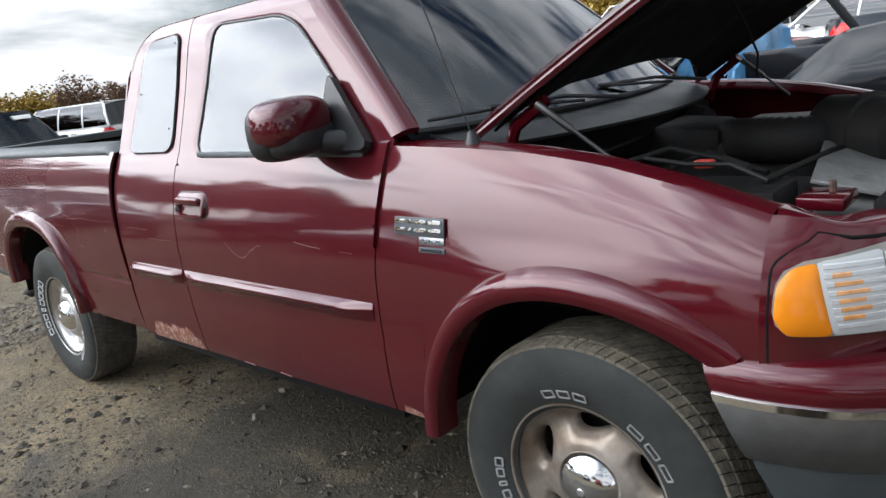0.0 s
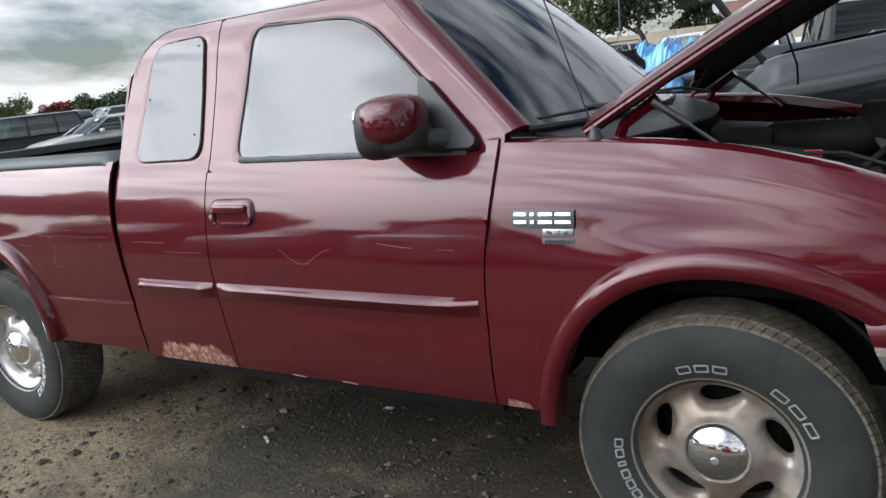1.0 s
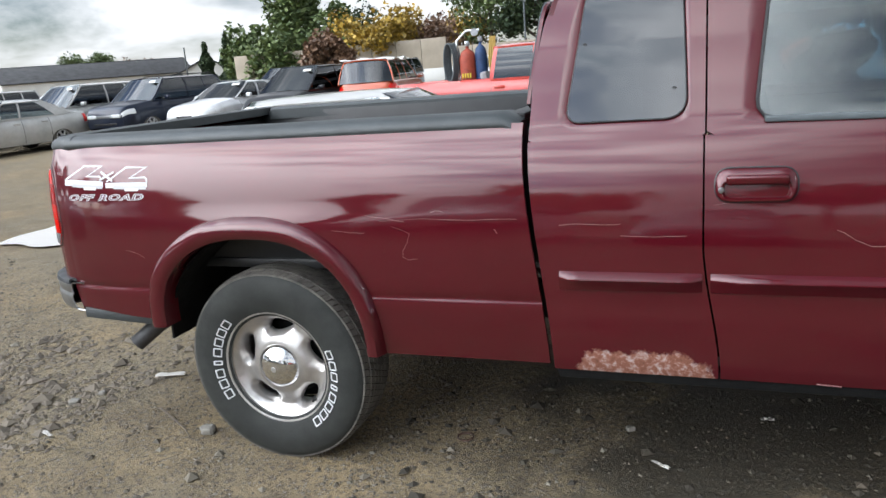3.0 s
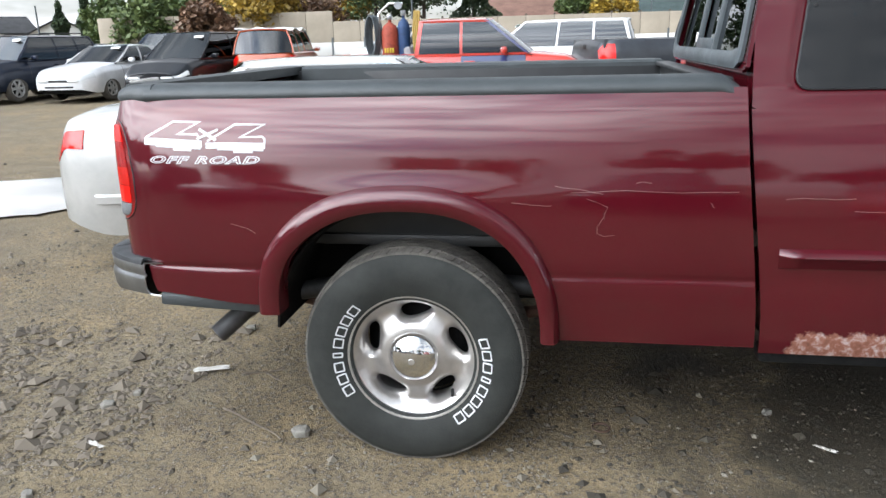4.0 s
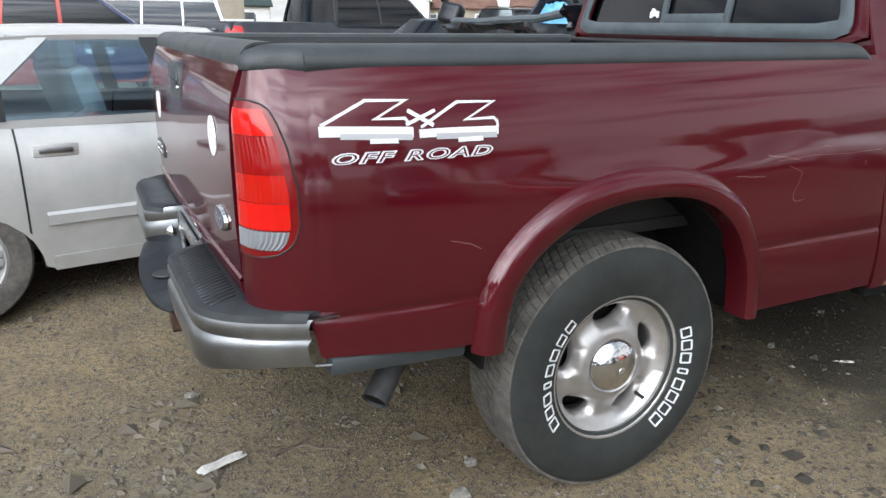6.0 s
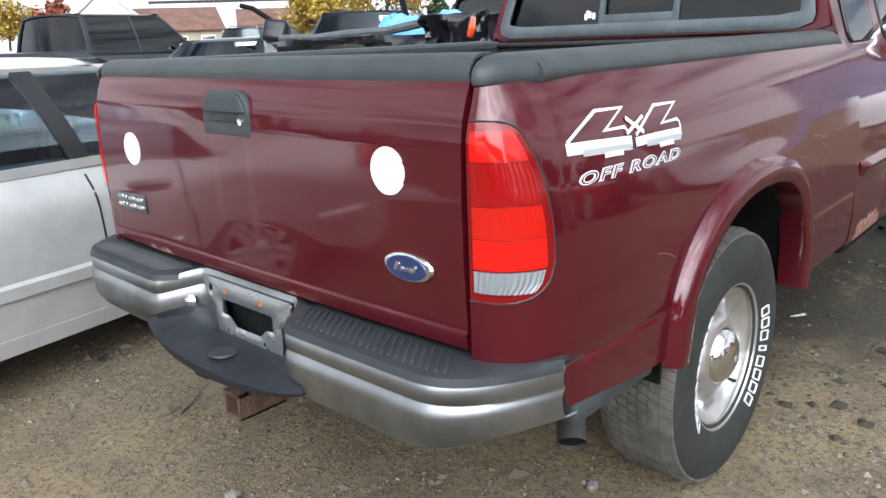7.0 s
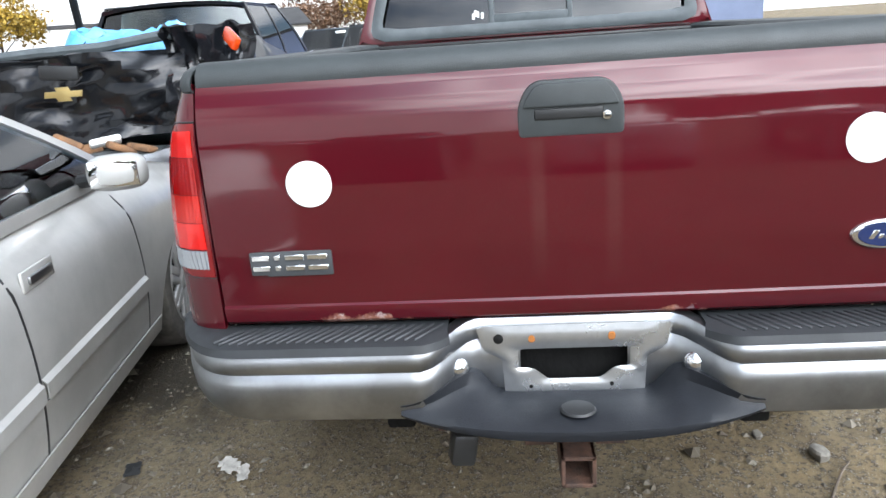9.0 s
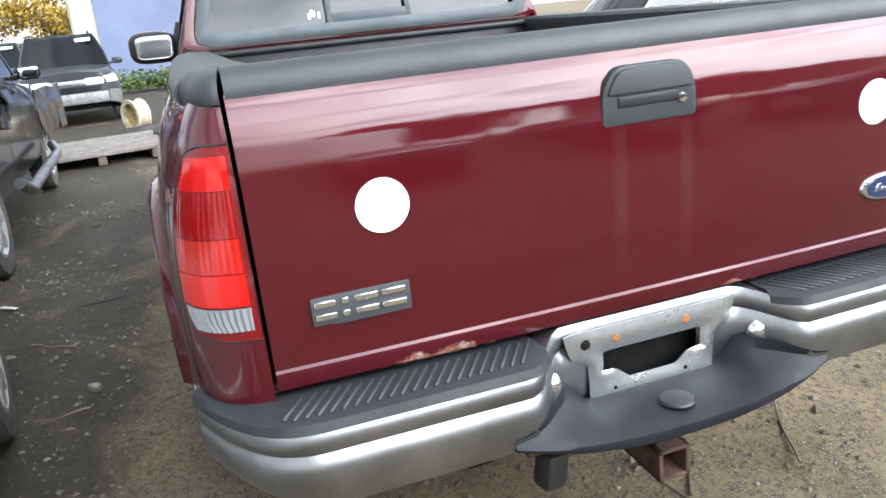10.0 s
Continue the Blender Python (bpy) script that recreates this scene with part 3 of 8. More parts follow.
for i, (x, y, r) in enumerate(((-0.49, -0.84, 0.036), (-0.37, -0.68, 0.022), (1.36, -0.45, 0.02), (-1.42, -0.72, 0.030), (-1.35, -0.60, 0.02), (-1.15, 0.18, 0.026), (-1.32, -1.35, 0.022), (0.45, -1.9, 0.02), (-2.3, -1.75, 0.028), (2.6, -1.9, 0.022), (3.3, -1.45, 0.02), (-0.1, 1.9, 0.03), (0.9, 1.5, 0.03))):
    stone(x, y, r, 30 + i)
for i, (x, y, w, d, h) in enumerate(((-1.13, -0.33, 0.16, 0.06, 20), (-0.54, 1.14, 0.10, 0.075, 40), (-0.585, 1.075, 0.09, 0.05, 15), (-1.27, -1.03, 0.10, 0.025, -20), (1.5, -0.72, 0.08, 0.02, -35), (1.9, -0.30, 0.05, 0.03, 10), (2.3, 2.1, 0.12, 0.05, 50), (-1.9, -2.0, 0.07, 0.03, 70))):
    paper(x, y, w, d, h, 5 + i)
paper(-0.53, 1.5, 0.085, 0.08, 20, 21, BLACK_SCRAP, "scrap of black rubber on the dirt")
paper(-0.95, 1.62, 0.06, 0.05, 70, 22, BLACK_SCRAP, "scrap of black rubber on the dirt")
for x, y, L, h in ((-0.87, -0.31, 0.22, 15), (-0.80, -0.36, 0.14, -40), (-0.72, -0.80, 0.40, -35), (-0.9, 0.9, 0.18, 30), (-3.0, 3.9, 0.9, 10), (-2.6, 4.8, 0.5, -20), (1.5, 1.75, 0.28, 60), (0.7, 1.62, 0.24, 100)):
    stick(x, y, L, h)
stick(2.2, 1.50, 0.75, -65, 0.007, BLACK_SCRAP, "black cable lying on the gravel", 0.25)
ring_t = thing("metal_ring", lay(0.69, -0.64, 0.005), "thin metal ring lying on the dirt", "ring")
part("ring", tube(bmesh.new(), [(0.034 * math.cos(a), 0.034 * math.sin(a), 0) for a in np.linspace(0, 2 * math.pi, 25)], 0.004, 6, caps=False), RUSTY, ring_t)
scatter("dirt_lumps", 900, 0.05, (-2.5, -1.15, -1.3, 0.2), CLODS, "loose brown dirt churned up behind the truck", "dirt", 12, 0.4)
# crumbs as dark as the damp, painted-shade ground round them
DAMP_CLODS = stone_mat("damp_dirt_clods", (0.030, 0.025, 0.018), (0.048, 0.040, 0.028), (0.072, 0.062, 0.046))
scatter("damp_clods", 4200, 0.030, (0.4, 5.6, -2.8, 0.9), DAMP_CLODS, "dark damp crumbs of dirt and grit beside the truck", "dirt", 14, 0.45, False)

# ---- the pickup truck: x forward, y to its left, rear axle at x = 0 ----
CAB_Y = ((0.40, 0.93), (0.46, 0.965), (0.52, 0.980), (0.62, 0.986), (0.72, 0.986), (0.735, 0.981), (0.76, 0.985), (0.85, 0.982), (0.95, 0.979), (1.05, 0.969), (1.12, 0.958), (1.18, 0.943),
         (1.24, 0.923), (1.29, 0.901), (1.325, 0.884), (1.42, 0.849), (1.57, 0.797), (1.73, 0.748), (1.80, 0.720), (1.845, 0.692), (1.88, 0.65))
BED_Y = ((0.40, 0.93), (0.46, 0.962), (0.52, 0.976), (0.62, 0.985), (0.72, 0.988), (0.735, 0.983), (0.76, 0.988), (0.90, 0.989), (1.02, 0.985), (1.11, 0.976), (1.18, 0.963), (1.235, 0.947), (1.29, 0.925), (1.34, 0.895))
ZF = np.linspace(0.38, 1.9, 600)


def profile(rows, width=9):
    y = np.interp(ZF, [r[0] for r in rows], [r[1] for r in rows])
    k = np.hanning(width * 2 + 1)
    return np.convolve(np.pad(y, width, mode="edge"), k / k.sum(), "valid")


CAB_F, BED_F = profile(CAB_Y, 6), profile(BED_Y, 6)


def cab_y(z):
    return float(np.interp(z, ZF, CAB_F))


def bed_y(z):
    return float(np.interp(z, ZF, BED_F))


FEND_TOP = ((2.86, 1.318), (3.0, 1.312), (3.2, 1.302), (3.4, 1.286), (3.6, 1.255), (3.8, 1.205), (3.95, 1.155), (4.1, 1.105), (4.3, 1.04))


def fend_top(x):
    return float(np.interp(x, [a for a, _ in FEND_TOP], [b for _, b in FEND_TOP]))


def fend_y(x, z):
    zt = fend_top(x)
    zz = z if z < 0.95 else 0.95 + (z - 0.95) / (zt - 0.95) * (1.318 - 0.95)
    return cab_y(zz) * (1 - 0.30 * max(0, (x - 3.78) / 1.0) ** 2) + 0.016 * math.exp(-((x - 3.5) / 0.36) ** 2) * (1 - smoothstep(0.97, 1.10, z))


def gap_rear(z):
    return 1.650 + 0.052 * (1 - smoothstep(0.5, 0.95, z))


def gap_bed(z):
    """Where the bed ends before the cab."""
    return 1.150 - 0.072 * smoothstep(0.45, 1.30, z)


def gap_front(z):
    return 2.856 + 0.05 * smoothstep(0.85, 1.34, z)


def arch(x, x0, rx, zc, h, base):
    u = (x - x0) / rx
    return max(base, zc + h * math.sqrt(1 - u * u)) if abs(u) < 1 else base


def arch_xs(x0, rx, a, b, n=26):
    inner = [x0 + rx * math.cos(math.pi * (1 - k / n)) for k in range(n + 1)]
    return sorted(set([round(v, 4) for v in list(np.linspace(a, x0 - rx - 0.012, 14)) + inner + list(np.linspace(x0 + rx + 0.012, b, 14))]))


truck = thing("pickup_truck", pose(0, 0, 0), "maroon extended-cab pickup truck with open hood and rusty sill", "pickup truck")


def sided(P, s, th=0.012):
    """A side panel given for the right side; s = -1 right, +1 left."""
    if s > 0:
        P = [[(x, -y, z) for x, y, z in row] for row in P]
    return sheet(P, th, flip=s > 0)


def ring_panel(outer, inner, yf, s, n=220, m=7, th=0.012, roll=0.006):
    """A side panel with a window opening."""
    c = np.mean(np.array(resample(inner, 200)), axis=0)
    A, B = by_angle(outer, c, n), by_angle(inner, c, n)
    P = []
    for (ax, az), (bx, bz) in zip(A, B):
        row = []
        for j in range(m):
            t = j / (m - 1)
            x, z = bx + (ax - bx) * t, bz + (az - bz) * t
            row.append((x, -yf(z) + (roll * max(0, 1 - t * (m - 1) / 1.0)), z))
        P.append(row)
    if s > 0:
        P = [[(x, -y, z) for x, y, z in r] for r in P]
    return sheet(P, th, flip=s < 0, close_u=True)


def pane(outline, yf, s, inset=0.004, th=0.005, n=80, m=8):
    c = np.mean(np.array(resample(outline, 200)), axis=0)
    A = by_angle(outline, c, n)
    P = [[(c[0] + (ax - c[0]) * t, s * (yf(c[1] + (az - c[1]) * t) - inset), c[1] + (az - c[1]) * t) for t in [0.001] + list(np.linspace(0.15, 1.0, m))] for ax, az in A]
    return sheet(P, th, flip=s > 0, close_u=True)


def seal(outline, yf, s, r=0.006, inset=0.002):
    bm = bmesh.new()
    pts = [(x, s * (yf(z) - inset), z) for x, z in resample(outline, 90)]
    return tube(bm, pts + [pts[0]], r, 6, caps=False)


def flare(x0, rxo_l, rxo_r, ho, rxi, hi, zc, zend_l, zend_r, yf, s, out=0.036, cut=0.0, rxi_r=None, square=1.0):
    """A wheel-arch moulding swept round the opening, from the rear end to the front end."""
    P = []
    n = 44
    for k in range(n + 1):
        a = math.pi * (1 - k / n)
        ca, sa = math.copysign(abs(math.cos(a)) ** square, math.cos(a)), abs(math.sin(a)) ** square
        rxo = rxo_l if ca < 0 else rxo_r
        zb = zend_l if ca < 0 else zend_r
        drop = (abs(ca) ** 6) * (zc - zb)
        po = (x0 + rxo * ca, zc + ho * sa - drop)
        pi = (x0 + (rxi if ca < 0 or not rxi_r else rxi_r) * ca, zc + hi * sa - drop)
        if ca > 0 and po[1] < cut:
            break
        thick = out * (1 - 0.7 * (smoothstep(cut + 0.20, cut, po[1]) if ca > 0 and cut else 0))
        row = []
        for w, o in ((0, -0.004), (0.03, 0.004), (0.14, thick * 0.72), (0.32, thick), (0.6, thick * 1.02), (0.85, thick * 0.9), (0.97, thick * 0.7), (1.0, thick * 0.35), (1.0, -0.03), (1.0, -0.06)):
            x, z = po[0] + (pi[0] - po[0]) * w, po[1] + (pi[1] - po[1]) * w
            row.append((x, -(yf(x, po[1]) * (1 - min(w * 3, 1)) + yf(x, max(z, 0.6)) * min(w * 3, 1) + o), z))
        P.append(row)
    if s > 0:
        P = [[(x, -y, z) for x, y, z in r] for r in P]
    return sheet(P, 0.004, flip=s < 0)


REAR_CORNER = ((-1.106, 0.822), (-1.102, 0.850), (-1.091, 0.880), (-1.072, 0.908), (-1.044, 0.9315), (-1.005, 0.9500), (-0.965, 0.9614), (-0.92, 0.9680))
_rc = np.array(REAR_CORNER)
_rl = np.r_[0, np.cumsum(np.linalg.norm(np.diff(_rc, axis=0), axis=1))]


def corner_at(u, z, off=0.0):
    """A point of the rear corner: u from 0 at the tailgate to 1 on the side."""
    L = u * _rl[-1]
    p = np.array([np.interp(L, _rl, _rc[:, k]) for k in (0, 1)])
    q = np.array([np.interp(min(L + 0.004, _rl[-1]), _rl, _rc[:, k]) for k in (0, 1)]) - np.array([np.interp(max(L - 0.004, 0), _rl, _rc[:, k]) for k in (0, 1)])
    q /= np.linalg.norm(q)
    nrm = np.array([-q[1], q[0]])
    p = p + nrm * off
    lean = bed_y(z) / 0.989
    xin = 0.035 * smoothstep(1.2, 1.345, z)
    return (p[0] + xin * (1 - u), -(p[1] - (1 - lean) * 0.989 * min(1, max(0, (p[1] - 0.822) / 0.139))), z)


def lens_u(z):
    """How far the tail lamp reaches round the corner at height z."""
    x = float(np.interp(z, (0.894, 0.902, 0.915, 0.932, 0.97, 1.054, 1.152, 1.205, 1.232, 1.246, 1.252), (-1.072, -1.045, -1.024, -1.008, -0.994, -0.995, -1.010, -1.026, -1.040, -1.056, -1.075)))
    return float(np.interp(x, _rc[:, 0], _rl / _rl[-1]))


def bed_xy(x, z):
    """The bed's half width, drawn in a little towards the tail."""
    t = min(1.1, max(0, (-0.45 - x) / 0.495))
    haunch = 0.016 * math.exp(-((x - 0.02) / 0.40) ** 2) * (1 - smoothstep(0.985, 1.10, z))
    return bed_y(z) - 0.0245 * t ** 3 + haunch


for s in (-1, 1):
    # bed side
    xs = arch_xs(0.0, 0.497, -0.945, 1.155)
    def bed_rows(lo):
        upper = list(np.linspace(1.0, 1.336, 15))
        if lo < 0.70:
            return list(np.linspace(lo, 0.712, 6)) + [0.722, 0.728, 0.733, 0.738, 0.743, 0.749, 0.757] + list(np.linspace(0.785, 0.982, 7)) + upper
        if lo < 0.76:
            return list(np.linspace(lo, 0.772, 13)) + list(np.linspace(0.785, 0.982, 7)) + upper
        return list(np.linspace(lo, 0.982, 20)) + upper

    def crease(z):
        return 0.0024 * math.exp(-((z - 0.735) / 0.0075) ** 2)

    P = [[(p[0], p[1] + crease(z) * smoothstep(0.3, 0.6, u), z) for z in bed_rows(0.748 - 0.120 * smoothstep(0.74, 0.88, u)) for p in (corner_at(u, z),)] for u in np.linspace(0.0, 0.90, 20)]
    for x in xs:
        base = 0.505 if x > 0 else 0.60 + 0.03 * smoothstep(-0.55, -0.95, x)
        lo = arch(x, 0.0, 0.497, 0.515, 0.466, base)
        row = []
        for z in bed_rows(lo):
            xx = x if x < 0.75 else 0.75 + (x - 0.75) * (gap_bed(z) - 0.75) / (1.155 - 0.75)
            row.append((xx, -(bed_xy(x, z) - crease(z) * max(smoothstep(-0.55, -0.66, x), 0.5 * smoothstep(0.58, 0.75, x))), z))
        P.append(row)
    bed_side = part("bed_side", sided(P, s), MAROON, truck)
    # tail lamp: a raised lens in bands
    flip_y = lambda p: (p[0], p[1] if s < 0 else -p[1], p[2])
    lamp = part("tail_light", sheet([[flip_y(corner_at(0.012 + (lens_u(z) - 0.012) * k / 16, z, 0.002)) for z in np.r_[np.linspace(0.894, 0.935, 8), np.linspace(0.95, 1.20, 18), np.linspace(1.212, 1.252, 8)]] for k in range(17)], 0.012, flip=s > 0), RED_LENS_DARK, truck, "red tail light with a clear reversing lens")
    for za, zb, mm, nm, rib in ((0.914, 0.958, CLEAR_LENS, "clear_reversing_lens", 0.0016), (0.963, 1.024, RED_LENS, "red_reflector", 0.0), (1.026, 1.090, RED_LENS_MID, "stop_lens", 0.0005), (1.092, 1.176, RED_LENS_DEEP, "stop_lens", 0.0005), (1.178, 1.236, RED_LENS, "red_reflector", 0.0)):
        n = 48
        P = [[flip_y(corner_at(0.05 + (lens_u(z) * 0.90 - 0.05) * k / n, z, 0.0045 + 0.003 * math.sin(math.pi * k / n) + rib * math.sin(k * 1.57))) for z in np.linspace(za, zb, 11)] for k in range(n + 1)]
        part(nm, sheet(P, 0.005, flip=s > 0), mm, lamp)
    edge = [flip_y(corner_at(lens_u(z) + 0.008, z, 0.0005)) for z in np.r_[np.linspace(0.894, 0.935, 10), np.linspace(0.95, 1.20, 12), np.linspace(1.212, 1.252, 10)]]
    edge = [flip_y(corner_at(0.0, 0.8925, 0.0005)), flip_y(corner_at(lens_u(0.894) * 0.6, 0.8922, 0.0005))] + edge + [flip_y(corner_at(0.2, 1.2535, 0.0005)), flip_y(corner_at(0.0, 1.2540, 0.0005))]
    part("lamp_gap", tube(bmesh.new(), edge, 0.0026, 6), TRIM, lamp)
    # wheel-arch mouldings
    part("wheel_arch_moulding", flare(0.0, 0.548, 0.525, 0.522, 0.458, 0.437, 0.52, 0.575, 0.505, lambda x, z: bed_xy(x, z), s, square=0.86), MAROON, truck)
    part("wheel_arch_moulding", flare(3.53, 0.525, 0.600, 0.522, 0.458, 0.442, 0.505, 0.465, 0.505, lambda x, z: fend_y(x, z), s, cut=0.855, rxi_r=0.545), MAROON, truck)
    # black valance strip behind the rear wheel
    bm = bmesh.new()
    box(bm, (-0.745, s * 0.942, 0.593), (0.39, 0.05, 0.05), 0.012, pose(0, 0, 0, 0, 4.0, s * -2.5))
    part("rear_valance", bm, PLASTIC, truck)
    # bed rail cap, its rear end rounded down and in
    P = []
    for x in np.linspace(1.062, -0.948, 40):
        e = smoothstep(0.99, 1.062, x) ** 2 * 0.035
        q = 0.0
        prof = ((0.900, 1.316), (0.907, 1.325), (0.908, 1.338), (0.900, 1.352), (0.880, 1.366), (0.85, 1.374), (0.83, 1.376), (0.755 + 0.065 * q, 1.372), (0.742 + 0.070 * q, 1.36), (0.740 + 0.070 * q, 1.30))
        P.append([(x, -(y - 0.014 * smoothstep(-0.5, -1.0, x)), z - e) for y, z in prof])
    part("bed_rail_cap", sided(P[::-1], s, 0.006), PLASTIC, truck, "grey-black plastic bed rail cap")
    P = []
    for u in np.linspace(0.0, 1.0, 22):
        ox, oy, _ = corner_at(u, 1.33, 0.010)
        cx_, cy_ = -0.935, -0.80
        P.append([flip_y((ox + (cx_ - ox) * f, oy + (cy_ - oy) * f, z)) for f, z in ((0.06, 1.314), (0.0, 1.320), (-0.02, 1.332), (0.02, 1.347), (0.12, 1.361), (0.30, 1.371), (0.55, 1.375), (0.85, 1.376), (0.99, 1.376))])
    part("rail_corner_cap", sheet(P, 0.006, flip=s > 0), PLASTIC, truck)
    # lower cab panels
    P = []
    for k in range(22):
        row = []
        for j in range(30):
            z = 0.487 + (1.27 - 0.487) * j / 29
            xa, xb = gap_bed(z) + 0.015, gap_rear(z) - 0.003
            row.append((xa + (xb - xa) * k / 21, -cab_y(z), z))
        P.append(row)
    quarter = part("rear_quarter_panel", sided(P, s), MAROON, truck)
    P = []
    for k in range(34):
        row = []
        for j in range(30):
            z = 0.487 + (1.27 - 0.487) * j / 29
            xa, xb = gap_rear(z) + 0.003, gap_front(z) - 0.003
            row.append((xa + (xb - xa) * k / 33, -cab_y(z), z))
        P.append(row)
    door = part("door", sided(P, s), MAROON, truck, "maroon door with a body-coloured moulding")
    # upper frames and windows
    q_out = [(1.094, 1.27), (1.652, 1.27), (1.652, 1.845), (1.38, 1.845), (1.31, 1.832), (1.25, 1.803), (1.20, 1.765), (1.165, 1.72), (1.135, 1.64), (1.105, 1.50)]
    q_hole = rounded([(1.218, 1.325), (1.598, 1.325), (1.578, 1.79), (1.288, 1.782)], [0.05, 0.07, 0.05, 0.09], 8)
    part("window_frame", ring_panel(q_out, q_hole, cab_y, s), MAROON, quarter)
    part("quarter_window", pane(q_hole, cab_y, s, inset=-0.003), GLASS_DARK, quarter, "dark-tinted quarter window")
    part("window_seal", seal(q_hole, cab_y, s, 0.0045, -0.002), TRIM, quarter)
    for x, z in ((1.277, 1.569), (1.552, 1.755), (1.56, 1.415)):
        part("hinge_stud", lathe([(0, -0.004), (0.007, -0.003), (0.008, 0.004), (0, 0.004)], 12, centre=(x, s * (cab_y(z) + 0.005), z)), TRIM, quarter)
    d_out = [(1.658, 1.27), (2.905, 1.27), (2.93, 1.335), (2.395, 1.845), (1.658, 1.845)]
    d_hole = rounded([(1.795, 1.313), (2.80, 1.298), (2.835, 1.325), (2.355, 1.765), (1.845, 1.792)], [0.06, 0.02, 0.03, 0.12, 0.06], 8)
    part("window_frame", ring_panel(d_out, d_hole, cab_y, s), MAROON, door)
    part("door_window", pane(d_hole, cab_y, s, inset=0.006), GLASS, door)
    part("window_seal", seal(d_hole, cab_y, s, 0.0055, 0.0), TRIM, door)
    part("window_sweep", boxed((2.31, s * (cab_y(1.302) + 0.001), 1.303), (0.98, 0.018, 0.020), 0.005, pose(0, 0, 0, 0, 0.85, 0)), GREYTRIM, door)
    # body-side mouldings
    for xa, xb, host in ((1.195, gap_rear(0.82) - 0.012, quarter), (gap_rear(0.82) + 0.012, 2.830, door)):
        P = []
        for x in np.linspace(xa, xb, 14):
            t = min(1, (x - xa) / 0.02, (xb - x) / 0.02)
            t = max(0.15, t)
            P.append([(x, -(cab_y(0.82) + o * t), 0.815 + dz) for dz, o in ((-0.034, 0.0), (-0.031, 0.010), (-0.010, 0.019), (0.003, 0.029), (0.008, 0.032), (0.012, 0.031), (0.022, 0.018), (0.030, 0.0))])
        part("side_moulding", sided(P, s, 0.004), MAROON, host)
    # door handle: a raised oval surround with a flap over a hollow
    hx, hz = 1.798, 1.120
    hy = cab_y(hz)
    out = rounded([(hx - 0.115, hz - 0.050), (hx + 0.115, hz - 0.050), (hx + 0.115, hz + 0.050), (hx - 0.115, hz + 0.050)], 0.045, 8)
    hole = rounded([(hx - 0.088, hz - 0.036), (hx + 0.090, hz - 0.036), (hx + 0.090, hz + 0.010), (hx - 0.088, hz + 0.010)], 0.020, 6)
    c0 = (hx, hz - 0.006)
    A, B = by_angle(out, c0, 96), by_angle(hole, c0, 96)
    P = []
    for (ax_, az_), (bx_, bz_) in zip(A, B):
        row = []
        for t, o in ((-0.12, -0.022), (0.0, 0.000), (0.10, 0.011), (0.35, 0.016), (0.70, 0.015), (0.92, 0.009), (1.0, 0.001)):
            x, z = bx_ + (ax_ - bx_) * t, bz_ + (az_ - bz_) * t
            row.append((x, -(cab_y(z) + o), z))
        P.append(row)
    if s > 0:
        P = [[(x, -y, z) for x, y, z in r] for r in P]
    handle = part("door_handle", sheet(P, 0.002, flip=s < 0, close_u=True), MAROON, door, "raised oval maroon door handle")
    part("handle_gap", seal(out, cab_y, s, 0.004, 0.001), TRIM, handle)
    part("handle_recess", boxed((hx, s * (hy - 0.012), hz - 0.013), (0.184, 0.012, 0.052), 0.005), TRIM, handle)
    part("handle_flap", boxed((hx + 0.004, s * (hy + 0.016), hz + 0.018), (0.176, 0.020, 0.030), 0.009, pose(0, 0, 0, -8 * s, 0, 0), 3), MAROON, handle)
    part("lock", lathe([(0, -0.012), (0.009, -0.010), (0.010, 0.0)] if s < 0 else [(0, 0.012), (0.009, 0.010), (0.010, 0.0)], 14, centre=(hx - 0.098, s * (hy + 0.012), hz - 0.012)), CHROME, handle)
    # mirror
    mirror = part("wing_mirror", pillow((2.622, s * 1.014, 1.414), (0.190, 0.268, 0.160), 0.66, pose(0, 0, 0, 0, 0, s * -12)), MAROON, door, "maroon wing mirror on a black foot")
    part("mirror_rim", pillow((2.580, s * 1.008, 1.394), (0.130, 0.280, 0.184), 0.60, pose(0, 0, 0, 0, 0, s * -12)), TRIM, mirror)
    part("mirror_chin", pillow((2.630, s * 1.000, 1.366), (0.170, 0.250, 0.110), 0.60, pose(0, 0, 0, 0, 0, s * -12)), TRIM, mirror)
    part("mirror_glass", pillow((2.516, s * 1.002, 1.396), (0.010, 0.220, 0.140), 0.42, pose(0, 0, 0, 0, 0, s * -12)), CHROME_BRIGHT, mirror)
    part("mirror_arm", tubed([(2.76, s * 0.85, 1.330), (2.72, s * 0.91, 1.335), (2.665, s * 0.97, 1.350)], [0.044, 0.040, 0.036], 12), TRIM, mirror)
    sail = [(2.625, 1.545), (2.845, 1.325), (2.84, 1.300), (2.62, 1.302)]
    sail = rounded(sail, 0.02, 4)
    part("mirror_foot", pane(sail, cab_y, s, inset=-0.012, th=0.03, n=60, m=4), TRIM, mirror)
    # front fender
    xs = [x for x in arch_xs(3.565, 0.535, gap_front(0.5) + 0.003, 3.985) if x <= 3.9851]
    xs = sorted(set(xs + [3.985]))
    P = []
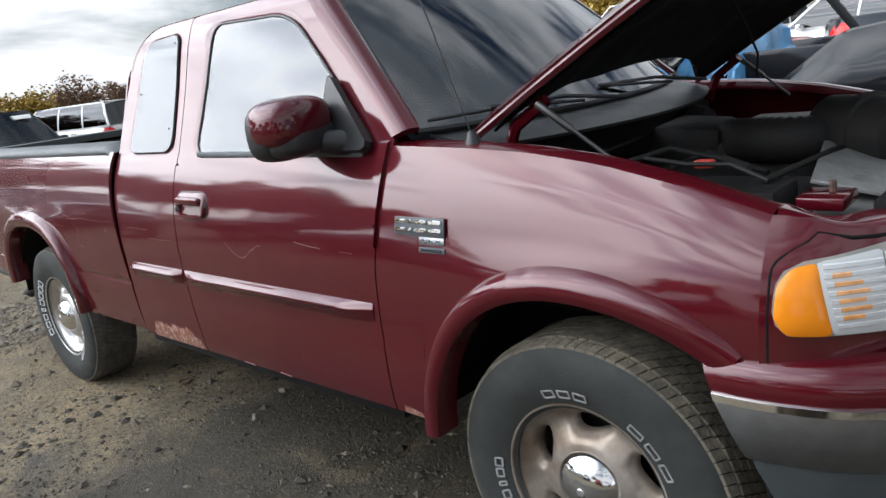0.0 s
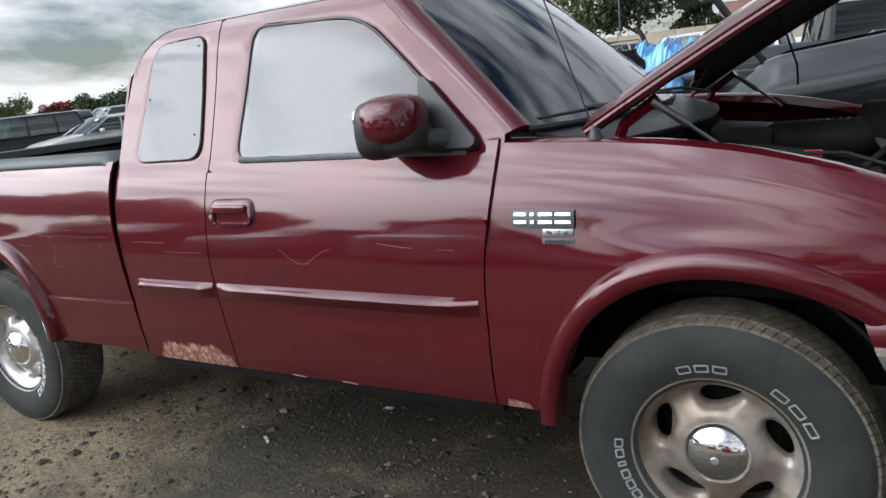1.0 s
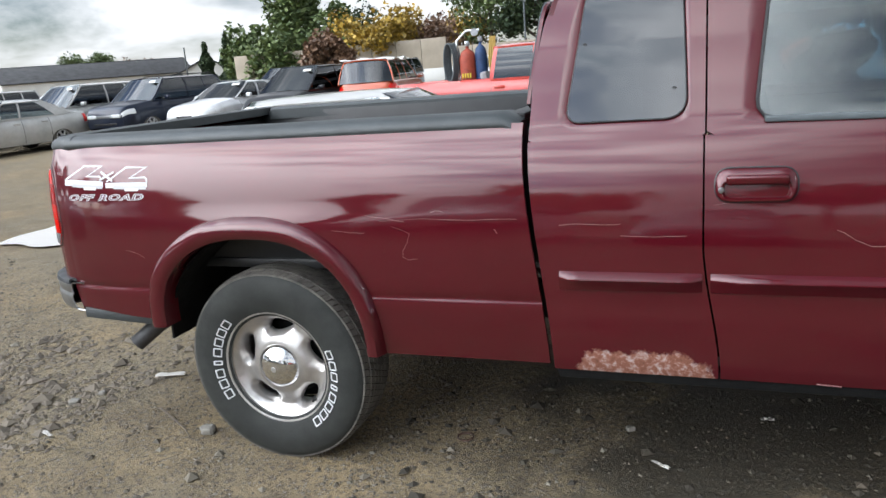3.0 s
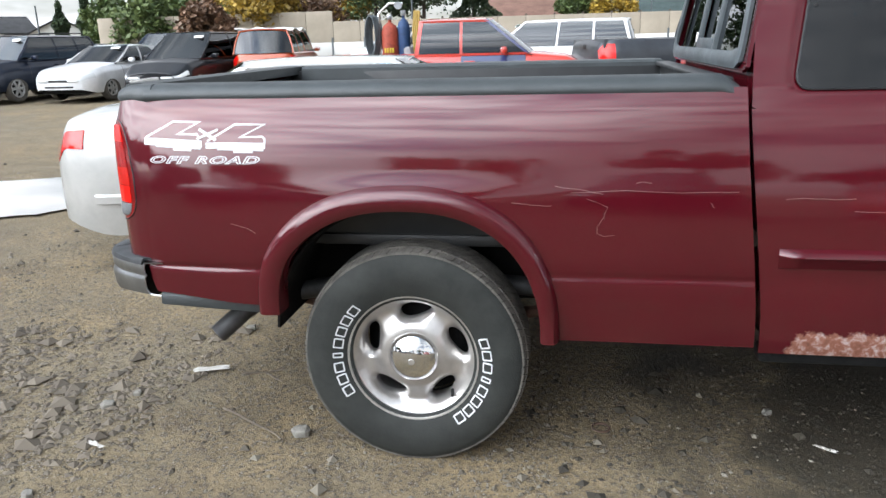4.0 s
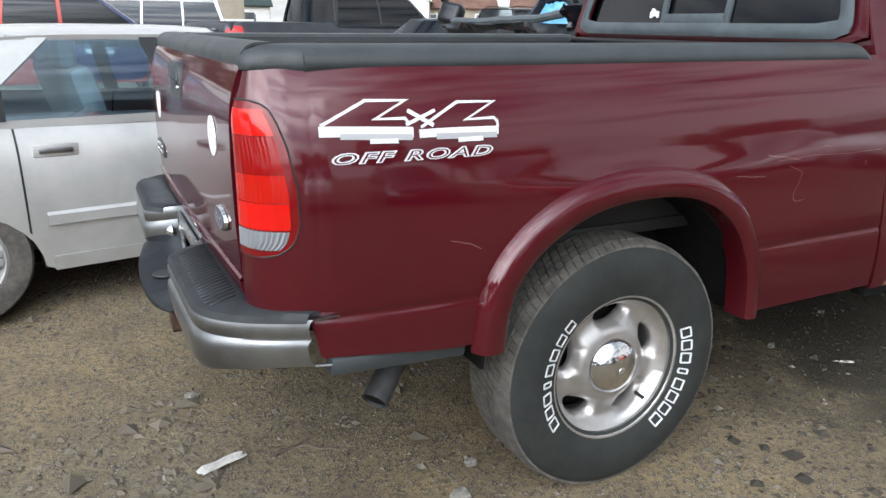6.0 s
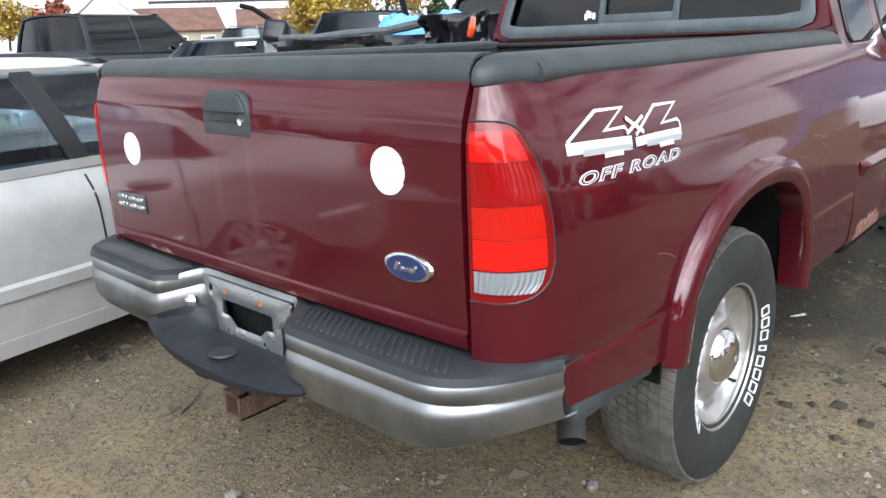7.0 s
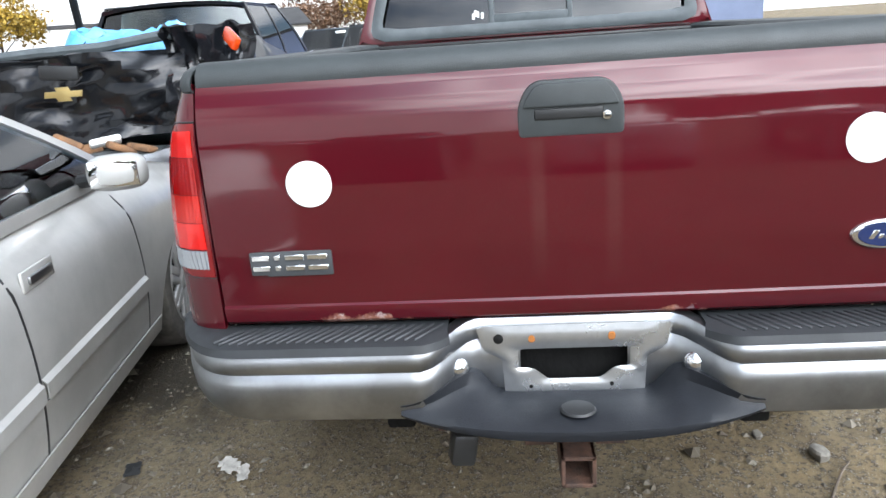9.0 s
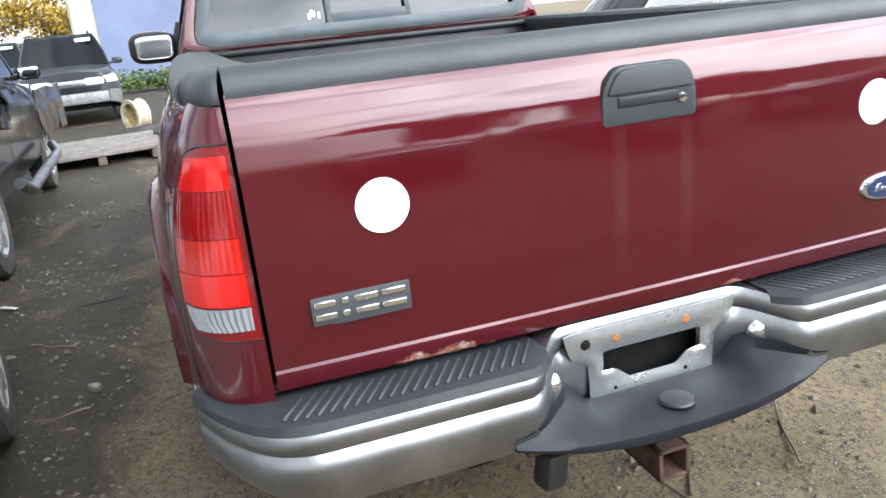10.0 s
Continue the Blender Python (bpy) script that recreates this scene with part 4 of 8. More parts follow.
    for x in xs:
        base = 0.487 if x < 3.5 else 0.80
        lo = max(arch(x, 3.565, 0.535, 0.50, 0.455, base), base)
        zt = fend_top(x)
        row = []
        for j in range(27):
            z = lo + (zt - lo) * j / 26
            xx = x if x > xs[0] + 1e-6 else gap_front(z) + 0.003
            row.append((xx, -fend_y(xx, z), z))
        yt = fend_y(x, zt)
        for d, h in ((0.02, 0.006), (0.045, 0.009), (0.07, 0.008), (0.078, 0.0), (0.080, -0.03)):
            row.append((row[-1][0] if d > 1 else (xx), -(yt - d), zt + h))
        P.append(row)
    fender = part("front_fender", sided(P, s), MAROON, truck)
    # inner wing beside the engine
    part("inner_wing", boxed((3.55, s * 0.72, 0.95), (1.15, 0.10, 0.26), 0.02), DARK, truck)
    # A-pillar
    P = []
    for k in range(15):
        t = k / 14
        a = Vector((2.932 + (2.397 - 2.932) * t, -cab_y(1.335 + 0.51 * t), 1.335 + 0.51 * t))
        b = Vector((2.978 + (2.43 - 2.978) * t, -(0.835 + (0.64 - 0.835) * t), 1.345 + (1.868 - 1.345) * t))
        P.append([a.lerp(b, u) + Vector((0.012 * math.sin(math.pi * u), -0.012 * math.sin(math.pi * u), 0.006 * math.sin(math.pi * u))) for u in np.linspace(0, 1, 6)])
    part("windscreen_pillar", sided(P, s, 0.02) if s < 0 else sheet([[(x, -y, z) for x, y, z in r] for r in P], 0.02, flip=True), MAROON, truck)
    # sill under the doors
    part("sill", boxed((2.02, s * 0.925, 0.475), (1.70, 0.07, 0.06), 0.015), DARK, truck)

# engine side dress on the right: antenna and badge
fender_r = [o for o in truck.children if o.name.startswith("front_fender")][0]
antenna = part("antenna", tubed([(3.190, -0.845, 1.335), (3.105, -0.848, 1.60), (3.005, -0.852, 1.90), (2.94, -0.855, 2.12)], 0.0022, 6), TRIM, fender_r)
part("antenna_base", tubed([(3.193, -0.845, 1.303), (3.192, -0.845, 1.328), (3.189, -0.845, 1.341)], [0.026, 0.016, 0.009], 14), TRIM, antenna)


def glyph_bars(w, h, marks, d, m, material, parent, name="badge_mark"):
    """Plain raised bars standing for a mark that is not spelled out."""
    for (x, z, sx, sz) in marks:
        part(name, boxed((x * w, 0, z * h), (sx * w, d, sz * h), min(sx * w, sz * h) * 0.25), material, parent, m=m)


def model_badge(m, parent, w=0.19, h=0.045):
    """Dark plate with bright raised marks."""
    out = rounded([(-0.30 * w, -0.62 * h), (0.52 * w, -0.62 * h), (0.52 * w, 0.55 * h), (-0.52 * w, 0.55 * h), (-0.52 * w, -0.55 * h), (-0.32 * w, -0.55 * h)], 0.004, 3)
    ob = part("model_badge", prism(out, 0.005, 0.001, m=pose(0, -0.005, 0)), mat("badge_plate", (0.05, 0.055, 0.06), 0.4), parent, "dark badge plate with raised silver bars")
    ob.matrix_basis = m
    for x, cw in ((-0.38, 0.22), (-0.17, 0.07), (0.05, 0.24), (0.34, 0.26)):
        for dz_, sz in ((0.27, 0.24), (-0.23, 0.24)):
            part("badge_bar", boxed((x * w, -0.0065, dz_ * h), (cw * w, 0.005, sz * h), 0.0012, seg=1), CHROME_BRIGHT, ob)
    return ob


bz = 1.082
bdg = model_badge(pose(3.062, -fend_y(3.062, bz) - 0.001, bz + 0.016, -11, 0, 0), fender_r, 0.185, 0.046)
for k, (dz, hh, ww, mm) in enumerate(((-0.036, 0.022, 0.095, CHROME), (-0.061, 0.016, 0.098, GREYTRIM))):
    ob = part("trim_badge", boxed((0, 0, 0), (ww, 0.005, hh), 0.002), mm, fender_r)
    ob.matrix_basis = pose(3.107, -fend_y(3.107, bz + dz + 0.012) - 0.002, bz + dz + 0.012, -8, 0, 0)
    for i in range(3 if k == 0 else 7):
        n = 3 if k == 0 else 7
        part("badge_bar", boxed(((i - (n - 1) / 2) * ww * 0.82 / n, -0.0035, 0), (ww * 0.55 / n, 0.003, hh * 0.5), 0.0008, seg=1), TRIM if k else CHROME_BRIGHT, ob)

# roof
P = []
for x in np.r_[np.linspace(1.150, 1.38, 12), np.linspace(1.42, 2.44, 22)]:
    back = 1 - smoothstep(1.165, 1.40, x)
    fr = smoothstep(2.30, 2.44, x)
    row = []
    for y in np.linspace(-1, 1, 31):
        ze = float(np.interp(x, (1.150, 1.165, 1.20, 1.25, 1.31, 1.38), (1.68, 1.722, 1.767, 1.805, 1.834, 1.846)))
        yy = y * (cab_y(ze) + 0.003 - 0.055 * fr)
        z = ze + 0.062 * (1 - abs(y) ** 2.6) * (1 - 0.5 * back) + 0.02 * fr * (1 - y * y)
        row.append((x + fr * 0.05 * (1 - y * y) + 0.03 * back * 0, yy, z))
    P.append(row)
part("roof", sheet(P, 0.02), MAROON, truck)
# windscreen
P = []
for k in range(17):
    t = k / 16
    row = []
    for u in np.linspace(-1, 1, 25):
        y = u * (0.835 + (0.64 - 0.835) * t)
        x = 2.978 + (2.43 - 2.978) * t + (0.20 * (1 - t) + 0.055 * t) * (1 - u * u)
        z = 1.345 + (1.868 - 1.345) * t + 0.03 * t * (1 - u * u) - 0.01 * (1 - t) * (1 - u * u) + 0.02 * math.sin(math.pi * t)
        row.append((x, y, z))
    P.append(row)
screen = part("windscreen", sheet(P, 0.006), GLASS_BLUE, truck, "raked curved windscreen")
rim = [P[0][j] for j in range(25)] + [P[i][24] for i in range(1, 17)] + [P[16][j] for j in range(23, -1, -1)] + [P[i][0] for i in range(15, -1, -1)]
part("windscreen_seal", tube(bmesh.new(), rim, 0.011, 6, caps=False), TRIM, screen)
# wipers
for x0, y0, x1, y1 in ((3.16, -0.52, 3.04, 0.02), (3.20, 0.05, 3.10, 0.60)):
    a, b = Vector((x0 + 0.06, y0 + 0.5, 1.335)), Vector((x0 - 0.06, y0 - 0.12, 1.385))
    w = part("wiper", tube(bmesh.new(), [a, a.lerp(b, 0.5) + Vector((0, 0, 0.018)), b], 0.007, 6), TRIM, screen)
    part("wiper_blade", tubed([(x0 + 0.02, y0 + 0.28, 1.352), (x0 - 0.04, y0 - 0.05, 1.378), (x0 - 0.15, y0 - 0.30, 1.375)], 0.006, 6), TRIM, w)
# cowl
P = [[(2.985 + 0.20 * (1 - u * u) + d, u * 0.79, 1.335 - 0.01 * (1 - u * u) - 0.045 * d / 0.18) for d in np.linspace(0, 0.18, 6)] for u in np.linspace(-1, 1, 21)]
part("cowl_panel", sheet(P, 0.01, flip=True), TRIM, truck)
part("firewall", boxed((3.17, 0, 1.08), (0.04, 1.5, 0.42), 0.01), DARK, truck)

# rear wall of the cab and sliding rear window
P = []
for j, z in enumerate(np.linspace(0.55, 1.40, 12)):
    w = cab_y(z) - 0.012
    P.append([(gap_bed(z) + 0.018 + 0.022 * abs(u) ** 8, u * w, z) for u in np.linspace(-1, 1, 25)])
part("cab_back", sheet(P, 0.015, flip=False), MAROON, truck)
hole = rounded([(-0.77, 1.412), (0.77, 1.412), (0.70, 1.712), (-0.70, 1.712)], 0.055, 6)
out = rounded([(-0.850, 1.372), (0.850, 1.372), (0.765, 1.70), (0.66, 1.735), (-0.66, 1.735), (-0.765, 1.70)], [0.01, 0.01, 0.06, 0.06, 0.06, 0.06], 6)
c = (0, 1.56)
A, B = by_angle(out, c, 160), by_angle(hole, c, 160)


def back_x(z):
    return 1.092 + 0.165 * max(0, z - 1.40)


P = [[(back_x(bz_ + (az - bz_) * t) + 0.02 * (1 - t) ** 4, by + (ay - by) * t, bz_ + (az - bz_) * t) for t in np.linspace(0, 1, 5)] for (ay, az), (by, bz_) in zip(A, B)]
part("cab_back_frame", sheet(P, 0.012, close_u=True, flip=True), MAROON, truck)
fr_out = rounded([(-0.80, 1.386), (0.80, 1.386), (0.715, 1.725), (-0.715, 1.725)], 0.07, 6)
fr_in = rounded([(-0.745, 1.432), (0.745, 1.432), (0.675, 1.69), (-0.675, 1.69)], 0.045, 6)
A, B = by_angle(fr_out, c, 160), by_angle(fr_in, c, 160)
P = [[(back_x(bz_ + (az - bz_) * t) - 0.018 * math.sin(math.pi * min(1, t * 0.5 + 0.25)) ** 1.0, by + (ay - by) * t, bz_ + (az - bz_) * t) for t in np.linspace(0, 1, 5)] for (ay, az), (by, bz_) in zip(A, B)]
back_window = part("rear_window_frame", sheet(P, 0.012, close_u=True, flip=True), GREYTRIM, truck, "weathered grey rubber frame of a sliding rear window")
for ya, yb in ((-0.745, -0.185), (-0.185, 0.185), (0.185, 0.745)):
    P = [[(back_x(z) + 0.008 + (0.01 if ya == -0.185 else 0), y * (1 - 0.11 * (z - 1.43) / 0.34 * (abs(y) > 0.3)), z) for z in (1.427, 1.56, 1.695)] for y in np.linspace(ya, yb, 5)]
    part("rear_window_pane", sheet(P, 0.005, flip=True), GLASS_DARK, back_window)
for y in (-0.19, 0.19):
    part("sash_bar", boxed((back_x(1.56) + 0.002, y, 1.56), (0.022, 0.028, 0.27), 0.005, pose(0, 0, 0, 0, 9.4, 0)), GREYTRIM, back_window)
part("sash_rail", boxed((back_x(1.453), 0, 1.453), (0.02, 0.36, 0.048), 0.005), GREYTRIM, back_window)
for i, (dy, dz) in enumerate(((0, 0), (0.022, 0.006), (0.044, -0.002), (0.033, 0.012))):
    part("window_sticker", boxed((back_x(1.475) + 0.001, 0.235 + dy, 1.475 + dz), (0.002, 0.014, 0.03), 0.004), WHITE, back_window)

# bed: floor, liner walls, head board
part("bed_floor", boxed((-0.03, 0, 0.80), (2.10, 1.60, 0.04), 0.005), TRIM, truck)
for s in (-1, 1):
    part("bed_liner_wall", boxed((-0.005, s * 0.765, 1.07), (2.04, 0.05, 0.56), 0.012), TRIM, truck)
    part("wheel_housing", boxed((0.0, s * 0.665, 0.93), (0.95, 0.24, 0.24), 0.06), TRIM, truck)
part("bed_head_board", boxed((1.03, 0, 1.07), (0.05, 1.70, 0.56), 0.012), TRIM, truck)
part("head_board_cap", boxed((1.02, 0, 1.350), (0.08, 1.58, 0.022), 0.008), TRIM, truck)
# tailgate
GATE = ((0.770, -1.104), (0.780, -1.117), (0.810, -1.1225), (0.816, -1.1215), (0.821, -1.1165), (0.85, -1.118), (0.95, -1.123), (1.10, -1.124), (1.20, -1.121), (1.248, -1.115), (1.28, -1.106), (1.312, -1.094), (1.334, -1.082))
zz = [a for a, _ in GATE]


def gate_x(z, y=0.0):
    return float(np.interp(z, zz, [b for _, b in GATE])) + 0.010 * (y / 0.82) ** 2


P = []
for y in np.linspace(-0.814, 0.814, 40):
    P.append([(gate_x(z, y), y, z) for z in np.unique(np.r_[zz, np.linspace(0.85, 1.33, 22)])])
gate = part("tailgate", sheet(P, 0.03, flip=True), MAROON, truck, "maroon tailgate with rust along its lower edge", angle=25)
part("tailgate_inner", boxed((-1.045, 0, 1.05), (0.04, 1.60, 0.52), 0.01), TRIM, gate)
P = []
for y in np.linspace(-0.812, 0.812, 30):
    P.append([(x + 0.010 * (y / 0.82) ** 2, y, z) for x, z in ((-1.078, 1.320), (-1.086, 1.324), (-1.088, 1.337), (-1.083, 1.354), (-1.070, 1.370), (-1.05, 1.378), (-1.01, 1.379), (-0.985, 1.372), (-0.98, 1.33))])
part("tailgate_cap", sheet(P, 0.006, flip=True), PLASTIC, gate, "grey-black plastic tailgate cap")
# tailgate handle, built in the plane of the gate
GM = Matrix(((0, 1, 0, 0), (-1, 0, 0, 0), (0, 0, 1, 0), (0, 0, 0, 1)))


def on_gate(y, z, out=0.0):
    """A frame on the tailgate: x to the truck's right, y into the gate, z up."""
    return Matrix.Translation((gate_x(z, y) - out, y, z)) @ GM


hd = part("tailgate_handle", prism(rounded([(-0.116, -0.062), (0.116, -0.062), (0.116, 0.015), (0.085, 0.062), (-0.085, 0.062), (-0.116, 0.015)], [0.012, 0.012, 0.03, 0.05, 0.05, 0.03], 5), 0.03, 0.004), PLASTIC, gate, "dark plastic tailgate handle", m=on_gate(-0.004, 1.240, 0.007) @ Matrix.Diagonal((0.95, 0.8, 0.94, 1)))
part("handle_flap", prism(rounded([(-0.104, 0.004), (0.104, 0.004), (0.1, 0.018), (0.078, 0.055), (-0.078, 0.055), (-0.1, 0.018)], [0.005, 0.005, 0.02, 0.04, 0.04, 0.02], 4), 0.02, 0.003, m=pose(0, -0.008, 0)), PLASTIC, hd)
part("handle_slot", boxed((-0.005, -0.0012, -0.012), (0.15, 0.006, 0.024), 0.004), TRIM, hd)
part("lock", lathe([(0, -0.007), (0.010, -0.006), (0.011, 0.002)], 16, centre=(0.078, 0, -0.02)), CHROME_BRIGHT, hd)
for y, zs in ((0.572, 1.106), (-0.612, 1.142)):
    bm = lathe([(0, -0.0016), (0.0515, -0.0016), (0.052, 0.001), (0, 0.001)], 48)
    for v in bm.verts:
        if v.co.x > 0.047 and y < 0:
            v.co.x -= 0.004 * (1 if int(v.co.z * 300) % 2 else 0.3)
    part("round_sticker", bm, WHITE, gate, "blank white round sticker", m=on_gate(y, zs, 0.001))
mb = model_badge(on_gate(0.635, 0.926, 0.001), gate, 0.185, 0.05)
ov = lathe([(0, -0.008), (0.028, -0.008), (0.0315, -0.006), (0.033, 0.0), (0, 0.0)], 40)
oval = part("oval_emblem", ov, CHROME_BRIGHT, gate, "blue oval emblem with a chrome rim", m=on_gate(-0.659, 0.937, 0.001) @ Matrix.Diagonal((2.25, 1, 1, 1)))
part("emblem_field", lathe([(0, -0.0095), (0.026, -0.0095), (0.0275, -0.007), (0, -0.007)], 40), BLUE, oval)
for i, (x, z, w, h) in enumerate(((-0.0125, 0.0, 0.005, 0.020), (-0.006, -0.004, 0.004, 0.010), (0.0, -0.004, 0.004, 0.010), (0.006, -0.004, 0.004, 0.010), (0.0115, 0.0, 0.004, 0.018))):
    part("emblem_mark", boxed((x, -0.0098, z), (w, 0.001, h), 0.0004, pose(0, 0, 0, 0, 15, 0), 1), CHROME_BRIGHT, oval)

# rear bumper: a swept chrome face with a dipped middle, pads, plate bracket, step and hitch
def bump_plan(u):
    """The bumper's face in plan, u from -1 to 1 across."""
    a = abs(u)
    y = 0.972 * u
    x = -1.232 + 0.012 * a * a + 0.235 * max(0, (a - 0.76) / 0.24) ** 2.6
    return x, y


def dip(y):
    return 1 - smoothstep(0.215, 0.345, abs(y))


P = []
for u in np.r_[-1, np.linspace(-0.995, -0.8, 14), np.linspace(-0.78, 0.78, 63), np.linspace(0.8, 0.995, 14), 1]:
    x, y = bump_plan(u)
    d = dip(y)
    row = []
    for k, (o, z) in enumerate(((0.075, 0.744), (0.006, 0.743), (0.0, 0.735), (-0.004, 0.722), (-0.003, 0.702), (0.003, 0.694), (0.000, 0.688), (-0.006, 0.680), (-0.009, 0.66), (-0.004, 0.60), (0.008, 0.578), (0.05, 0.572))):
        row.append((x + o + 0.118 * d, y, z + 0.026 * d * smoothstep(0.60, 0.70, z) + 0.042 * smoothstep(0.72, 1.0, abs(u)) * smoothstep(0.70, 0.58, z)))
    P.append(row)
face = sheet(P, 0.004, flip=False)
bmesh.ops.delete(face, geom=[f for f in face.faces if abs(f.calc_center_median().y) < 0.125 and 0.615 < f.calc_center_median().z < 0.722], context="FACES")
bumper = part("rear_bumper", face, CHROME, truck, "dented chrome rear bumper with black step pads")
# worn ribs, with their slight highlights put into a lighter tone
RIB = mat("worn_highlit_rib_plastic", (0.034, 0.037, 0.041), 0.5, vary=0.4, scale=12)
for s in (-1, 1):
    # ribbed step pads
    P = []
    for y in np.r_[np.linspace(0.285, 0.80, 22), np.linspace(0.815, 0.967, 18)]:
        x, _ = bump_plan(y / 0.972)
        xo = x + 0.006 + 0.118 * dip(y)
        xi = max(xo + 0.03, -1.076 + 0.10 * smoothstep(0.82, 0.93, y))
        P.append([(xo, s * y, 0.736), (xo + 0.004, s * y, 0.748)] + [(xo + 0.004 + (xi - xo - 0.004) * t, s * y, 0.752) for t in (0.15, 0.5, 0.85)] + [(xi, s * y, 0.748)])
    part("step_pad", sheet(P, 0.01, flip=s < 0), mat("pad_black_plastic", (0.022, 0.025, 0.028), 0.55, vary=0.3, scale=12), bumper, "black ribbed step pad")
    bm = bmesh.new()
    for k in range(25):
        y = 0.325 + k * 0.0225
        x, _ = bump_plan(y / 0.972)
        if y > 0.82:
            break
        box(bm, ((x - 1.08) / 2 - 0.005, s * y, 0.7622), (0.105 if y < 0.78 else 0.085, 0.008, 0.007), 0.0025, pose(0, 0, 0, 0, 0, -s * 33), 1)
    part("pad_ribs", bm, RIB, bumper)
    part("bumper_bolt", lathe([(0, -0.022), (0.014, -0.020), (0.026, -0.010), (0.029, 0.0)], 20), CHROME_BRIGHT, bumper, m=Matrix.Translation((-1.150, s * 0.268, 0.664)) @ GM)
    part("bumper_bracket", boxed((-1.02, s * 0.55, 0.62), (0.25, 0.05, 0.08), 0.005), DARK, bumper)
part("bumper_back", boxed((-1.03, 0, 0.655), (0.05, 1.75, 0.15), 0.01), DARK, bumper)
ORANGE_RUST = mat("orange_rust", (0.38, 0.14, 0.03), 0.85, vary=0.3, scale=60)
BRACKET = mat("plated_steel", (0.62, 0.64, 0.66), 0.25, metal=0.9, vary=0.25, scale=9)
# plate bracket: a frame of bent sheet with a window
A = rounded([(-0.160, -0.096), (0.160, -0.096), (0.163, -0.002), (0.206, 0.020), (0.222, 0.078), (-0.222, 0.078), (-0.206, 0.020), (-0.163, -0.002)], 0.008, 3)
B = rounded([(-0.128, 0.022), (0.128, 0.022), (0.128, -0.030), (0.092, -0.030), (0.060, -0.056), (-0.060, -0.056), (-0.092, -0.030), (-0.128, -0.030)], 0.006, 2)
oa, ib = by_angle(A, (0.005, 0), 140), by_angle(B, (0.005, -0.005), 140)
P = [[(bx + (ax - bx) * t, -0.006 * (1 - abs(2 * t - 1)), bz2 + (az - bz2) * t) for t in np.linspace(0, 1, 5)] for (ax, az), (bx, bz2) in zip(oa, ib)]
plate = part("plate_bracket", sheet(P, 0.004, close_u=True), BRACKET, bumper, "bare steel plate bracket with rusty bolts", m=Matrix.Translation((-1.124, 0.0, 0.677)) @ GM)
# rusty bolts, and black discs painted in for the open holes
for x, z, r, mm in ((-0.17, 0.048, 0.014, DARK), (-0.095, 0.048, 0.011, ORANGE_RUST), (0.085, 0.050, 0.012, ORANGE_RUST), (-0.10, -0.072, 0.006, DARK), (0.085, -0.070, 0.006, DARK)):
    part("bracket_fixing", lathe([(0, -0.004), (r * 0.7, -0.004), (r, -0.001), (r, 0.002)], 10, centre=(x, -0.006, z)), mm, plate)
part("plate_recess", boxed((-1.075, 0, 0.65), (0.02, 0.30, 0.14), 0.004), DARK, bumper)
# lower middle step
P = []
for y in np.linspace(-0.392, 0.392, 57):
    u = abs(y) / 0.392
    b = max(0.0, 1 - u ** 2.4)
    xb = -1.232 + 0.106 * (1 - smoothstep(0.19, 0.35, abs(y)))
    zt = 0.590 + 0.064 * smoothstep(0.165, 0.24, abs(y)) - 0.040 * smoothstep(0.25, 0.40, abs(y))
    xf_, zf = -1.236 - 0.050 * b, 0.582 + 0.020 * (1 - b)
    zl = 0.552 + 0.040 * (1 - b)
    P.append([(xb + 0.02, y, zt + 0.004), (xb - 0.006, y, zt + 0.002)] + [(xb + (xf_ - xb) * t, y, zt + (zf - zt) * t ** (0.8 - 0.35 * smoothstep(0.17, 0.26, abs(y)))) for t in (0.12, 0.3, 0.55, 0.8)] + [(xf_ - 0.004, y, zf - 0.006), (xf_ - 0.006, y, (zf + zl) / 2), (xf_ - 0.003, y, zl), (xf_ + 0.03, y, zl - 0.008), (-1.13, y, zl - 0.012)])
STEP_BLACK = mat("step_black_plastic", (0.012, 0.014, 0.018), 0.45, vary=0.25, scale=9, bump=0.1, bscale=250, spec=0.3)
step = part("middle_step", sheet(P, 0.008), STEP_BLACK, bumper, "black plastic middle step")
part("ball_hole_cap", lathe([(0, -0.006), (0.036, -0.005), (0.04, 0.0), (0, 0.0)], 24), TRIM, step, m=Matrix.Translation((-1.215, 0.0, 0.5885)) @ pose(0, 0, 0, -88, 0, 90))
# receiver and wiring socket
bm = bmesh.new()
for c_, s_ in (((-1.12, 0.0, 0.458), (0.18, 0.080, 0.010)), ((-1.12, 0.0, 0.388), (0.18, 0.080, 0.010)), ((-1.12, 0.035, 0.423), (0.18, 0.010, 0.080)), ((-1.12, -0.035, 0.423), (0.18, 0.010, 0.080))):
    box(bm, c_, s_, 0.002, seg=1)
box(bm, (-1.03, 0.0, 0.492), (0.07, 0.62, 0.05), 0.008)
box(bm, (-1.07, 0.085, 0.435), (0.06, 0.07, 0.012), 0.003)
box(bm, (-1.07, -0.085, 0.435), (0.06, 0.07, 0.012), 0.003)
hitch = part("hitch_receiver", bm, RUSTY, truck, "rusty hitch receiver")
part("wiring_socket", boxed((-1.13, 0.268, 0.448), (0.055, 0.062, 0.085), 0.012, pose(0, 0, 0, 10, 0, 15)), TRIM, hitch)
part("chain_bracket", boxed((-1.10, 0.275, 0.505), (0.08, 0.1, 0.02), 0.004), RUSTY, hitch)
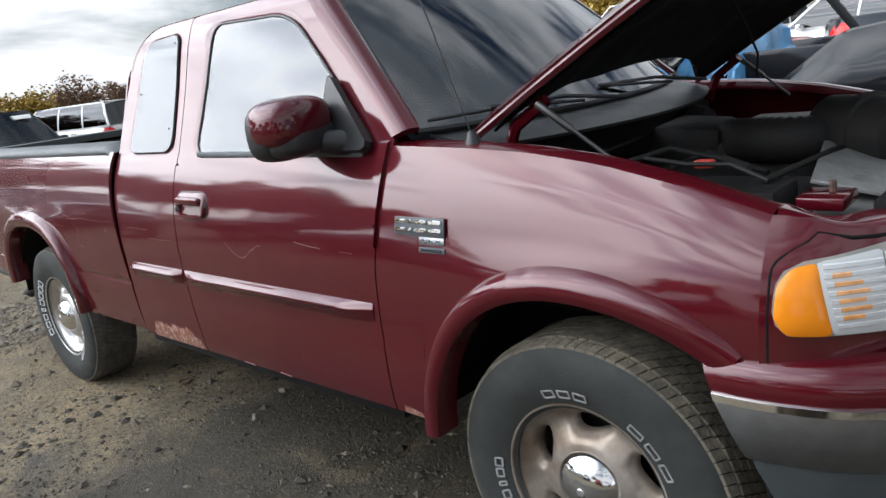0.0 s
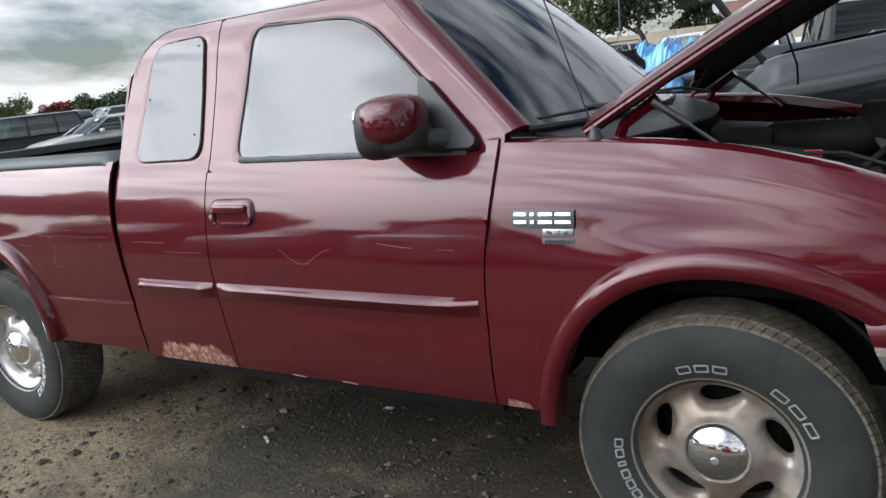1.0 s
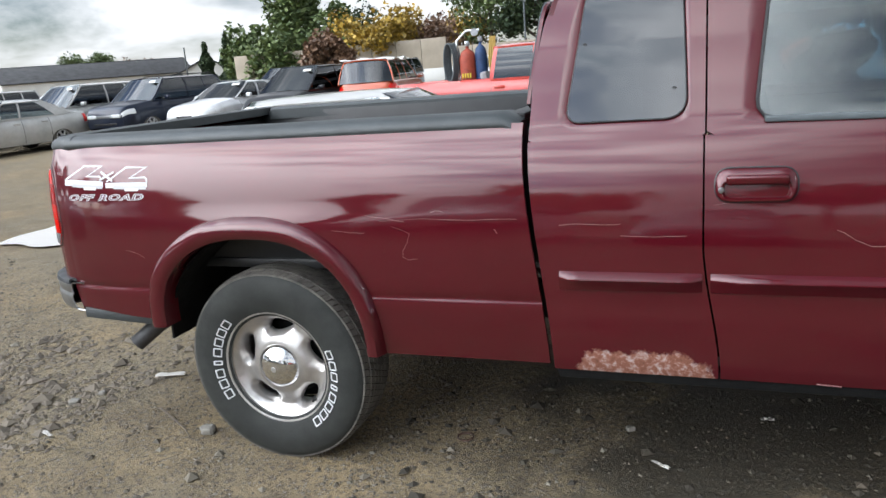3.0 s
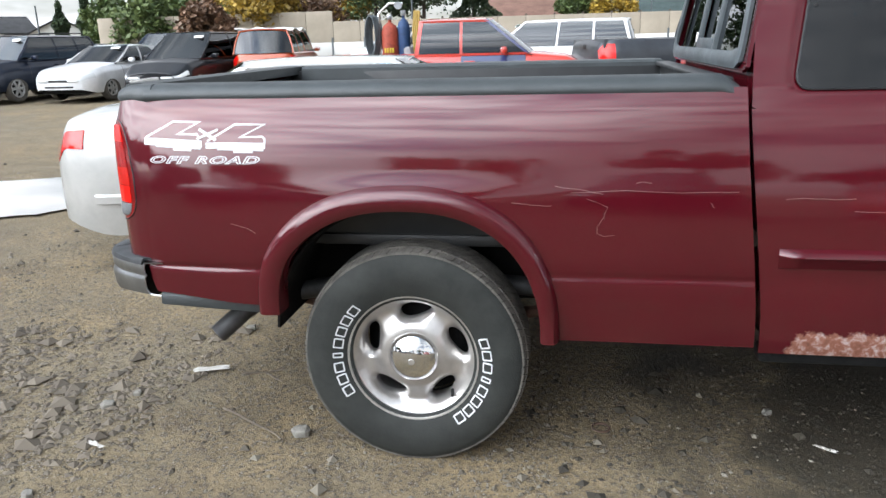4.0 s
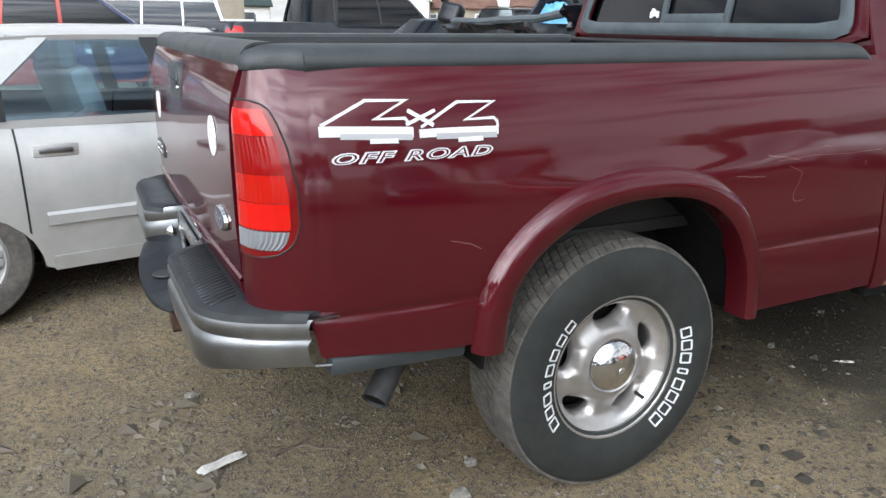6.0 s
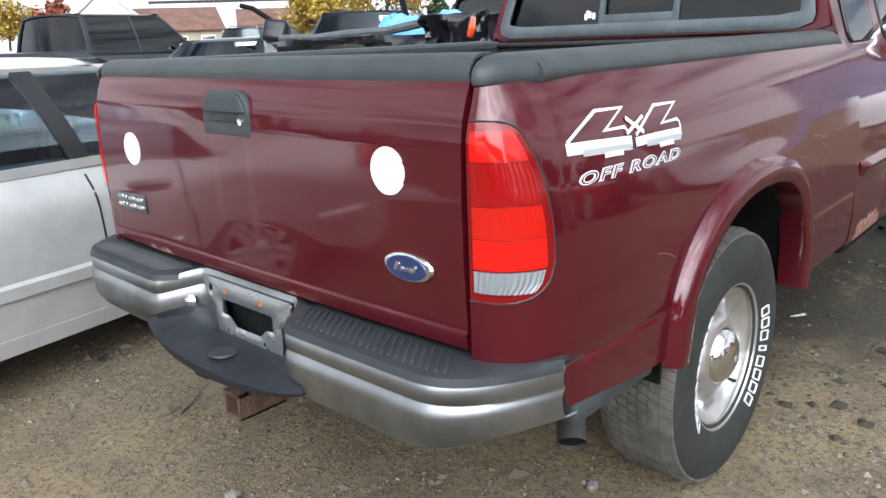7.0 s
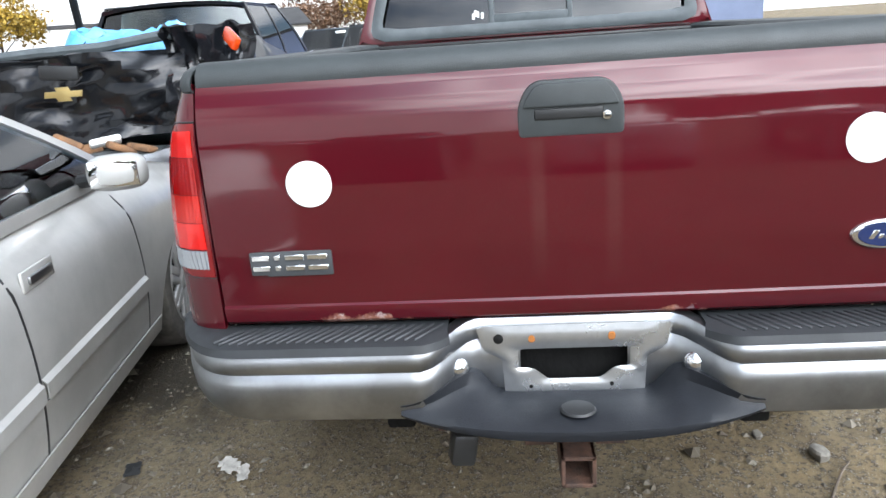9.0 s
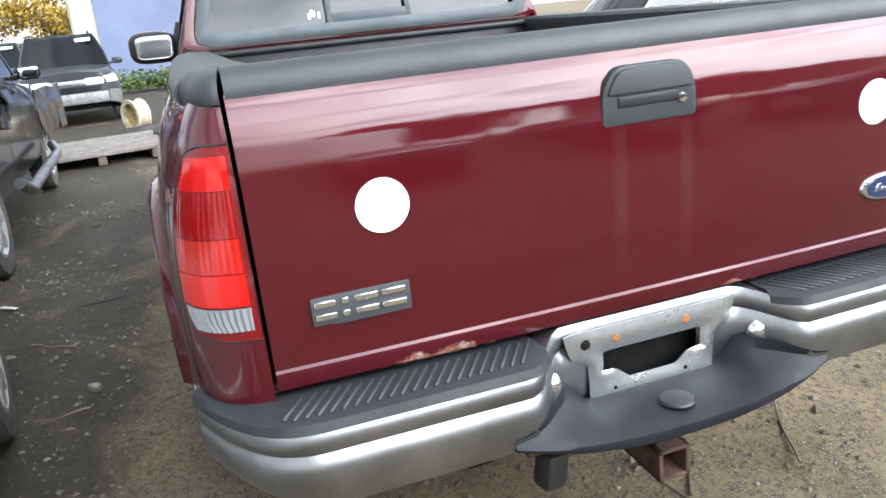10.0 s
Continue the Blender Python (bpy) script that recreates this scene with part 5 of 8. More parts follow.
# chassis, axle, exhaust, tank
for s in (-1, 1):
    part("chassis_rail", boxed((1.5, s * 0.42, 0.56), (5.2, 0.07, 0.16), 0.01), DARK, truck)
    part("leaf_spring", tubed([(-0.75, s * 0.55, 0.52), (-0.4, s * 0.55, 0.44), (0, s * 0.55, 0.40), (0.4, s * 0.55, 0.44), (0.7, s * 0.55, 0.5)], 0.025, 8), RUSTY, truck)
    # inner arches
    for x0 in (0.0, 3.5):
        P = [[(x0 + 0.50 * math.cos(a), s * y, 0.50 + 0.47 * math.sin(a)) for y in (0.58, 0.95)] for a in np.linspace(0.0, math.pi, 22)]
        part("wheel_well", sheet(P, 0.01, flip=s > 0), DARK, truck)
        part("wheel_well_back", boxed((x0, s * 0.575, 0.74), (1.0, 0.02, 0.46), 0.004), DARK, truck)
part("rear_axle", tubed([(0, -0.8, 0.385), (0, -0.14, 0.385), (0, 0, 0.385), (0, 0.14, 0.385), (0, 0.8, 0.385)], [0.045, 0.05, 0.14, 0.05, 0.045], 14), RUSTY, truck)
part("front_axle", tubed([(3.518, -0.8, 0.385), (3.518, 0.8, 0.385)], 0.05, 12), DARK, truck)
part("spare_wheel", lathe([(0.15, -0.1), (0.33, -0.12), (0.37, -0.08), (0.37, 0.08), (0.33, 0.12), (0.15, 0.1)], 32), TYRE, truck, m=pose(-0.62, 0.0, 0.60, 90, 0, 0))
bm = bmesh.new()
tube(bm, [(0.55, -0.60, 0.56), (-0.1, -0.62, 0.60), (-0.45, -0.68, 0.56), (-0.62, -0.74, 0.545), (-0.70, -0.80, 0.500), (-0.785, -0.865, 0.425)], 0.038, 14, caps=False)
part("exhaust_pipe", bm, mat("sooty_steel", (0.09, 0.09, 0.092), 0.55, metal=0.6, vary=0.4, scale=14), truck)
part("exhaust_bore", lathe([(0, 0.0), (0.033, 0.0)], 16), DARK, truck, m=Matrix.Translation((-0.781, -0.862, 0.429)) @ pose(0, 0, 0, 40, 0, -52))
part("fuel_tank", boxed((1.35, 0.62, 0.56), (0.9, 0.4, 0.28), 0.04), DARK, truck)
part("cab_floor", boxed((2.1, 0, 0.56), (1.85, 1.80, 0.06), 0.01), DARK, truck)
part("transmission", boxed((2.5, 0, 0.45), (1.2, 0.35, 0.25), 0.08), DARK, truck)

# ---- wheels ----
def tyre_parts(host, R, W, rim_r, tread_mat, wall_mat, word_arcs, blocks=88, ribs=7, letter=LETTER):
    h = W / 2
    prof = [(rim_r - 0.012, -h * 0.80), (rim_r + 0.004, -h * 0.88), (rim_r + 0.02, -h * 0.93), (rim_r + (R - rim_r) * 0.30, -h * 1.02), (rim_r + (R - rim_r) * 0.52, -h * 1.05), (rim_r + (R - rim_r) * 0.76, -h * 1.0), (R - 0.024, -h * 0.94), (R - 0.011, -h * 0.84)]
    prof += [(R - 0.008, 0.0)] + [(r, -y) for r, y in prof[::-1]]
    tyre = part("tyre", lathe(prof, 72), wall_mat, host, "black all-terrain tyre")
    bm = bmesh.new()
    for j in range(ribs):
        yc = (j - (ribs - 1) / 2) * (W * 0.86 / ribs)
        edge = j in (0, ribs - 1)
        for k in range(blocks):
            a = 2 * math.pi * (k + 0.5 * (j % 2)) / blocks
            L = 2 * math.pi * R / blocks
            m = Matrix.Rotation(a, 4, "Y") @ Matrix.Translation((0, yc, R - (0.009 if edge else 0.005)))
            r = bmesh.ops.create_cube(bm, size=1.0)
            for v in r["verts"]:
                top = v.co.z > 0
                v.co = Vector((v.co.x * L * (0.86 if top else 0.94) + v.co.y * 0.010, v.co.y * W * 0.86 / ribs * (0.90 if top else 0.96), v.co.z * 0.013))
                if edge:
                    out = (v.co.y < 0) == (j == 0)
                    if out:
                        v.co.z -= 0.008
                        v.co.y *= 1.35
            bmesh.ops.transform(bm, matrix=m, verts=r["verts"])
    part("tread", bm, tread_mat, tyre, smooth=False)
    # sidewall words as hollow bars
    for mid, span, count, hh in word_arcs:
        bm = bmesh.new()
        for k in range(count):
            a = radians(mid + span * ((k + 0.5) / count - 0.5))
            rr = rim_r + 0.038
            ww = radians(span) / count * rr * 0.72
            m = Matrix.Rotation(-a + math.pi / 2, 4, "Y") @ Matrix.Translation((0, -h * 0.984, rr))
            t = 0.0042
            slim = 0.45 if (k * 7 + count) % 5 == 1 else 1.0
            for cx, cz, sx, sz in ((0, hh / 2, ww * slim, t), (0, -hh / 2, ww * slim, t), (-ww * slim / 2, 0, t, hh), (ww * slim / 2, 0, t, hh)):
                r = bmesh.ops.create_cube(bm, size=1.0)
                for v in r["verts"]:
                    v.co = Vector((v.co.x * sx + cx, v.co.y * 0.006 - 0.34 * (v.co.z * sz + cz), v.co.z * sz + cz))
                bmesh.ops.transform(bm, matrix=m, verts=r["verts"])
        part("sidewall_marking", bm, letter, tyre, "raised outlined sidewall marking", smooth=False)
    return tyre


def truck_wheel(m, tread_mat, alloy, words, letter):
    w = part("wheel", lathe([(0.0, 0.02), (0.16, 0.02), (0.20, 0.06), (0.215, 0.09)], 40), DARK, truck, "cast alloy wheel", m=m)
    tyre_parts(w, 0.413, 0.262, 0.236, tread_mat, TYRE, words, letter=letter)
    part("rim", lathe([(0.222, 0.07), (0.224, -0.06), (0.229, -0.098), (0.236, -0.116), (0.2415, -0.117), (0.242, -0.110), (0.236, -0.10), (0.232, -0.05), (0.232, 0.1)], 60), alloy, w)
    n = 5
    for k in range(n):
        mid = 2 * math.pi * (k + 0.25) / n
        half = math.pi / n
        outer = [(-half, 0.085), (0, 0.085), (half, 0.085), (half, 0.15), (half, 0.226), (0, 0.226), (-half, 0.226), (-half, 0.15)]
        hole = [(0.36 * math.cos(a) * (1 + 0.10 * math.sin(a)), 0.168 + 0.0285 * math.sin(a) - 0.01 * math.cos(a)) for a in np.linspace(0, 2 * math.pi, 28, endpoint=False)]
        A = by_angle([(x * 0.2, y) for x, y in outer], (0, 0.165), 56)
        B = by_angle([(x * 0.2, y) for x, y in hole], (0, 0.165), 56)
        P = []
        for (ax, ar), (bx, br) in zip(A, B):
            row = []
            for t in (-0.10, 0.0, 0.06, 0.16, 0.3, 0.5, 0.75, 1.0):
                if t < 0:
                    th, r, dep = bx / 0.2 * 0.96, 0.165 + (br - 0.165) * 0.96, 0.045
                else:
                    th, r = (bx + (ax - bx) * t) / 0.2, br + (ar - br) * t
                    dep = 0.018 * (1 - smoothstep(0, 0.30, t))
                yb = -0.092 + 0.030 * smoothstep(0.10, 0.175, r) - 0.034 * smoothstep(0.185, 0.228, r) + dep
                row.append((r * math.cos(mid + th), yb, r * math.sin(mid + th)))
            P.append(row)
        part("spoke", sheet(P, 0.0, close_u=True, flip=False), alloy, w, angle=70)
    cap = part("hub_cap", lathe([(0, -0.138), (0.03, -0.136), (0.058, -0.128), (0.082, -0.113), (0.094, -0.095), (0.097, -0.085), (0.097, -0.06)], 40), CHROME_BRIGHT, w, "chrome hub cap")
    part("cap_emblem", lathe([(0, -0.1395), (0.010, -0.139), (0.012, -0.137)], 20), ALLOY, cap)
    part("valve", tubed([(0.135, -0.06, -0.14), (0.140, -0.095, -0.146)], 0.006, 8), TRIM, w)
    return w


REAR_WORDS = ((173, 80, 8, 0.031), (-17.5, 78, 8, 0.031))
FRONT_WORDS = ((96, 30, 3, 0.021), (40, 36, 3, 0.021), (200, 50, 7, 0.020))
truck_wheel(pose(0, -0.83, 0.394), TYRE_DUSTY, ALLOY, REAR_WORDS, LETTER)
truck_wheel(pose(3.518, -0.83, 0.401), MUD_TREAD, ALLOY_DIRTY, FRONT_WORDS, LETTER_GREY)
truck_wheel(pose(0, 0.83, 0.394, 0, 0, 180), TYRE_DUSTY, ALLOY, REAR_WORDS, LETTER)
truck_wheel(pose(3.518, 0.83, 0.401, 0, 0, 180), MUD_TREAD, ALLOY_DIRTY, FRONT_WORDS, LETTER_GREY)

# ---- truck: nose, hood, engine bay, cabin ----
def plan_curve(pts):
    a = np.array(pts, float)
    L = np.r_[0, np.cumsum(np.linalg.norm(np.diff(a, axis=0), axis=1))]
    f = np.linspace(0, L[-1], 200)
    xy = np.stack([np.interp(f, L, a[:, k]) for k in (0, 1)], 1)
    k = np.hanning(23)
    k /= k.sum()
    sm = np.stack([np.convolve(np.pad(xy[:, c], 11, mode="edge"), k, "valid") for c in (0, 1)], 1)
    sm[0], sm[-1] = a[0], a[-1]
    return lambda u: (float(np.interp(u, np.linspace(0, 1, 200), sm[:, 0])), float(np.interp(u, np.linspace(0, 1, 200), sm[:, 1])))


NOSE = plan_curve(((3.985, 0.956), (4.04, 0.938), (4.10, 0.90), (4.18, 0.825), (4.26, 0.71), (4.30, 0.55), (4.325, 0.3), (4.33, 0.0)))
BUMP = plan_curve(((3.862, 0.985), (3.98, 0.990), (4.12, 0.965), (4.26, 0.885), (4.36, 0.72), (4.42, 0.45), (4.44, 0.0)))


def nose_patch(plan, ua, ub, rows, off=0.0, n=16, s=-1, th=0.006):
    """A patch of the bumper: rows of (z, inward shift); its end follows the wheel opening."""
    P = []
    for v in np.linspace(ua, ub, n):
        row = []
        for z, i in rows:
            u0 = 0.36 * max(0, 0.858 - z)
            u = u0 + v * (1 - u0)
            x, y = plan(u)
            x2, y2 = plan(min(1, u + 0.01))
            x1, y1 = plan(max(0, u - 0.01))
            t = Vector((x2 - x1, y2 - y1)).normalized()
            row.append((x - t.y * (off - i), s * (y + t.x * (off - i)), z))
        P.append(row)
    return sheet(P, th, flip=s < 0)


HEADLAMP_GREY = mat("hazed_headlamp_plastic", (0.45, 0.47, 0.44), 0.22, coat=1.0, vary=0.2, scale=14)


FLUTED_LENS = lens("fluted_clear_lens", (0.50, 0.51, 0.51), 0.14, 0.1)
AMBER_STREAK = mat("amber_streak_plastic", (0.72, 0.33, 0.10), 0.3, coat=1.0, vary=0.4, scale=40)
BEZEL = mat("headlamp_bezel", (0.26, 0.25, 0.22), 0.4, coat=0.4, vary=0.3, scale=20)


def nose_pt(u, z, off, s):
    x, y = NOSE(u)
    x2, y2 = NOSE(min(1, u + 0.01))
    x1, y1 = NOSE(max(0, u - 0.01))
    t = Vector((x2 - x1, y2 - y1)).normalized()
    w = 1 - smoothstep(0.0, 0.45, u)
    o = off - (1 - w) * 0.05 * smoothstep(0.95, 1.12, z) ** 2
    return (x - t.y * o, s * (y + t.x * o - w * (0.956 - fend_y(3.985, min(z, fend_top(3.985))))), z)


def nose_fill(outline, off, s, bulge=0.004, th=0.006, r=0.012):
    """A lens on the nose with the outline (u, z)."""
    pts = rounded([((u - 0.040) * 1.1, z) for u, z in outline], r, 5)
    c = np.mean(np.array(resample(pts, 100)), axis=0)
    A = by_angle(pts, c, 64)
    P = [[nose_pt((c[0] + (a - c[0]) * t) / 1.1, c[1] + (b - c[1]) * t, off + bulge * (1 - t ** 4), s) for t in (0.001, 0.3, 0.55, 0.75, 0.9, 1.0)] for a, b in A]
    return sheet(P, th, flip=s > 0, close_u=True)


for s in (-1, 1):
    def crest(u):
        return 1.108 + (fend_top(3.985) - 1.108) * (1 - smoothstep(0.0, 0.20, u)) ** 1.3

    P = [[nose_pt(u, 0.80 + (crest(u) - 0.80) * k / 11, 0.0, s) for k in range(12)] for u in np.linspace(0.0, 1, 44)]
    part("nose_panel", sheet(P, 0.006, flip=s < 0), MAROON, truck)
    P = [[nose_pt(u, crest(u) + dz_, -d, s) for dz_, d in ((-0.004, 0.0), (0.002, 0.006), (0.004, 0.02), (0.002, 0.09), (-0.03, 0.10))] for u in np.linspace(0.004, 1, 44)]
    part("nose_top", sheet(P, 0.006, flip=s < 0), MAROON, truck)
    groove = [nose_pt(0.010 + 0.075 * smoothstep(1.03, 1.115, z) ** 2, z, 0.003, s) for z in np.linspace(0.862, 1.112, 18)] + [nose_pt(0.10 + 0.05 * k, crest(0.10 + 0.05 * k) - 0.014, 0.007, s) for k in range(1, 12)]
    part("nose_gap", tubed(groove, 0.0042, 6), DARK, truck)
    hl = part("headlight", nose_fill([(0.058, 0.956), (0.082, 0.919), (0.53, 0.905), (0.53, 1.092), (0.30, 1.085), (0.085, 1.060), (0.062, 1.028)], 0.004, s, 0.002, r=0.03), BEZEL, truck, "headlight with amber corner lens")
    part("amber_lens", nose_fill([(0.064, 0.960), (0.084, 0.926), (0.158, 0.921), (0.126, 1.060), (0.088, 1.052), (0.068, 1.025)], 0.011, s, 0.006, r=0.012), AMBER, hl)
    part("clear_lens", nose_fill([(0.160, 0.922), (0.262, 0.917), (0.242, 1.072), (0.126, 1.061)], 0.011, s, 0.004, r=0.006), FLUTED_LENS, hl)
    for k in range(8):
        z = 0.932 + k * 0.0165
        ua, ub = 0.125 - 0.03 * k / 7, 0.217 - 0.016 * k / 7
        part("lens_flute", sheet([[nose_pt(u, z + dz_, o, s) for dz_, o in ((0, 0.0135), (0.004, 0.0205), (0.009, 0.0205), (0.013, 0.0135))] for u in np.linspace(ua, ub, 6)], 0.002, flip=s < 0), FLUTED_LENS, hl)
        if 1 <= k <= 6:
            w_ = (0.036, 0.052, 0.046, 0.056, 0.048, 0.032)[k - 1]
            part("amber_streak", sheet([[nose_pt(u, z + dz_, o, s) for dz_, o in ((0.0005, 0.0176), (0.004, 0.0222), (0.009, 0.0222), (0.0125, 0.0176))] for u in np.linspace(ua + 0.012, ua + 0.012 + w_, 6)], 0.001, flip=s < 0), AMBER_STREAK, hl)
    part("main_lens", nose_fill([(0.266, 0.917), (0.52, 0.912), (0.52, 1.086), (0.246, 1.073)], 0.011, s, 0.004, r=0.006), HEADLAMP_GREY, hl)
    fb = part("front_bumper", nose_patch(BUMP, 0.0, 1.0, [(0.784, 0.0), (0.795, -0.006), (0.828, -0.004), (0.848, 0.006), (0.858, 0.025), (0.860, 0.07)], 0.0, 40, s, 0.01), MAROON, truck, "front bumper in maroon and dull chrome")
    part("bumper_face", nose_patch(BUMP, 0.0, 1.0, [(0.650, 0.006), (0.658, -0.004), (0.71, -0.012), (0.767, -0.014), (0.782, -0.012), (0.786, 0.0)], 0.0, 40, s, 0.008), CHROME, fb)
    part("bumper_bead", nose_patch(BUMP, 0.0, 1.0, [(0.768, -0.012), (0.774, -0.021), (0.786, -0.019), (0.791, -0.006)], 0.0, 40, s, 0.003), CHROME_BRIGHT, fb)
    part("lower_valance", nose_patch(BUMP, 0.0, 1.0, [(0.45, 0.09), (0.47, 0.05), (0.53, 0.03), (0.625, 0.018), (0.652, 0.022)], 0.0, 40, s, 0.01), PLASTIC, fb)
part("grille", boxed((4.325, 0, 0.96), (0.03, 1.0, 0.20), 0.02), CHROME, truck)
part("radiator", boxed((4.15, 0, 0.86), (0.06, 1.35, 0.55), 0.01), DARK, truck)

# hood, hinged at the cowl and standing open
HOOD_M = Matrix.Translation((3.115, 0, 1.345)) @ pose(0, 0, 0, 0, -31.0, 0)
P, Q = [], []
HL = 1.10
for k in range(23):
    t = k / 22
    row = []
    for u in np.linspace(-1, 1, 27):
        w = 0.765 - 0.07 * t
        x = t * (HL + 0.05 * (1 - u * u)) + 0.20 * (1 - abs(u) ** 2.2) * (1 - t)
        z = 0.028 * (1 - abs(u) ** 3) - 0.05 * t * t + 0.012 * math.exp(-((abs(u) - 0.62) / 0.10) ** 2) - 0.02 * smoothstep(0.93, 1, abs(u))
        row.append((x, u * w, z))
    P.append(row)
hood = part("hood", sheet(P, 0.006), MAROON, truck, "open maroon hood with a dark padded underside", m=HOOD_M)
part("hood_liner", sheet([[(x * 0.96 + 0.03, y * 0.93, z - 0.022 - 0.012 * math.sin(9 * x) ** 2 * (abs(y) < 0.6)) for x, y, z in r] for r in P], 0.008), DARK, hood)
for s in (-1, 1):
    rim_pts = [(r[0 if s < 0 else -1][0], r[0 if s < 0 else -1][1] - s * 0.012, r[0][2] - 0.014) for r in P]
    part("hood_edge", tube(bmesh.new(), rim_pts, 0.013, 6), MAROON, hood)
    part("hinge_arm", tubed([(3.20, s * 0.71, 1.24), (3.24, s * 0.71, 1.33), (3.34, s * 0.69, 1.40)], 0.018, 6), MAROON, truck)
    part("gas_strut", tubed([(3.53, s * 0.70, 1.235), (3.43, s * 0.715, 1.315), (3.425, s * 0.715, 1.318), (3.33, s * 0.725, 1.392)], [0.006, 0.006, 0.011, 0.011], 8), mat("strut_steel", (0.12, 0.12, 0.12), 0.35, metal=0.8), truck)
part("hood_front_edge", tube(bmesh.new(), [(p[0], p[1], p[2] - 0.014) for p in P[-1]], 0.014, 6), MAROON, hood)
part("hood_latch_cable", tubed([(0.55, -0.05, -0.03), (0.52, 0.02, -0.12), (0.50, 0.03, -0.20), (0.47, 0.0, -0.26)], 0.004, 6), DARK, hood)

# engine bay, each unit a part
bay = part("engine_block", boxed((3.65, 0.02, 0.92), (0.72, 0.62, 0.40), 0.05), ENGINE, truck, "dusty engine under black covers")
part("intake_plenum", boxed((3.50, 0.06, 1.14), (0.34, 0.42, 0.12), 0.045), ENGINE, bay)
part("air_box", boxed((3.46, -0.02, 1.17), (0.22, 0.30, 0.14), 0.03, pose(0, 0, 0, 0, 6, 8)), ENGINE, bay)
bm = bmesh.new()
pts = [Vector((3.58 + 0.36 * t, -0.05 - 0.10 * math.sin(math.pi * t), 1.175 + 0.012 * math.sin(math.pi * t))) for t in np.linspace(0, 1, 30)]
tube(bm, pts, [0.062 + 0.007 * (k % 2) for k in range(30)], 18)
part("intake_hose", bm, ENGINE, bay, angle=60)
part("air_filter", lathe([(0, -0.13), (0.085, -0.13), (0.10, -0.12), (0.105, -0.03), (0.115, -0.025), (0.115, 0.0), (0.105, 0.005), (0.105, 0.12), (0, 0.13)], 28), ENGINE, bay, m=pose(3.98, -0.09, 1.19, 0, 0, 60))
part("fuse_box", boxed((3.45, -0.55, 1.10), (0.30, 0.16, 0.12), 0.02), ENGINE, truck)
part("battery", boxed((3.78, -0.55, 1.04), (0.26, 0.18, 0.20), 0.012), ENGINE, truck)
part("battery_clamp", boxed((3.74, -0.62, 1.205), (0.05, 0.03, 0.02), 0.006), mat("red_plastic", (0.35, 0.03, 0.02), 0.5), truck)
part("expansion_tank", boxed((3.60, 0.52, 1.10), (0.34, 0.18, 0.16), 0.03), mat("cloudy_tank_plastic", (0.10, 0.10, 0.09), 0.5, vary=0.4, scale=8), truck)
cover = part("radiator_cover", sheet([[(3.98 + 0.22 * u, y, 1.105 + 0.02 * math.sin(3 * y) - 0.015 * u) for u in np.linspace(0, 1, 6)] for y in np.linspace(-0.66, 0.66, 20)], 0.006, flip=True), ALU_DULL, truck, "bent dull-grey radiator cover")
part("cover_flap", boxed((4.03, -0.30, 1.13), (0.24, 0.34, 0.012), 0.003, pose(0, 0, 0, 8, 14, 12)), ALU_DULL, truck)
part("wing_bracket", boxed((4.02, -0.63, 1.125), (0.10, 0.12, 0.03), 0.006), MAROON, truck)
part("bracket_fixing", tubed([(4.03, -0.62, 1.13), (4.03, -0.62, 1.165)], 0.008, 8), RUSTY, truck)
for k, pts in enumerate((((3.40, -0.45, 1.17), (3.55, -0.40, 1.21), (3.72, -0.46, 1.19), (3.84, -0.60, 1.19)), ((3.62, -0.70, 1.235), (3.72, -0.68, 1.215), (3.82, -0.66, 1.21), (3.92, -0.70, 1.18)),
                         ((4.00, 0.05, 1.16), (3.93, -0.25, 1.17), (3.86, -0.55, 1.15)), ((3.25, -0.3, 1.18), (3.38, 0.1, 1.23), (3.30, 0.45, 1.18)), ((3.3, -0.6, 1.15), (3.42, -0.35, 1.10), (3.62, -0.30, 1.18), (3.8, -0.35, 1.13)))):
    V = [Vector(p) for p in pts]
    fine = [V[0].lerp(V[0], 0)] + [V[i].lerp(V[i + 1], t) for i in range(len(V) - 1) for t in (0.25, 0.5, 0.75, 1.0)]
    part("engine_hose", tube(bmesh.new(), fine, 0.009 if k != 1 else 0.006, 8), ENGINE, truck)
part("brake_booster", lathe([(0, -0.07), (0.11, -0.06), (0.13, 0.0), (0.11, 0.05), (0, 0.06)], 24), DARK, truck, m=pose(3.26, 0.42, 1.12, 0, 0, 90))

# cabin
part("dashboard", boxed((2.80, 0, 1.20), (0.42, 1.50, 0.24), 0.08, None, 3), INNER, truck)
for y in (-0.38, 0.38):
    st = part("front_seat", boxed((2.05, y, 0.90), (0.52, 0.56, 0.18), 0.06, None, 3), SEAT, truck)
    part("seat_back", boxed((1.80, y, 1.20), (0.16, 0.54, 0.62), 0.06, pose(0, 0, 0, 0, -14, 0), 3), SEAT, st)
    part("head_rest", boxed((1.70, y, 1.57), (0.10, 0.26, 0.17), 0.04, pose(0, 0, 0, 0, -10, 0), 3), SEAT, st)
rs = part("rear_bench", boxed((1.42, 0, 0.90), (0.40, 1.5, 0.16), 0.05), SEAT, truck)
part("seat_back", boxed((1.27, 0, 1.15), (0.12, 1.5, 0.46), 0.04), SEAT, rs)
bm = bmesh.new()
tube(bm, [(0, 0.19 * math.cos(a), 0.19 * math.sin(a)) for a in np.linspace(0, 2 * math.pi, 33)], 0.016, 8, caps=False)
box(bm, (0.02, 0, 0), (0.05, 0.15, 0.12), 0.02)
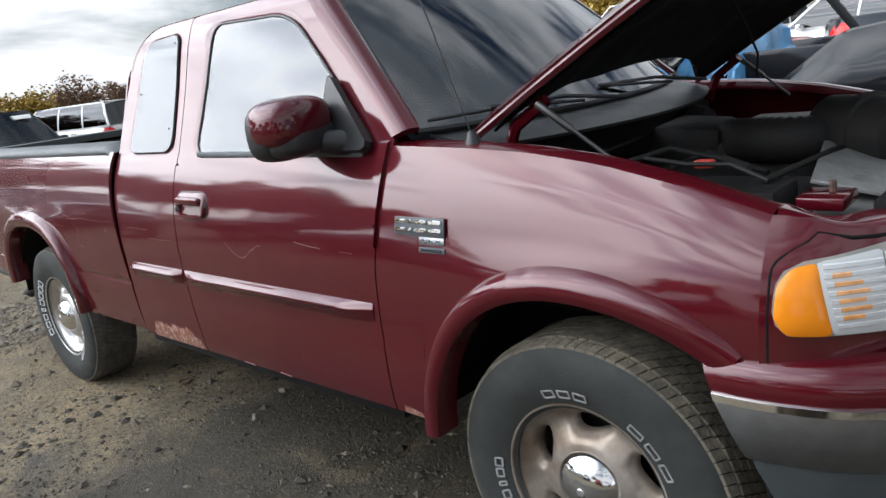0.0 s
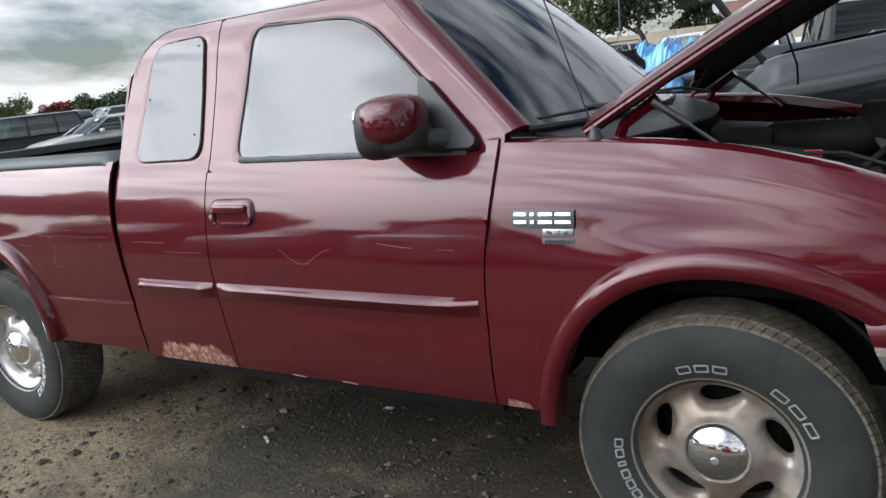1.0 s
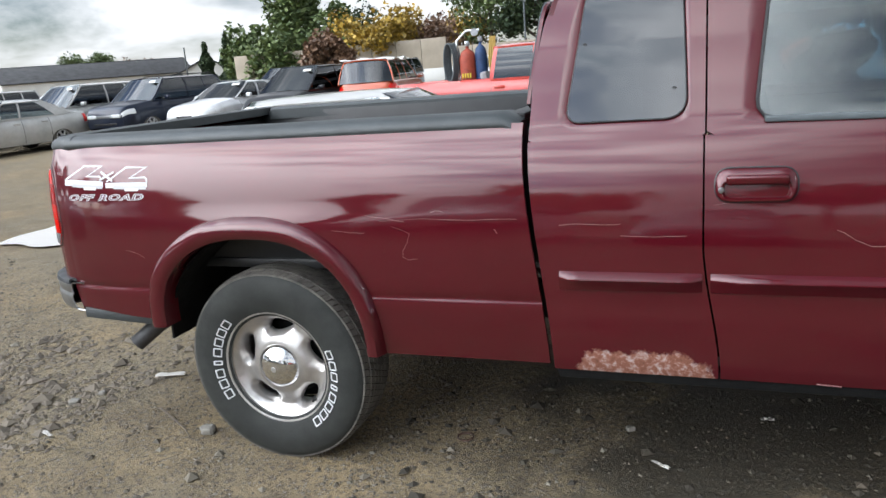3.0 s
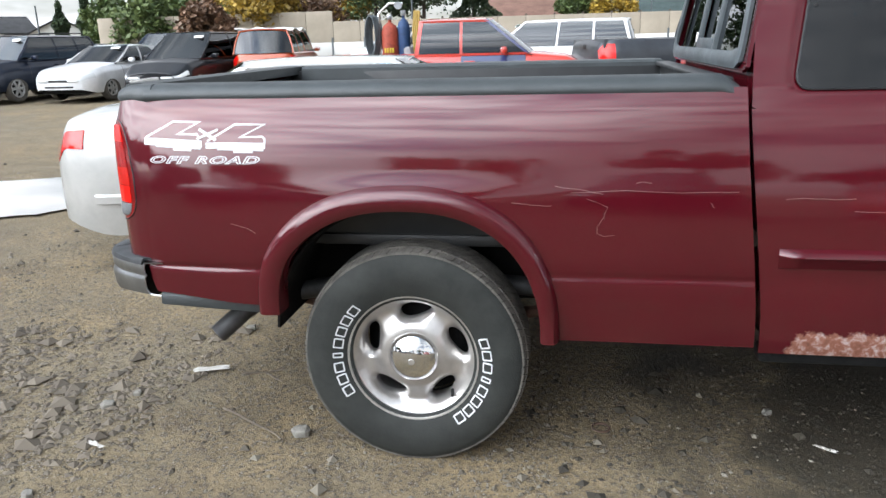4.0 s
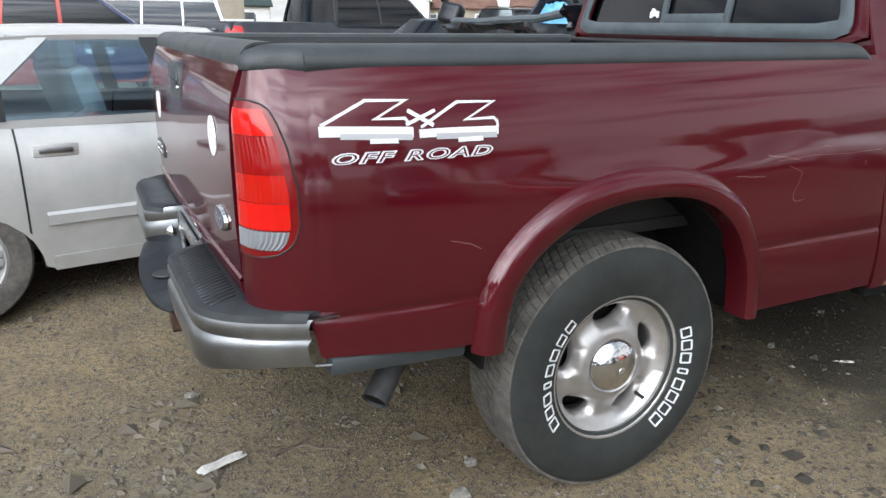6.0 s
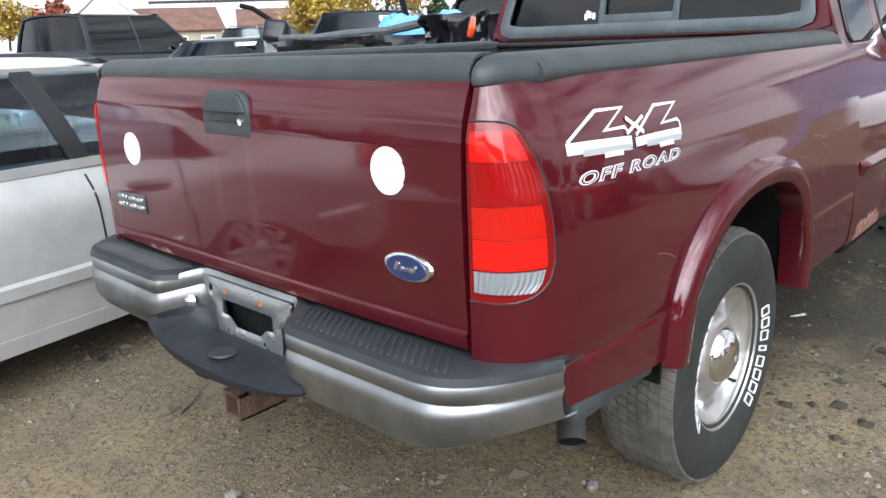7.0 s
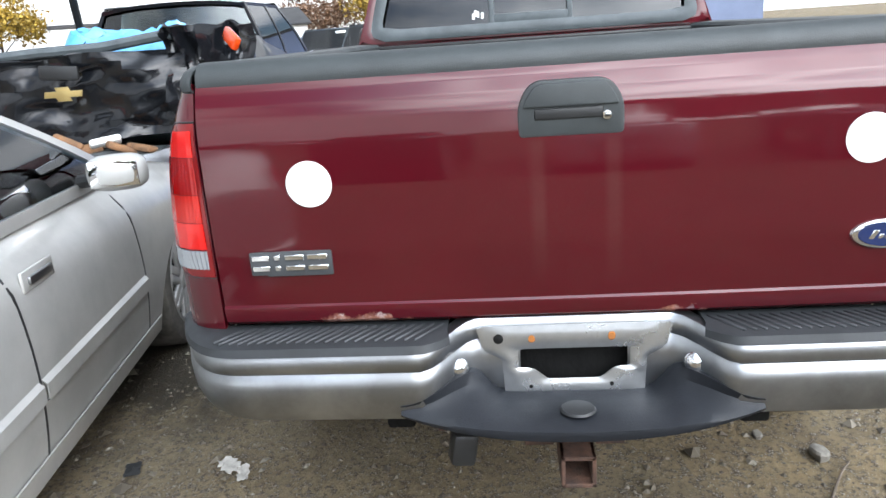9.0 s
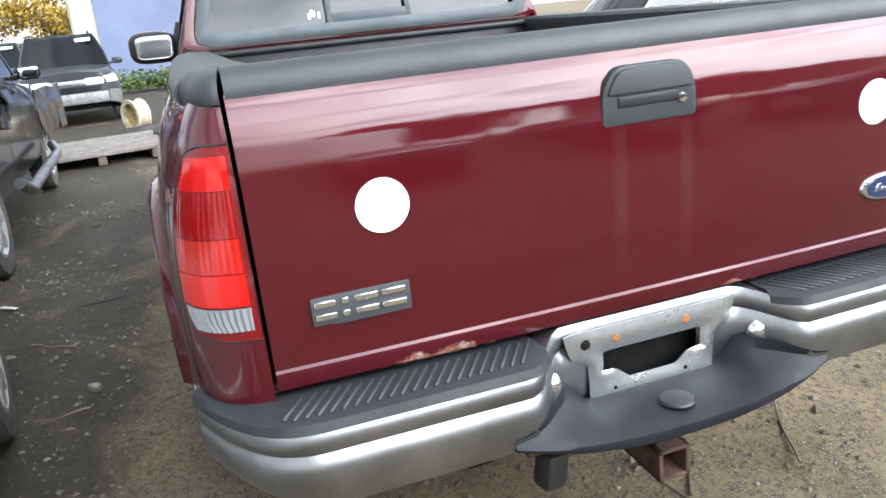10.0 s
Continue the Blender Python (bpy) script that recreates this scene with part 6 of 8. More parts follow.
for a in (0.3, math.pi - 0.3, -math.pi / 2):
    tube(bm, [(0.01, 0.05 * math.cos(a), 0.05 * math.sin(a)), (0, 0.185 * math.cos(a), 0.185 * math.sin(a))], 0.012, 6)
part("steering_wheel", bm, INNER, truck, m=pose(2.50, 0.38, 1.23, 0, -62 + 90, 0))
part("steering_column", tubed([(2.52, 0.38, 1.22), (2.80, 0.38, 1.08)], 0.03, 8), INNER, truck)
part("headliner", sheet([[(x, y, 1.815 + 0.05 * (1 - (y / 0.6) ** 2)) for y in np.linspace(-0.6, 0.6, 9)] for x in np.linspace(1.3, 2.4, 5)], 0.01, flip=True), SEAT, truck)
for s in (-1, 1):
    part("door_card", boxed((2.25, s * 0.86, 0.95), (1.1, 0.05, 0.62), 0.02), INNER, truck)
part("rear_view_mirror", boxed((2.44, 0.0, 1.74), (0.03, 0.22, 0.06), 0.012), INNER, truck)

# decals and scratches on the bed side
def on_bed(x, z, out=0.0015):
    return (x, -(bed_xy(x, z) + out), z)


def side_strip(pts, w, out=0.0015, surf=on_bed):
    """A thin band along points on the side, of width w."""
    bm = bmesh.new()
    V = [Vector((p[0], p[1])) for p in pts]
    rows = []
    for i, p in enumerate(V):
        d0 = (V[i] - V[i - 1]).normalized() if i else (V[1] - V[0]).normalized()
        d1 = (V[i + 1] - V[i]).normalized() if i < len(V) - 1 else d0
        n0, n1 = Vector((-d0.y, d0.x)), Vector((-d1.y, d1.x))
        n = n0 + n1
        n = n.normalized() * (w / 2 / max(0.35, n.normalized().dot(n0)))
        rows.append((p + n, p - n))
    v = [[bm.verts.new(surf(q.x, q.y, out)) for q in r] for r in rows]
    for a, b in zip(v, v[1:]):
        bm.faces.new((a[0], b[0], b[1], a[1]))
    bmesh.ops.recalc_face_normals(bm, faces=bm.faces)
    for f in bm.faces:
        if f.normal.y > 0:
            f.normal_flip()
    return bm


def dz(px, py):
    """Places on the decal sheet."""
    return (-0.936 + (px - 264) * 0.001833, 1.177 + (261 - py) * 0.00186 - (px - 264) * 0.000105)


decal = part("side_decal", side_strip([dz(*p) for p in ((267, 250), (327, 218), (381, 216), (337, 240), (378, 238), (384, 246))], 0.007), LETTER, truck, "white and silver four by four decal")
part("decal_stroke", side_strip([dz(*p) for p in ((264, 257), (300, 256), (388, 255))], 0.024), LETTER, decal)
part("decal_shadow", side_strip([dz(*p) for p in ((290, 262), (386, 261))], 0.014, 0.0022), SILVERFILM, decal)
part("decal_foot", side_strip([dz(*p) for p in ((328, 267), (366, 266))], 0.011, 0.002), LETTER, decal)
part("decal_stroke", side_strip([dz(*p) for p in ((399, 249), (455, 216), (511, 214), (466, 238), (509, 235), (514, 239), (514, 247))], 0.007), LETTER, decal)
part("decal_stroke", side_strip([dz(*p) for p in ((396, 257), (440, 254), (515, 251))], 0.020), LETTER, decal)
part("decal_shadow", side_strip([dz(*p) for p in ((420, 260), (512, 257))], 0.014, 0.0022), SILVERFILM, decal)
part("decal_foot", side_strip([dz(*p) for p in ((452, 264), (490, 262))], 0.011, 0.002), LETTER, decal)
part("decal_cross", side_strip([dz(*p) for p in ((382, 228), (417, 246))], 0.010, 0.003), LETTER, decal)
part("decal_cross", side_strip([dz(*p) for p in ((378, 246), (421, 227))], 0.008, 0.0034), LETTER, decal)
DX, DZ = dz(386, 284.5)
for nm, off_, out, mm in (("decal_lettering", 0.0019, 0.0018, LETTER), ("decal_inlay", -0.0004, 0.0030, MAROON)):
    tm = text_mesh("OFF ROAD", 0.033, 0.0, off_, 0.32, 1.18)
    if nm == "decal_lettering":
        sx = 0.418 / (max(v.co.x for v in tm.vertices) - min(v.co.x for v in tm.vertices))
    for v in tm.vertices:
        v.co = on_bed(DX + v.co.x * sx, DZ + v.co.y, out)
    tm.materials.append(mm)
    ob = new(nm, tm)
    ob.parent = decal


def on_cab(x, z, out=0.0012):
    return (x, -(cab_y(z) + out), z)


random.seed(5)
SCR = [(on_bed, ((0.36, 0.985), (0.43, 0.978), (0.49, 0.976))), (on_bed, ((0.50, 1.04), (0.57, 1.03), (0.62, 1.022), (0.65, 1.015))), (on_bed, ((0.55, 1.018), (0.72, 1.026), (0.9, 1.022), (1.06, 1.024))),
       (on_bed, ((0.60, 1.0), (0.64, 0.985), (0.665, 0.975), (0.655, 0.94), (0.635, 0.91), (0.635, 0.888), (0.655, 0.878), (0.69, 0.882))), (on_bed, ((0.98, 0.99), (0.99, 0.975))),
       (on_cab, ((1.20, 1.0), (1.26, 1.006), (1.34, 1.0), (1.40, 1.004))), (on_cab, ((1.40, 0.965), (1.50, 0.962), (1.60, 0.966))), (on_cab, ((2.02, 0.985), (2.07, 0.955), (2.11, 0.935), (2.15, 0.938), (2.19, 0.965), (2.23, 0.985), (2.26, 0.99))),
       (on_cab, ((2.46, 1.015), (2.54, 1.005), (2.60, 1.002))), (on_bed, ((-0.62, 0.90), (-0.56, 0.885), (-0.53, 0.868))), (on_cab, ((2.41, 0.60), (2.41, 0.585))), (on_cab, ((1.68, 1.062), (1.73, 1.068))),
       (on_cab, ((2.70, 1.0), (2.76, 0.997))), (on_bed, ((0.75, 1.05), (0.77, 1.055), (0.80, 1.05)))]
for surf, pts in SCR:
    V = [Vector(p) for p in pts]
    fine = [V[i].lerp(V[i + 1], t) + Vector((random.uniform(-1, 1), random.uniform(-1, 1))) * 0.0015 for i in range(len(V) - 1) for t in (0, 0.34, 0.67)] + [V[-1]]
    part("scratch", side_strip([tuple(v) for v in fine], random.uniform(0.0010, 0.0020), 0.0012, surf), SCRATCH, truck)
# bare metal curls along the sill
for x in (2.02, 2.26):
    part("paint_chip", boxed((x, -cab_y(0.49) - 0.001, 0.489), (0.07, 0.004, 0.004), 0.001, pose(0, 0, 0, 0, 3, 0), 1), SCRATCH, truck)

# ---- other vehicles: built by one function from their measures ----
def car_paint(name, col, metal=0.0, rough=0.3):
    dark = max(col) < 0.08
    return mat(name, col, rough, metal=metal, coat=0.45 if dark else 0.9, vary=0.22, scale=2.5, coat_rough=0.08, spec=0.15 if dark else 0.5)


SILVER = car_paint("silver_paint", (0.52, 0.52, 0.50), 0.35, 0.4)
WHITEP = car_paint("white_paint", (0.76, 0.77, 0.78))
BLACKP = car_paint("black_paint", (0.010, 0.011, 0.014))
NAVY = car_paint("dark_blue_paint", (0.012, 0.018, 0.035), 0.2)
GREYP = car_paint("dark_grey_paint", (0.055, 0.06, 0.068), 0.4, 0.35)
REDP = car_paint("red_paint", (0.52, 0.035, 0.02))
ORANGEP = car_paint("burnt_orange_paint", (0.42, 0.062, 0.012), 0.2)
BLUEDOOR = car_paint("blue_paint", (0.015, 0.025, 0.10))
SLATE = car_paint("slate_paint", (0.12, 0.14, 0.17), 0.4, 0.35)
BEIGE = car_paint("champagne_paint", (0.36, 0.34, 0.30), 0.3, 0.4)
HUBCAP = mat("silver_hubcap", (0.48, 0.48, 0.47), 0.4, metal=0.4, vary=0.25, scale=9)
LAMP = mat("headlamp_clear", (0.62, 0.64, 0.64), 0.12, coat=1.0)
PALE_SEAT = mat("pale_grey_cloth", (0.50, 0.51, 0.50), 0.9, vary=0.2, scale=20)
PAPER = mat("white_paper", (0.78, 0.78, 0.76), 0.8)


def small_wheel(host, m, R, W, hub=HUBCAP, spokes=7, fine=False):
    w = part("wheel", lathe([(0.0, -W * 0.1), (R * 0.62, -W * 0.1), (R * 0.64, W * 0.3)], 24), DARK, host, m=m)
    rr = R * 0.64
    h = W / 2
    part("tyre", lathe([(rr, -h * 0.7), (rr + 0.01, -h * 0.92), (R * 0.82, -h), (R * 0.95, -h * 0.93), (R * 0.99, -h * 0.72), (R, 0), (R * 0.99, h * 0.72), (R * 0.9, h), (rr, h * 0.8)], 48 if fine else 28), TYRE_DUSTY, w)
    bm = lathe([(rr * 1.03, -h * 0.86), (rr * 0.96, -h * 0.93), (rr * 0.90, -h * 0.80), (rr * 0.84, -h * 0.5)], 40 if fine else 24)
    part("rim", bm, hub, w)
    for k in range(spokes):
        a = 2 * math.pi * k / spokes
        for side in ((-1, 1) if fine else (0,)):
            da = 0.0
            bm = bmesh.new()
            ww = rr * (0.098 if fine else 0.16)
            box(bm, (rr * 0.58, -h * 0.82, 0), (rr * 0.68, 0.02, ww * 2), ww * 0.45)
            bmesh.ops.transform(bm, matrix=Matrix.Rotation(-a - da * 1.2, 4, "Y") @ Matrix.Translation((0, 0, side * ww * 1.12)), verts=bm.verts)
            part("spoke", bm, hub, w)
    part("hub_cap", lathe([(0, -h * 0.95), (rr * 0.2, -h * 0.93), (rr * 0.28, -h * 0.8), (rr * 0.28, -h * 0.5)], 20), hub, w)
    return w


def car(name, m, label, paint, L0, WB, L1, W, R, deck, roof, pillars, category="car", sill=0.22, belt=None, bed=None, hub=HUBCAP, spokes=6, fine=False, bump_paint=None, moulding=False,
        glass_mat=None, sticker=True, rack=False, solid_rear=False, door_xs=(), door_paints=None, tail_h=0.16, front_damage=False, grille=None, group="parked cars in the yard", seat_mat=None):
    """x forward from the rear axle. deck: (x, z) of the shoulder line; roof: (rear base x, rear roof x, front roof x, front base x, belt z, roof z); pillars: (base x, roof x) in between."""
    t0 = thing(name, m, label, category, group)
    xr, xf = -L0, WB + L1
    dx = [a for a, _ in deck]
    dzz = [b for _, b in deck]
    k = np.hanning(9)
    k /= k.sum()
    fx = np.linspace(xr, xf, 240)
    ztab = np.convolve(np.pad(np.interp(fx, dx, dzz), 4, mode="edge"), k, "valid")

    def top(x):
        return float(np.interp(x, fx, ztab))

    def hw(x):
        e = 0.45
        a = max(0, (xr + e - x) / e)
        b = max(0, (x - (xf - e * 1.15)) / (e * 1.15))
        return W * (1 - 0.20 * a ** 2.6 - 0.26 * b ** 2.4)

    rise = 0.10

    def low(x):
        z = sill + rise * max(0, (xr + 0.35 - x) / 0.35) + rise * max(0, (x - xf + 0.35) / 0.35)
        for x0 in (0.0, WB):
            z = max(z, arch(x, x0, R * 1.13, R * 0.72, R * 1.30 - R * 0.30, z)) if abs(x - x0) < R * 1.13 else z
        return z

    def S(x, v, off=0.0):
        """A point of the right side: v from 0 at the sill to 1 at the shoulder."""
        lo, hi = low(x), top(x)
        base = sill
        z = lo + (hi - lo) * v
        q = (z - base) / max(0.2, hi - base)
        y = hw(x) * (0.955 + 0.045 * math.sin(math.pi * min(1, max(0, q)) ** 0.9) - 0.085 * smoothstep(0.72, 1.0, q) ** 1.6) + off
        return (x, -y, z)

    xs = sorted(set([round(v, 3) for v in np.r_[np.linspace(xr, xf, 46), xr + 0.04, xr + 0.12, xf - 0.05, xf - 0.12, [x0 + R * 1.13 * math.cos(a) for x0 in (0.0, WB) for a in np.linspace(0, math.pi, 15)]]]))
    xs = [x for x in xs if xr <= x <= xf]
    bm = bmesh.new()
    NV = 12
    ga, gb = roof[0] + 0.10, roof[3] - 0.10
    cols = []
    for x in xs:
        side = [S(x, j / (NV - 1)) for j in range(NV)]
        yt = -side[-1][1]
        zt = side[-1][2]
        cr = 0.05 if x > roof[3] - 0.05 or x < roof[0] + 0.05 else 0.0
        if bed and bed[0] < x < bed[1]:
            cr = 0.0
        tops = [(x, -yt * f, zt + 0.012 + cr * (1 - f * f)) for f in (0.93, 0.80, 0.6, 0.35, 0.0)]
        half = side + tops
        full = half + [(p[0], -p[1], p[2]) for p in half[-2::-1]]
        cols.append([bm.verts.new(p) for p in full])
    n = len(cols[0])
    for i in range(len(cols) - 1):
        xm = (xs[i] + xs[i + 1]) / 2
        inside = ga < xm < gb or (bed and bed[0] < xm < bed[1])
        for j in range(n - 1):
            if inside and NV <= j < n - 1 - NV:
                continue
            bm.faces.new((cols[i][j], cols[i + 1][j], cols[i + 1][j + 1], cols[i][j + 1]))
    bm.faces.new(cols[0])
    bm.faces.new(cols[-1][::-1])
    body = part("body", bm, paint, t0, angle=50)

    def patch(nm, xa, xb, va, vb, off, mm, host=t0, nx=8, nv=5, th=0.006, both=True):
        for s in ((-1, 1) if both else (-1,)):
            P = [[S(x, v, off) for v in np.linspace(va, vb, nv)] for x in np.linspace(xa, xb, nx)]
            if s > 0:
                P = [[(x, -y, z) for x, y, z in r] for r in P]
            part(nm, sheet(P, th, flip=s > 0), mm, host)

    # lamps wrap round the corners
    patch("headlight", xf - 0.34, xf - 0.004, 0.66, 0.88, 0.006, LAMP)
    for s in (-1, 1):
        part("headlight_face", pillow((xf - 0.01, s * W * 0.50, low(xf) + (top(xf) - low(xf)) * 0.74), (0.10, W * 0.38, (top(xf) - low(xf)) * 0.26), 0.45), LAMP, t0)
    patch("tail_light", xr + 0.004, xr + 0.26, 0.84 - tail_h * 1.6, 0.92, 0.006, RED_LENS)
    if not front_damage:
        part("grille", boxed((xf + 0.004, 0, low(xf) + (top(xf) - low(xf)) * 0.72), (0.02, W * 0.82, (top(xf) - low(xf)) * 0.20), 0.006), grille or TRIM, t0)
    else:
        part("grille", boxed((xf + 0.004, 0, low(xf) + (top(xf) - low(xf)) * 0.55), (0.05, W * 1.2, (top(xf) - low(xf)) * 0.5), 0.02, pose(0, 0, 0, 6, 0, 7)), ALU_DULL, t0)
    part("lower_grille", boxed((xf + 0.003, 0, low(xf) + (top(xf) - low(xf)) * 0.22), (0.02, W * 0.95, (top(xf) - low(xf)) * 0.14), 0.006), TRIM, t0)
    part("number_plate", boxed((xr - 0.004, 0, low(xr) + (top(xr) - low(xr)) * 0.55), (0.012, 0.30, 0.15), 0.003), GREYTRIM, t0)
    if bump_paint:
        patch("bumper", xf - 0.5, xf - 0.006, 0.02, 0.42, 0.010, bump_paint, nx=14)
        patch("bumper", xr + 0.006, xr + 0.5, 0.02, 0.42, 0.010, bump_paint, nx=14)
        part("bumper_bar", boxed((xf + 0.004, 0, low(xf) + 0.11), (0.03, W * 1.46, 0.2), 0.01), bump_paint, t0)
        part("bumper_bar", boxed((xr - 0.004, 0, low(xr) + 0.11), (0.03, W * 1.5, 0.2), 0.01), bump_paint, t0)
    for x in door_xs:
        patch("door_gap", x - 0.005, x + 0.005, 0.06, 0.99, 0.0015, TRIM, nx=2, nv=14, th=0.003)
    for i, (xa, xb) in enumerate(zip(door_xs[:-1], door_xs[1:])):
        s_list = (-1, 1)
        for s in s_list:
            px, py, pz = S(xa + 0.16, 0.80)
            h = part("door_handle", boxed((px, -s * (-1) * 0 + s * (abs(py) + 0.006), pz), (0.20, 0.012, 0.062), 0.005), paint, t0)
            part("handle_pull", boxed((px, s * (abs(py) + 0.016), pz), (0.15, 0.014, 0.026), 0.006), paint if not fine else CHROME, h)
        if door_paints and door_paints[i]:
            patch("door_skin", xa + 0.006, xb - 0.006, 0.05, 0.995, 0.004, door_paints[i], nx=10, nv=12, th=0.004)
    if moulding:
        for xa, xb in zip((xr + 0.3,) + tuple(door_xs), tuple(door_xs) + (xf - 0.4,)):
            for x0 in (0.0, WB):
                if xa < x0 + R * 1.2 < xb:
                    xa = x0 + R * 1.2
                if xa < x0 - R * 1.2 < xb:
                    xb = x0 - R * 1.2
            if xb - xa > 0.1:
                P0 = [[(x, -(hw(x) * 1.0 + o), z) for z, o in ((0.455, 0.0), (0.46, 0.012), (0.51, 0.014), (0.525, 0.0))] for x in np.linspace(xa + 0.01, xb - 0.01, 8)]
                for s in (-1, 1):
                    part("side_moulding", sheet([[(x, y if s < 0 else -y, z) for x, y, z in r] for r in P0], 0.004, flip=s > 0), paint, t0)
        patch("sill_strip", R * 1.25, WB - R * 1.25, 0.0, 0.10, 0.012, paint, nx=10)
    # greenhouse
    rb, rt, ft, fb, bz, rz = roof
    yb, yt = W * 0.90, W * 0.70

    def G(x_b, x_t, t, s=-1, inn=0.0):
        bow = 0.05 * math.sin(math.pi * t)
        return Vector((x_b + (x_t - x_b) * t, s * (yb + (yt - yb) * t + bow * 0.6 - inn), bz + (rz - 0.045 - bz) * t))

    ts = np.linspace(0, 1, 7)
    all_p = [(rb, rt)] + list(pillars) + [(fb, ft)]
    gm = glass_mat or GLASS
    for s in (-1, 1):
        for i, (pb, pt) in enumerate(all_p):
            w = 0.075 if i in (0, len(all_p) - 1) else 0.09 if fine else 0.05
            wb = w * (2.2 if i == 0 and (rt - rb) > 0.25 else 1.0)
            P = [[G(pb - wb / 2 + (wb * u), pt - w / 2 + w * u, t, s) for u in (0, 0.5, 1)] for t in ts]
            dark = i not in (0, 1 if solid_rear else 0, len(all_p) - 1) and fine
            part("pillar", sheet(P, 0.03, flip=s < 0), TRIM if dark else paint, t0)
        for i in range(len(all_p) - 1):
            (b0, a0), (b1, a1) = all_p[i], all_p[i + 1]
            P = [[G(b0 + (b1 - b0) * u, a0 + (a1 - a0) * u, t, s, 0.008) for u in np.linspace(0.0, 1.0, 6)] for t in ts]
            part("rear_pillar_panel" if solid_rear and i == 0 else "side_window", sheet(P, 0.004, flip=s < 0), paint if solid_rear and i == 0 else gm, t0)
        P = [[G(rb + (fb - rb) * u, 0, 0, s) + Vector((0, 0, dzv)) for dzv in (-0.03, 0.012)] for u in np.linspace(0, 1, 8)]
        part("window_ledge", sheet(P, 0.02, flip=s > 0), paint, t0)
    # roof
    P = []
    for x in np.linspace(0, 1, 14):
        row = []
        for u in np.linspace(-1, 1, 13):
            xx = rt - 0.05 + (ft + 0.05 - rt + 0.05) * x + 0.06 * (2 * x - 1) * (1 - u * u)
            row.append((xx, u * (yt + 0.012), rz - 0.045 + 0.05 * (1 - abs(u) ** 2.5) - 0.018 * abs(2 * x - 1) ** 3))
        P.append(row)
    part("roof", sheet(P, 0.03), paint, t0)
    # front and rear glass
    for nm, xb_, xt_, bow in (("windscreen", fb, ft, 0.14), ("rear_window", rb, rt, -0.20 if fine else -0.10)):
        P = [[(xb_ + (xt_ - xb_) * t + bow * (1 - u * u) * (1 - 0.4 * t), u * (yb + (yt - yb) * t - 0.01), bz + (rz - 0.02 - bz) * t) for u in np.linspace(-1, 1, 11)] for t in ts]
        part(nm, sheet(P, 0.005, flip=bow < 0), GLASS if nm == "windscreen" or fine else gm, t0)
    P = [[(fb + 0.14 * (1 - u * u) + d, u * yb, bz - 0.01 - d * 0.2) for d in (-0.05, 0.02, 0.09)] for u in np.linspace(-1, 1, 9)]
    part("cowl", sheet(P, 0.01, flip=True), TRIM, t0)
    # cabin
    part("cabin_floor", boxed(((rb + fb) / 2, 0, sill + 0.12), (fb - rb, W * 1.7, 0.06), 0.01), INNER, t0)
    part("dashboard", boxed((fb - 0.22, 0, bz - 0.10), (0.45, W * 1.66, 0.20), 0.05), seat_mat or INNER, t0)
    for y in (-W * 0.42, W * 0.42):
        xs_ = ft - 0.35
        st = part("front_seat", boxed((xs_, y, bz - 0.40), (0.5, 0.5, 0.18), 0.05), seat_mat or SEAT, t0)
        part("seat_back", boxed((xs_ - 0.30, y, bz - 0.05), (0.13, 0.48, 0.60), 0.05, pose(0, 0, 0, 0, -14, 0)), seat_mat or SEAT, st)
        part("head_rest", boxed((xs_ - 0.40, y, bz + 0.30), (0.09, 0.24, 0.15), 0.03), seat_mat or SEAT, st)
    if ft - rt > 1.1:
        part("rear_seat", boxed((xs_ - 1.05, 0, bz - 0.12), (0.14, W * 1.5, 0.56), 0.05, pose(0, 0, 0, 0, -16, 0)), seat_mat or SEAT, t0)
    bm = bmesh.new()
    tube(bm, [(fb - 0.55 + 0.07 * math.sin(a), W * 0.42 + 0.18 * math.cos(a), bz + 0.0 + 0.16 * math.sin(a)) for a in np.linspace(0, 2 * math.pi, 25)], 0.015, 6, caps=False)
    part("steering_wheel", bm, INNER, t0)
    for s in (-1, 1):
        mr = part("wing_mirror", pillow((fb - 0.42, s * (W + 0.075), bz + 0.055), (0.12, 0.21, 0.13), 0.6, pose(0, 0, 0, 0, 0, s * -10), 16, 10), paint, t0)
        part("mirror_glass", boxed((fb - 0.472, s * (W + 0.078), bz + 0.057), (0.008, 0.165, 0.095), 0.003, pose(0, 0, 0, 0, 0, s * -10)), CHROME_BRIGHT, mr)
        part("mirror_arm", tubed([(fb - 0.36, s * (W * 0.90), bz + 0.02), (fb - 0.40, s * (W + 0.0), bz + 0.03)], 0.025, 8), TRIM, mr)
        for x0 in (0.0, WB):
            small_wheel(t0, pose(x0, s * (W - 0.105), R, 0, 0, 0 if s < 0 else 180), R, 0.20, hub, spokes, fine)
            P = [[(x0 + R * 1.15 * math.cos(a), s * y, R * 0.72 + R * 1.02 * math.sin(a)) for y in (W * 0.55, W * 0.95)] for a in np.linspace(0, math.pi, 14)]
            part("wheel_well", sheet(P, 0.01, flip=s > 0), DARK, t0)
    part("underbody", boxed(((xr + xf) / 2, 0, sill + 0.06), (xf - xr - 0.3, W * 1.5, 0.14), 0.02), DARK, t0)
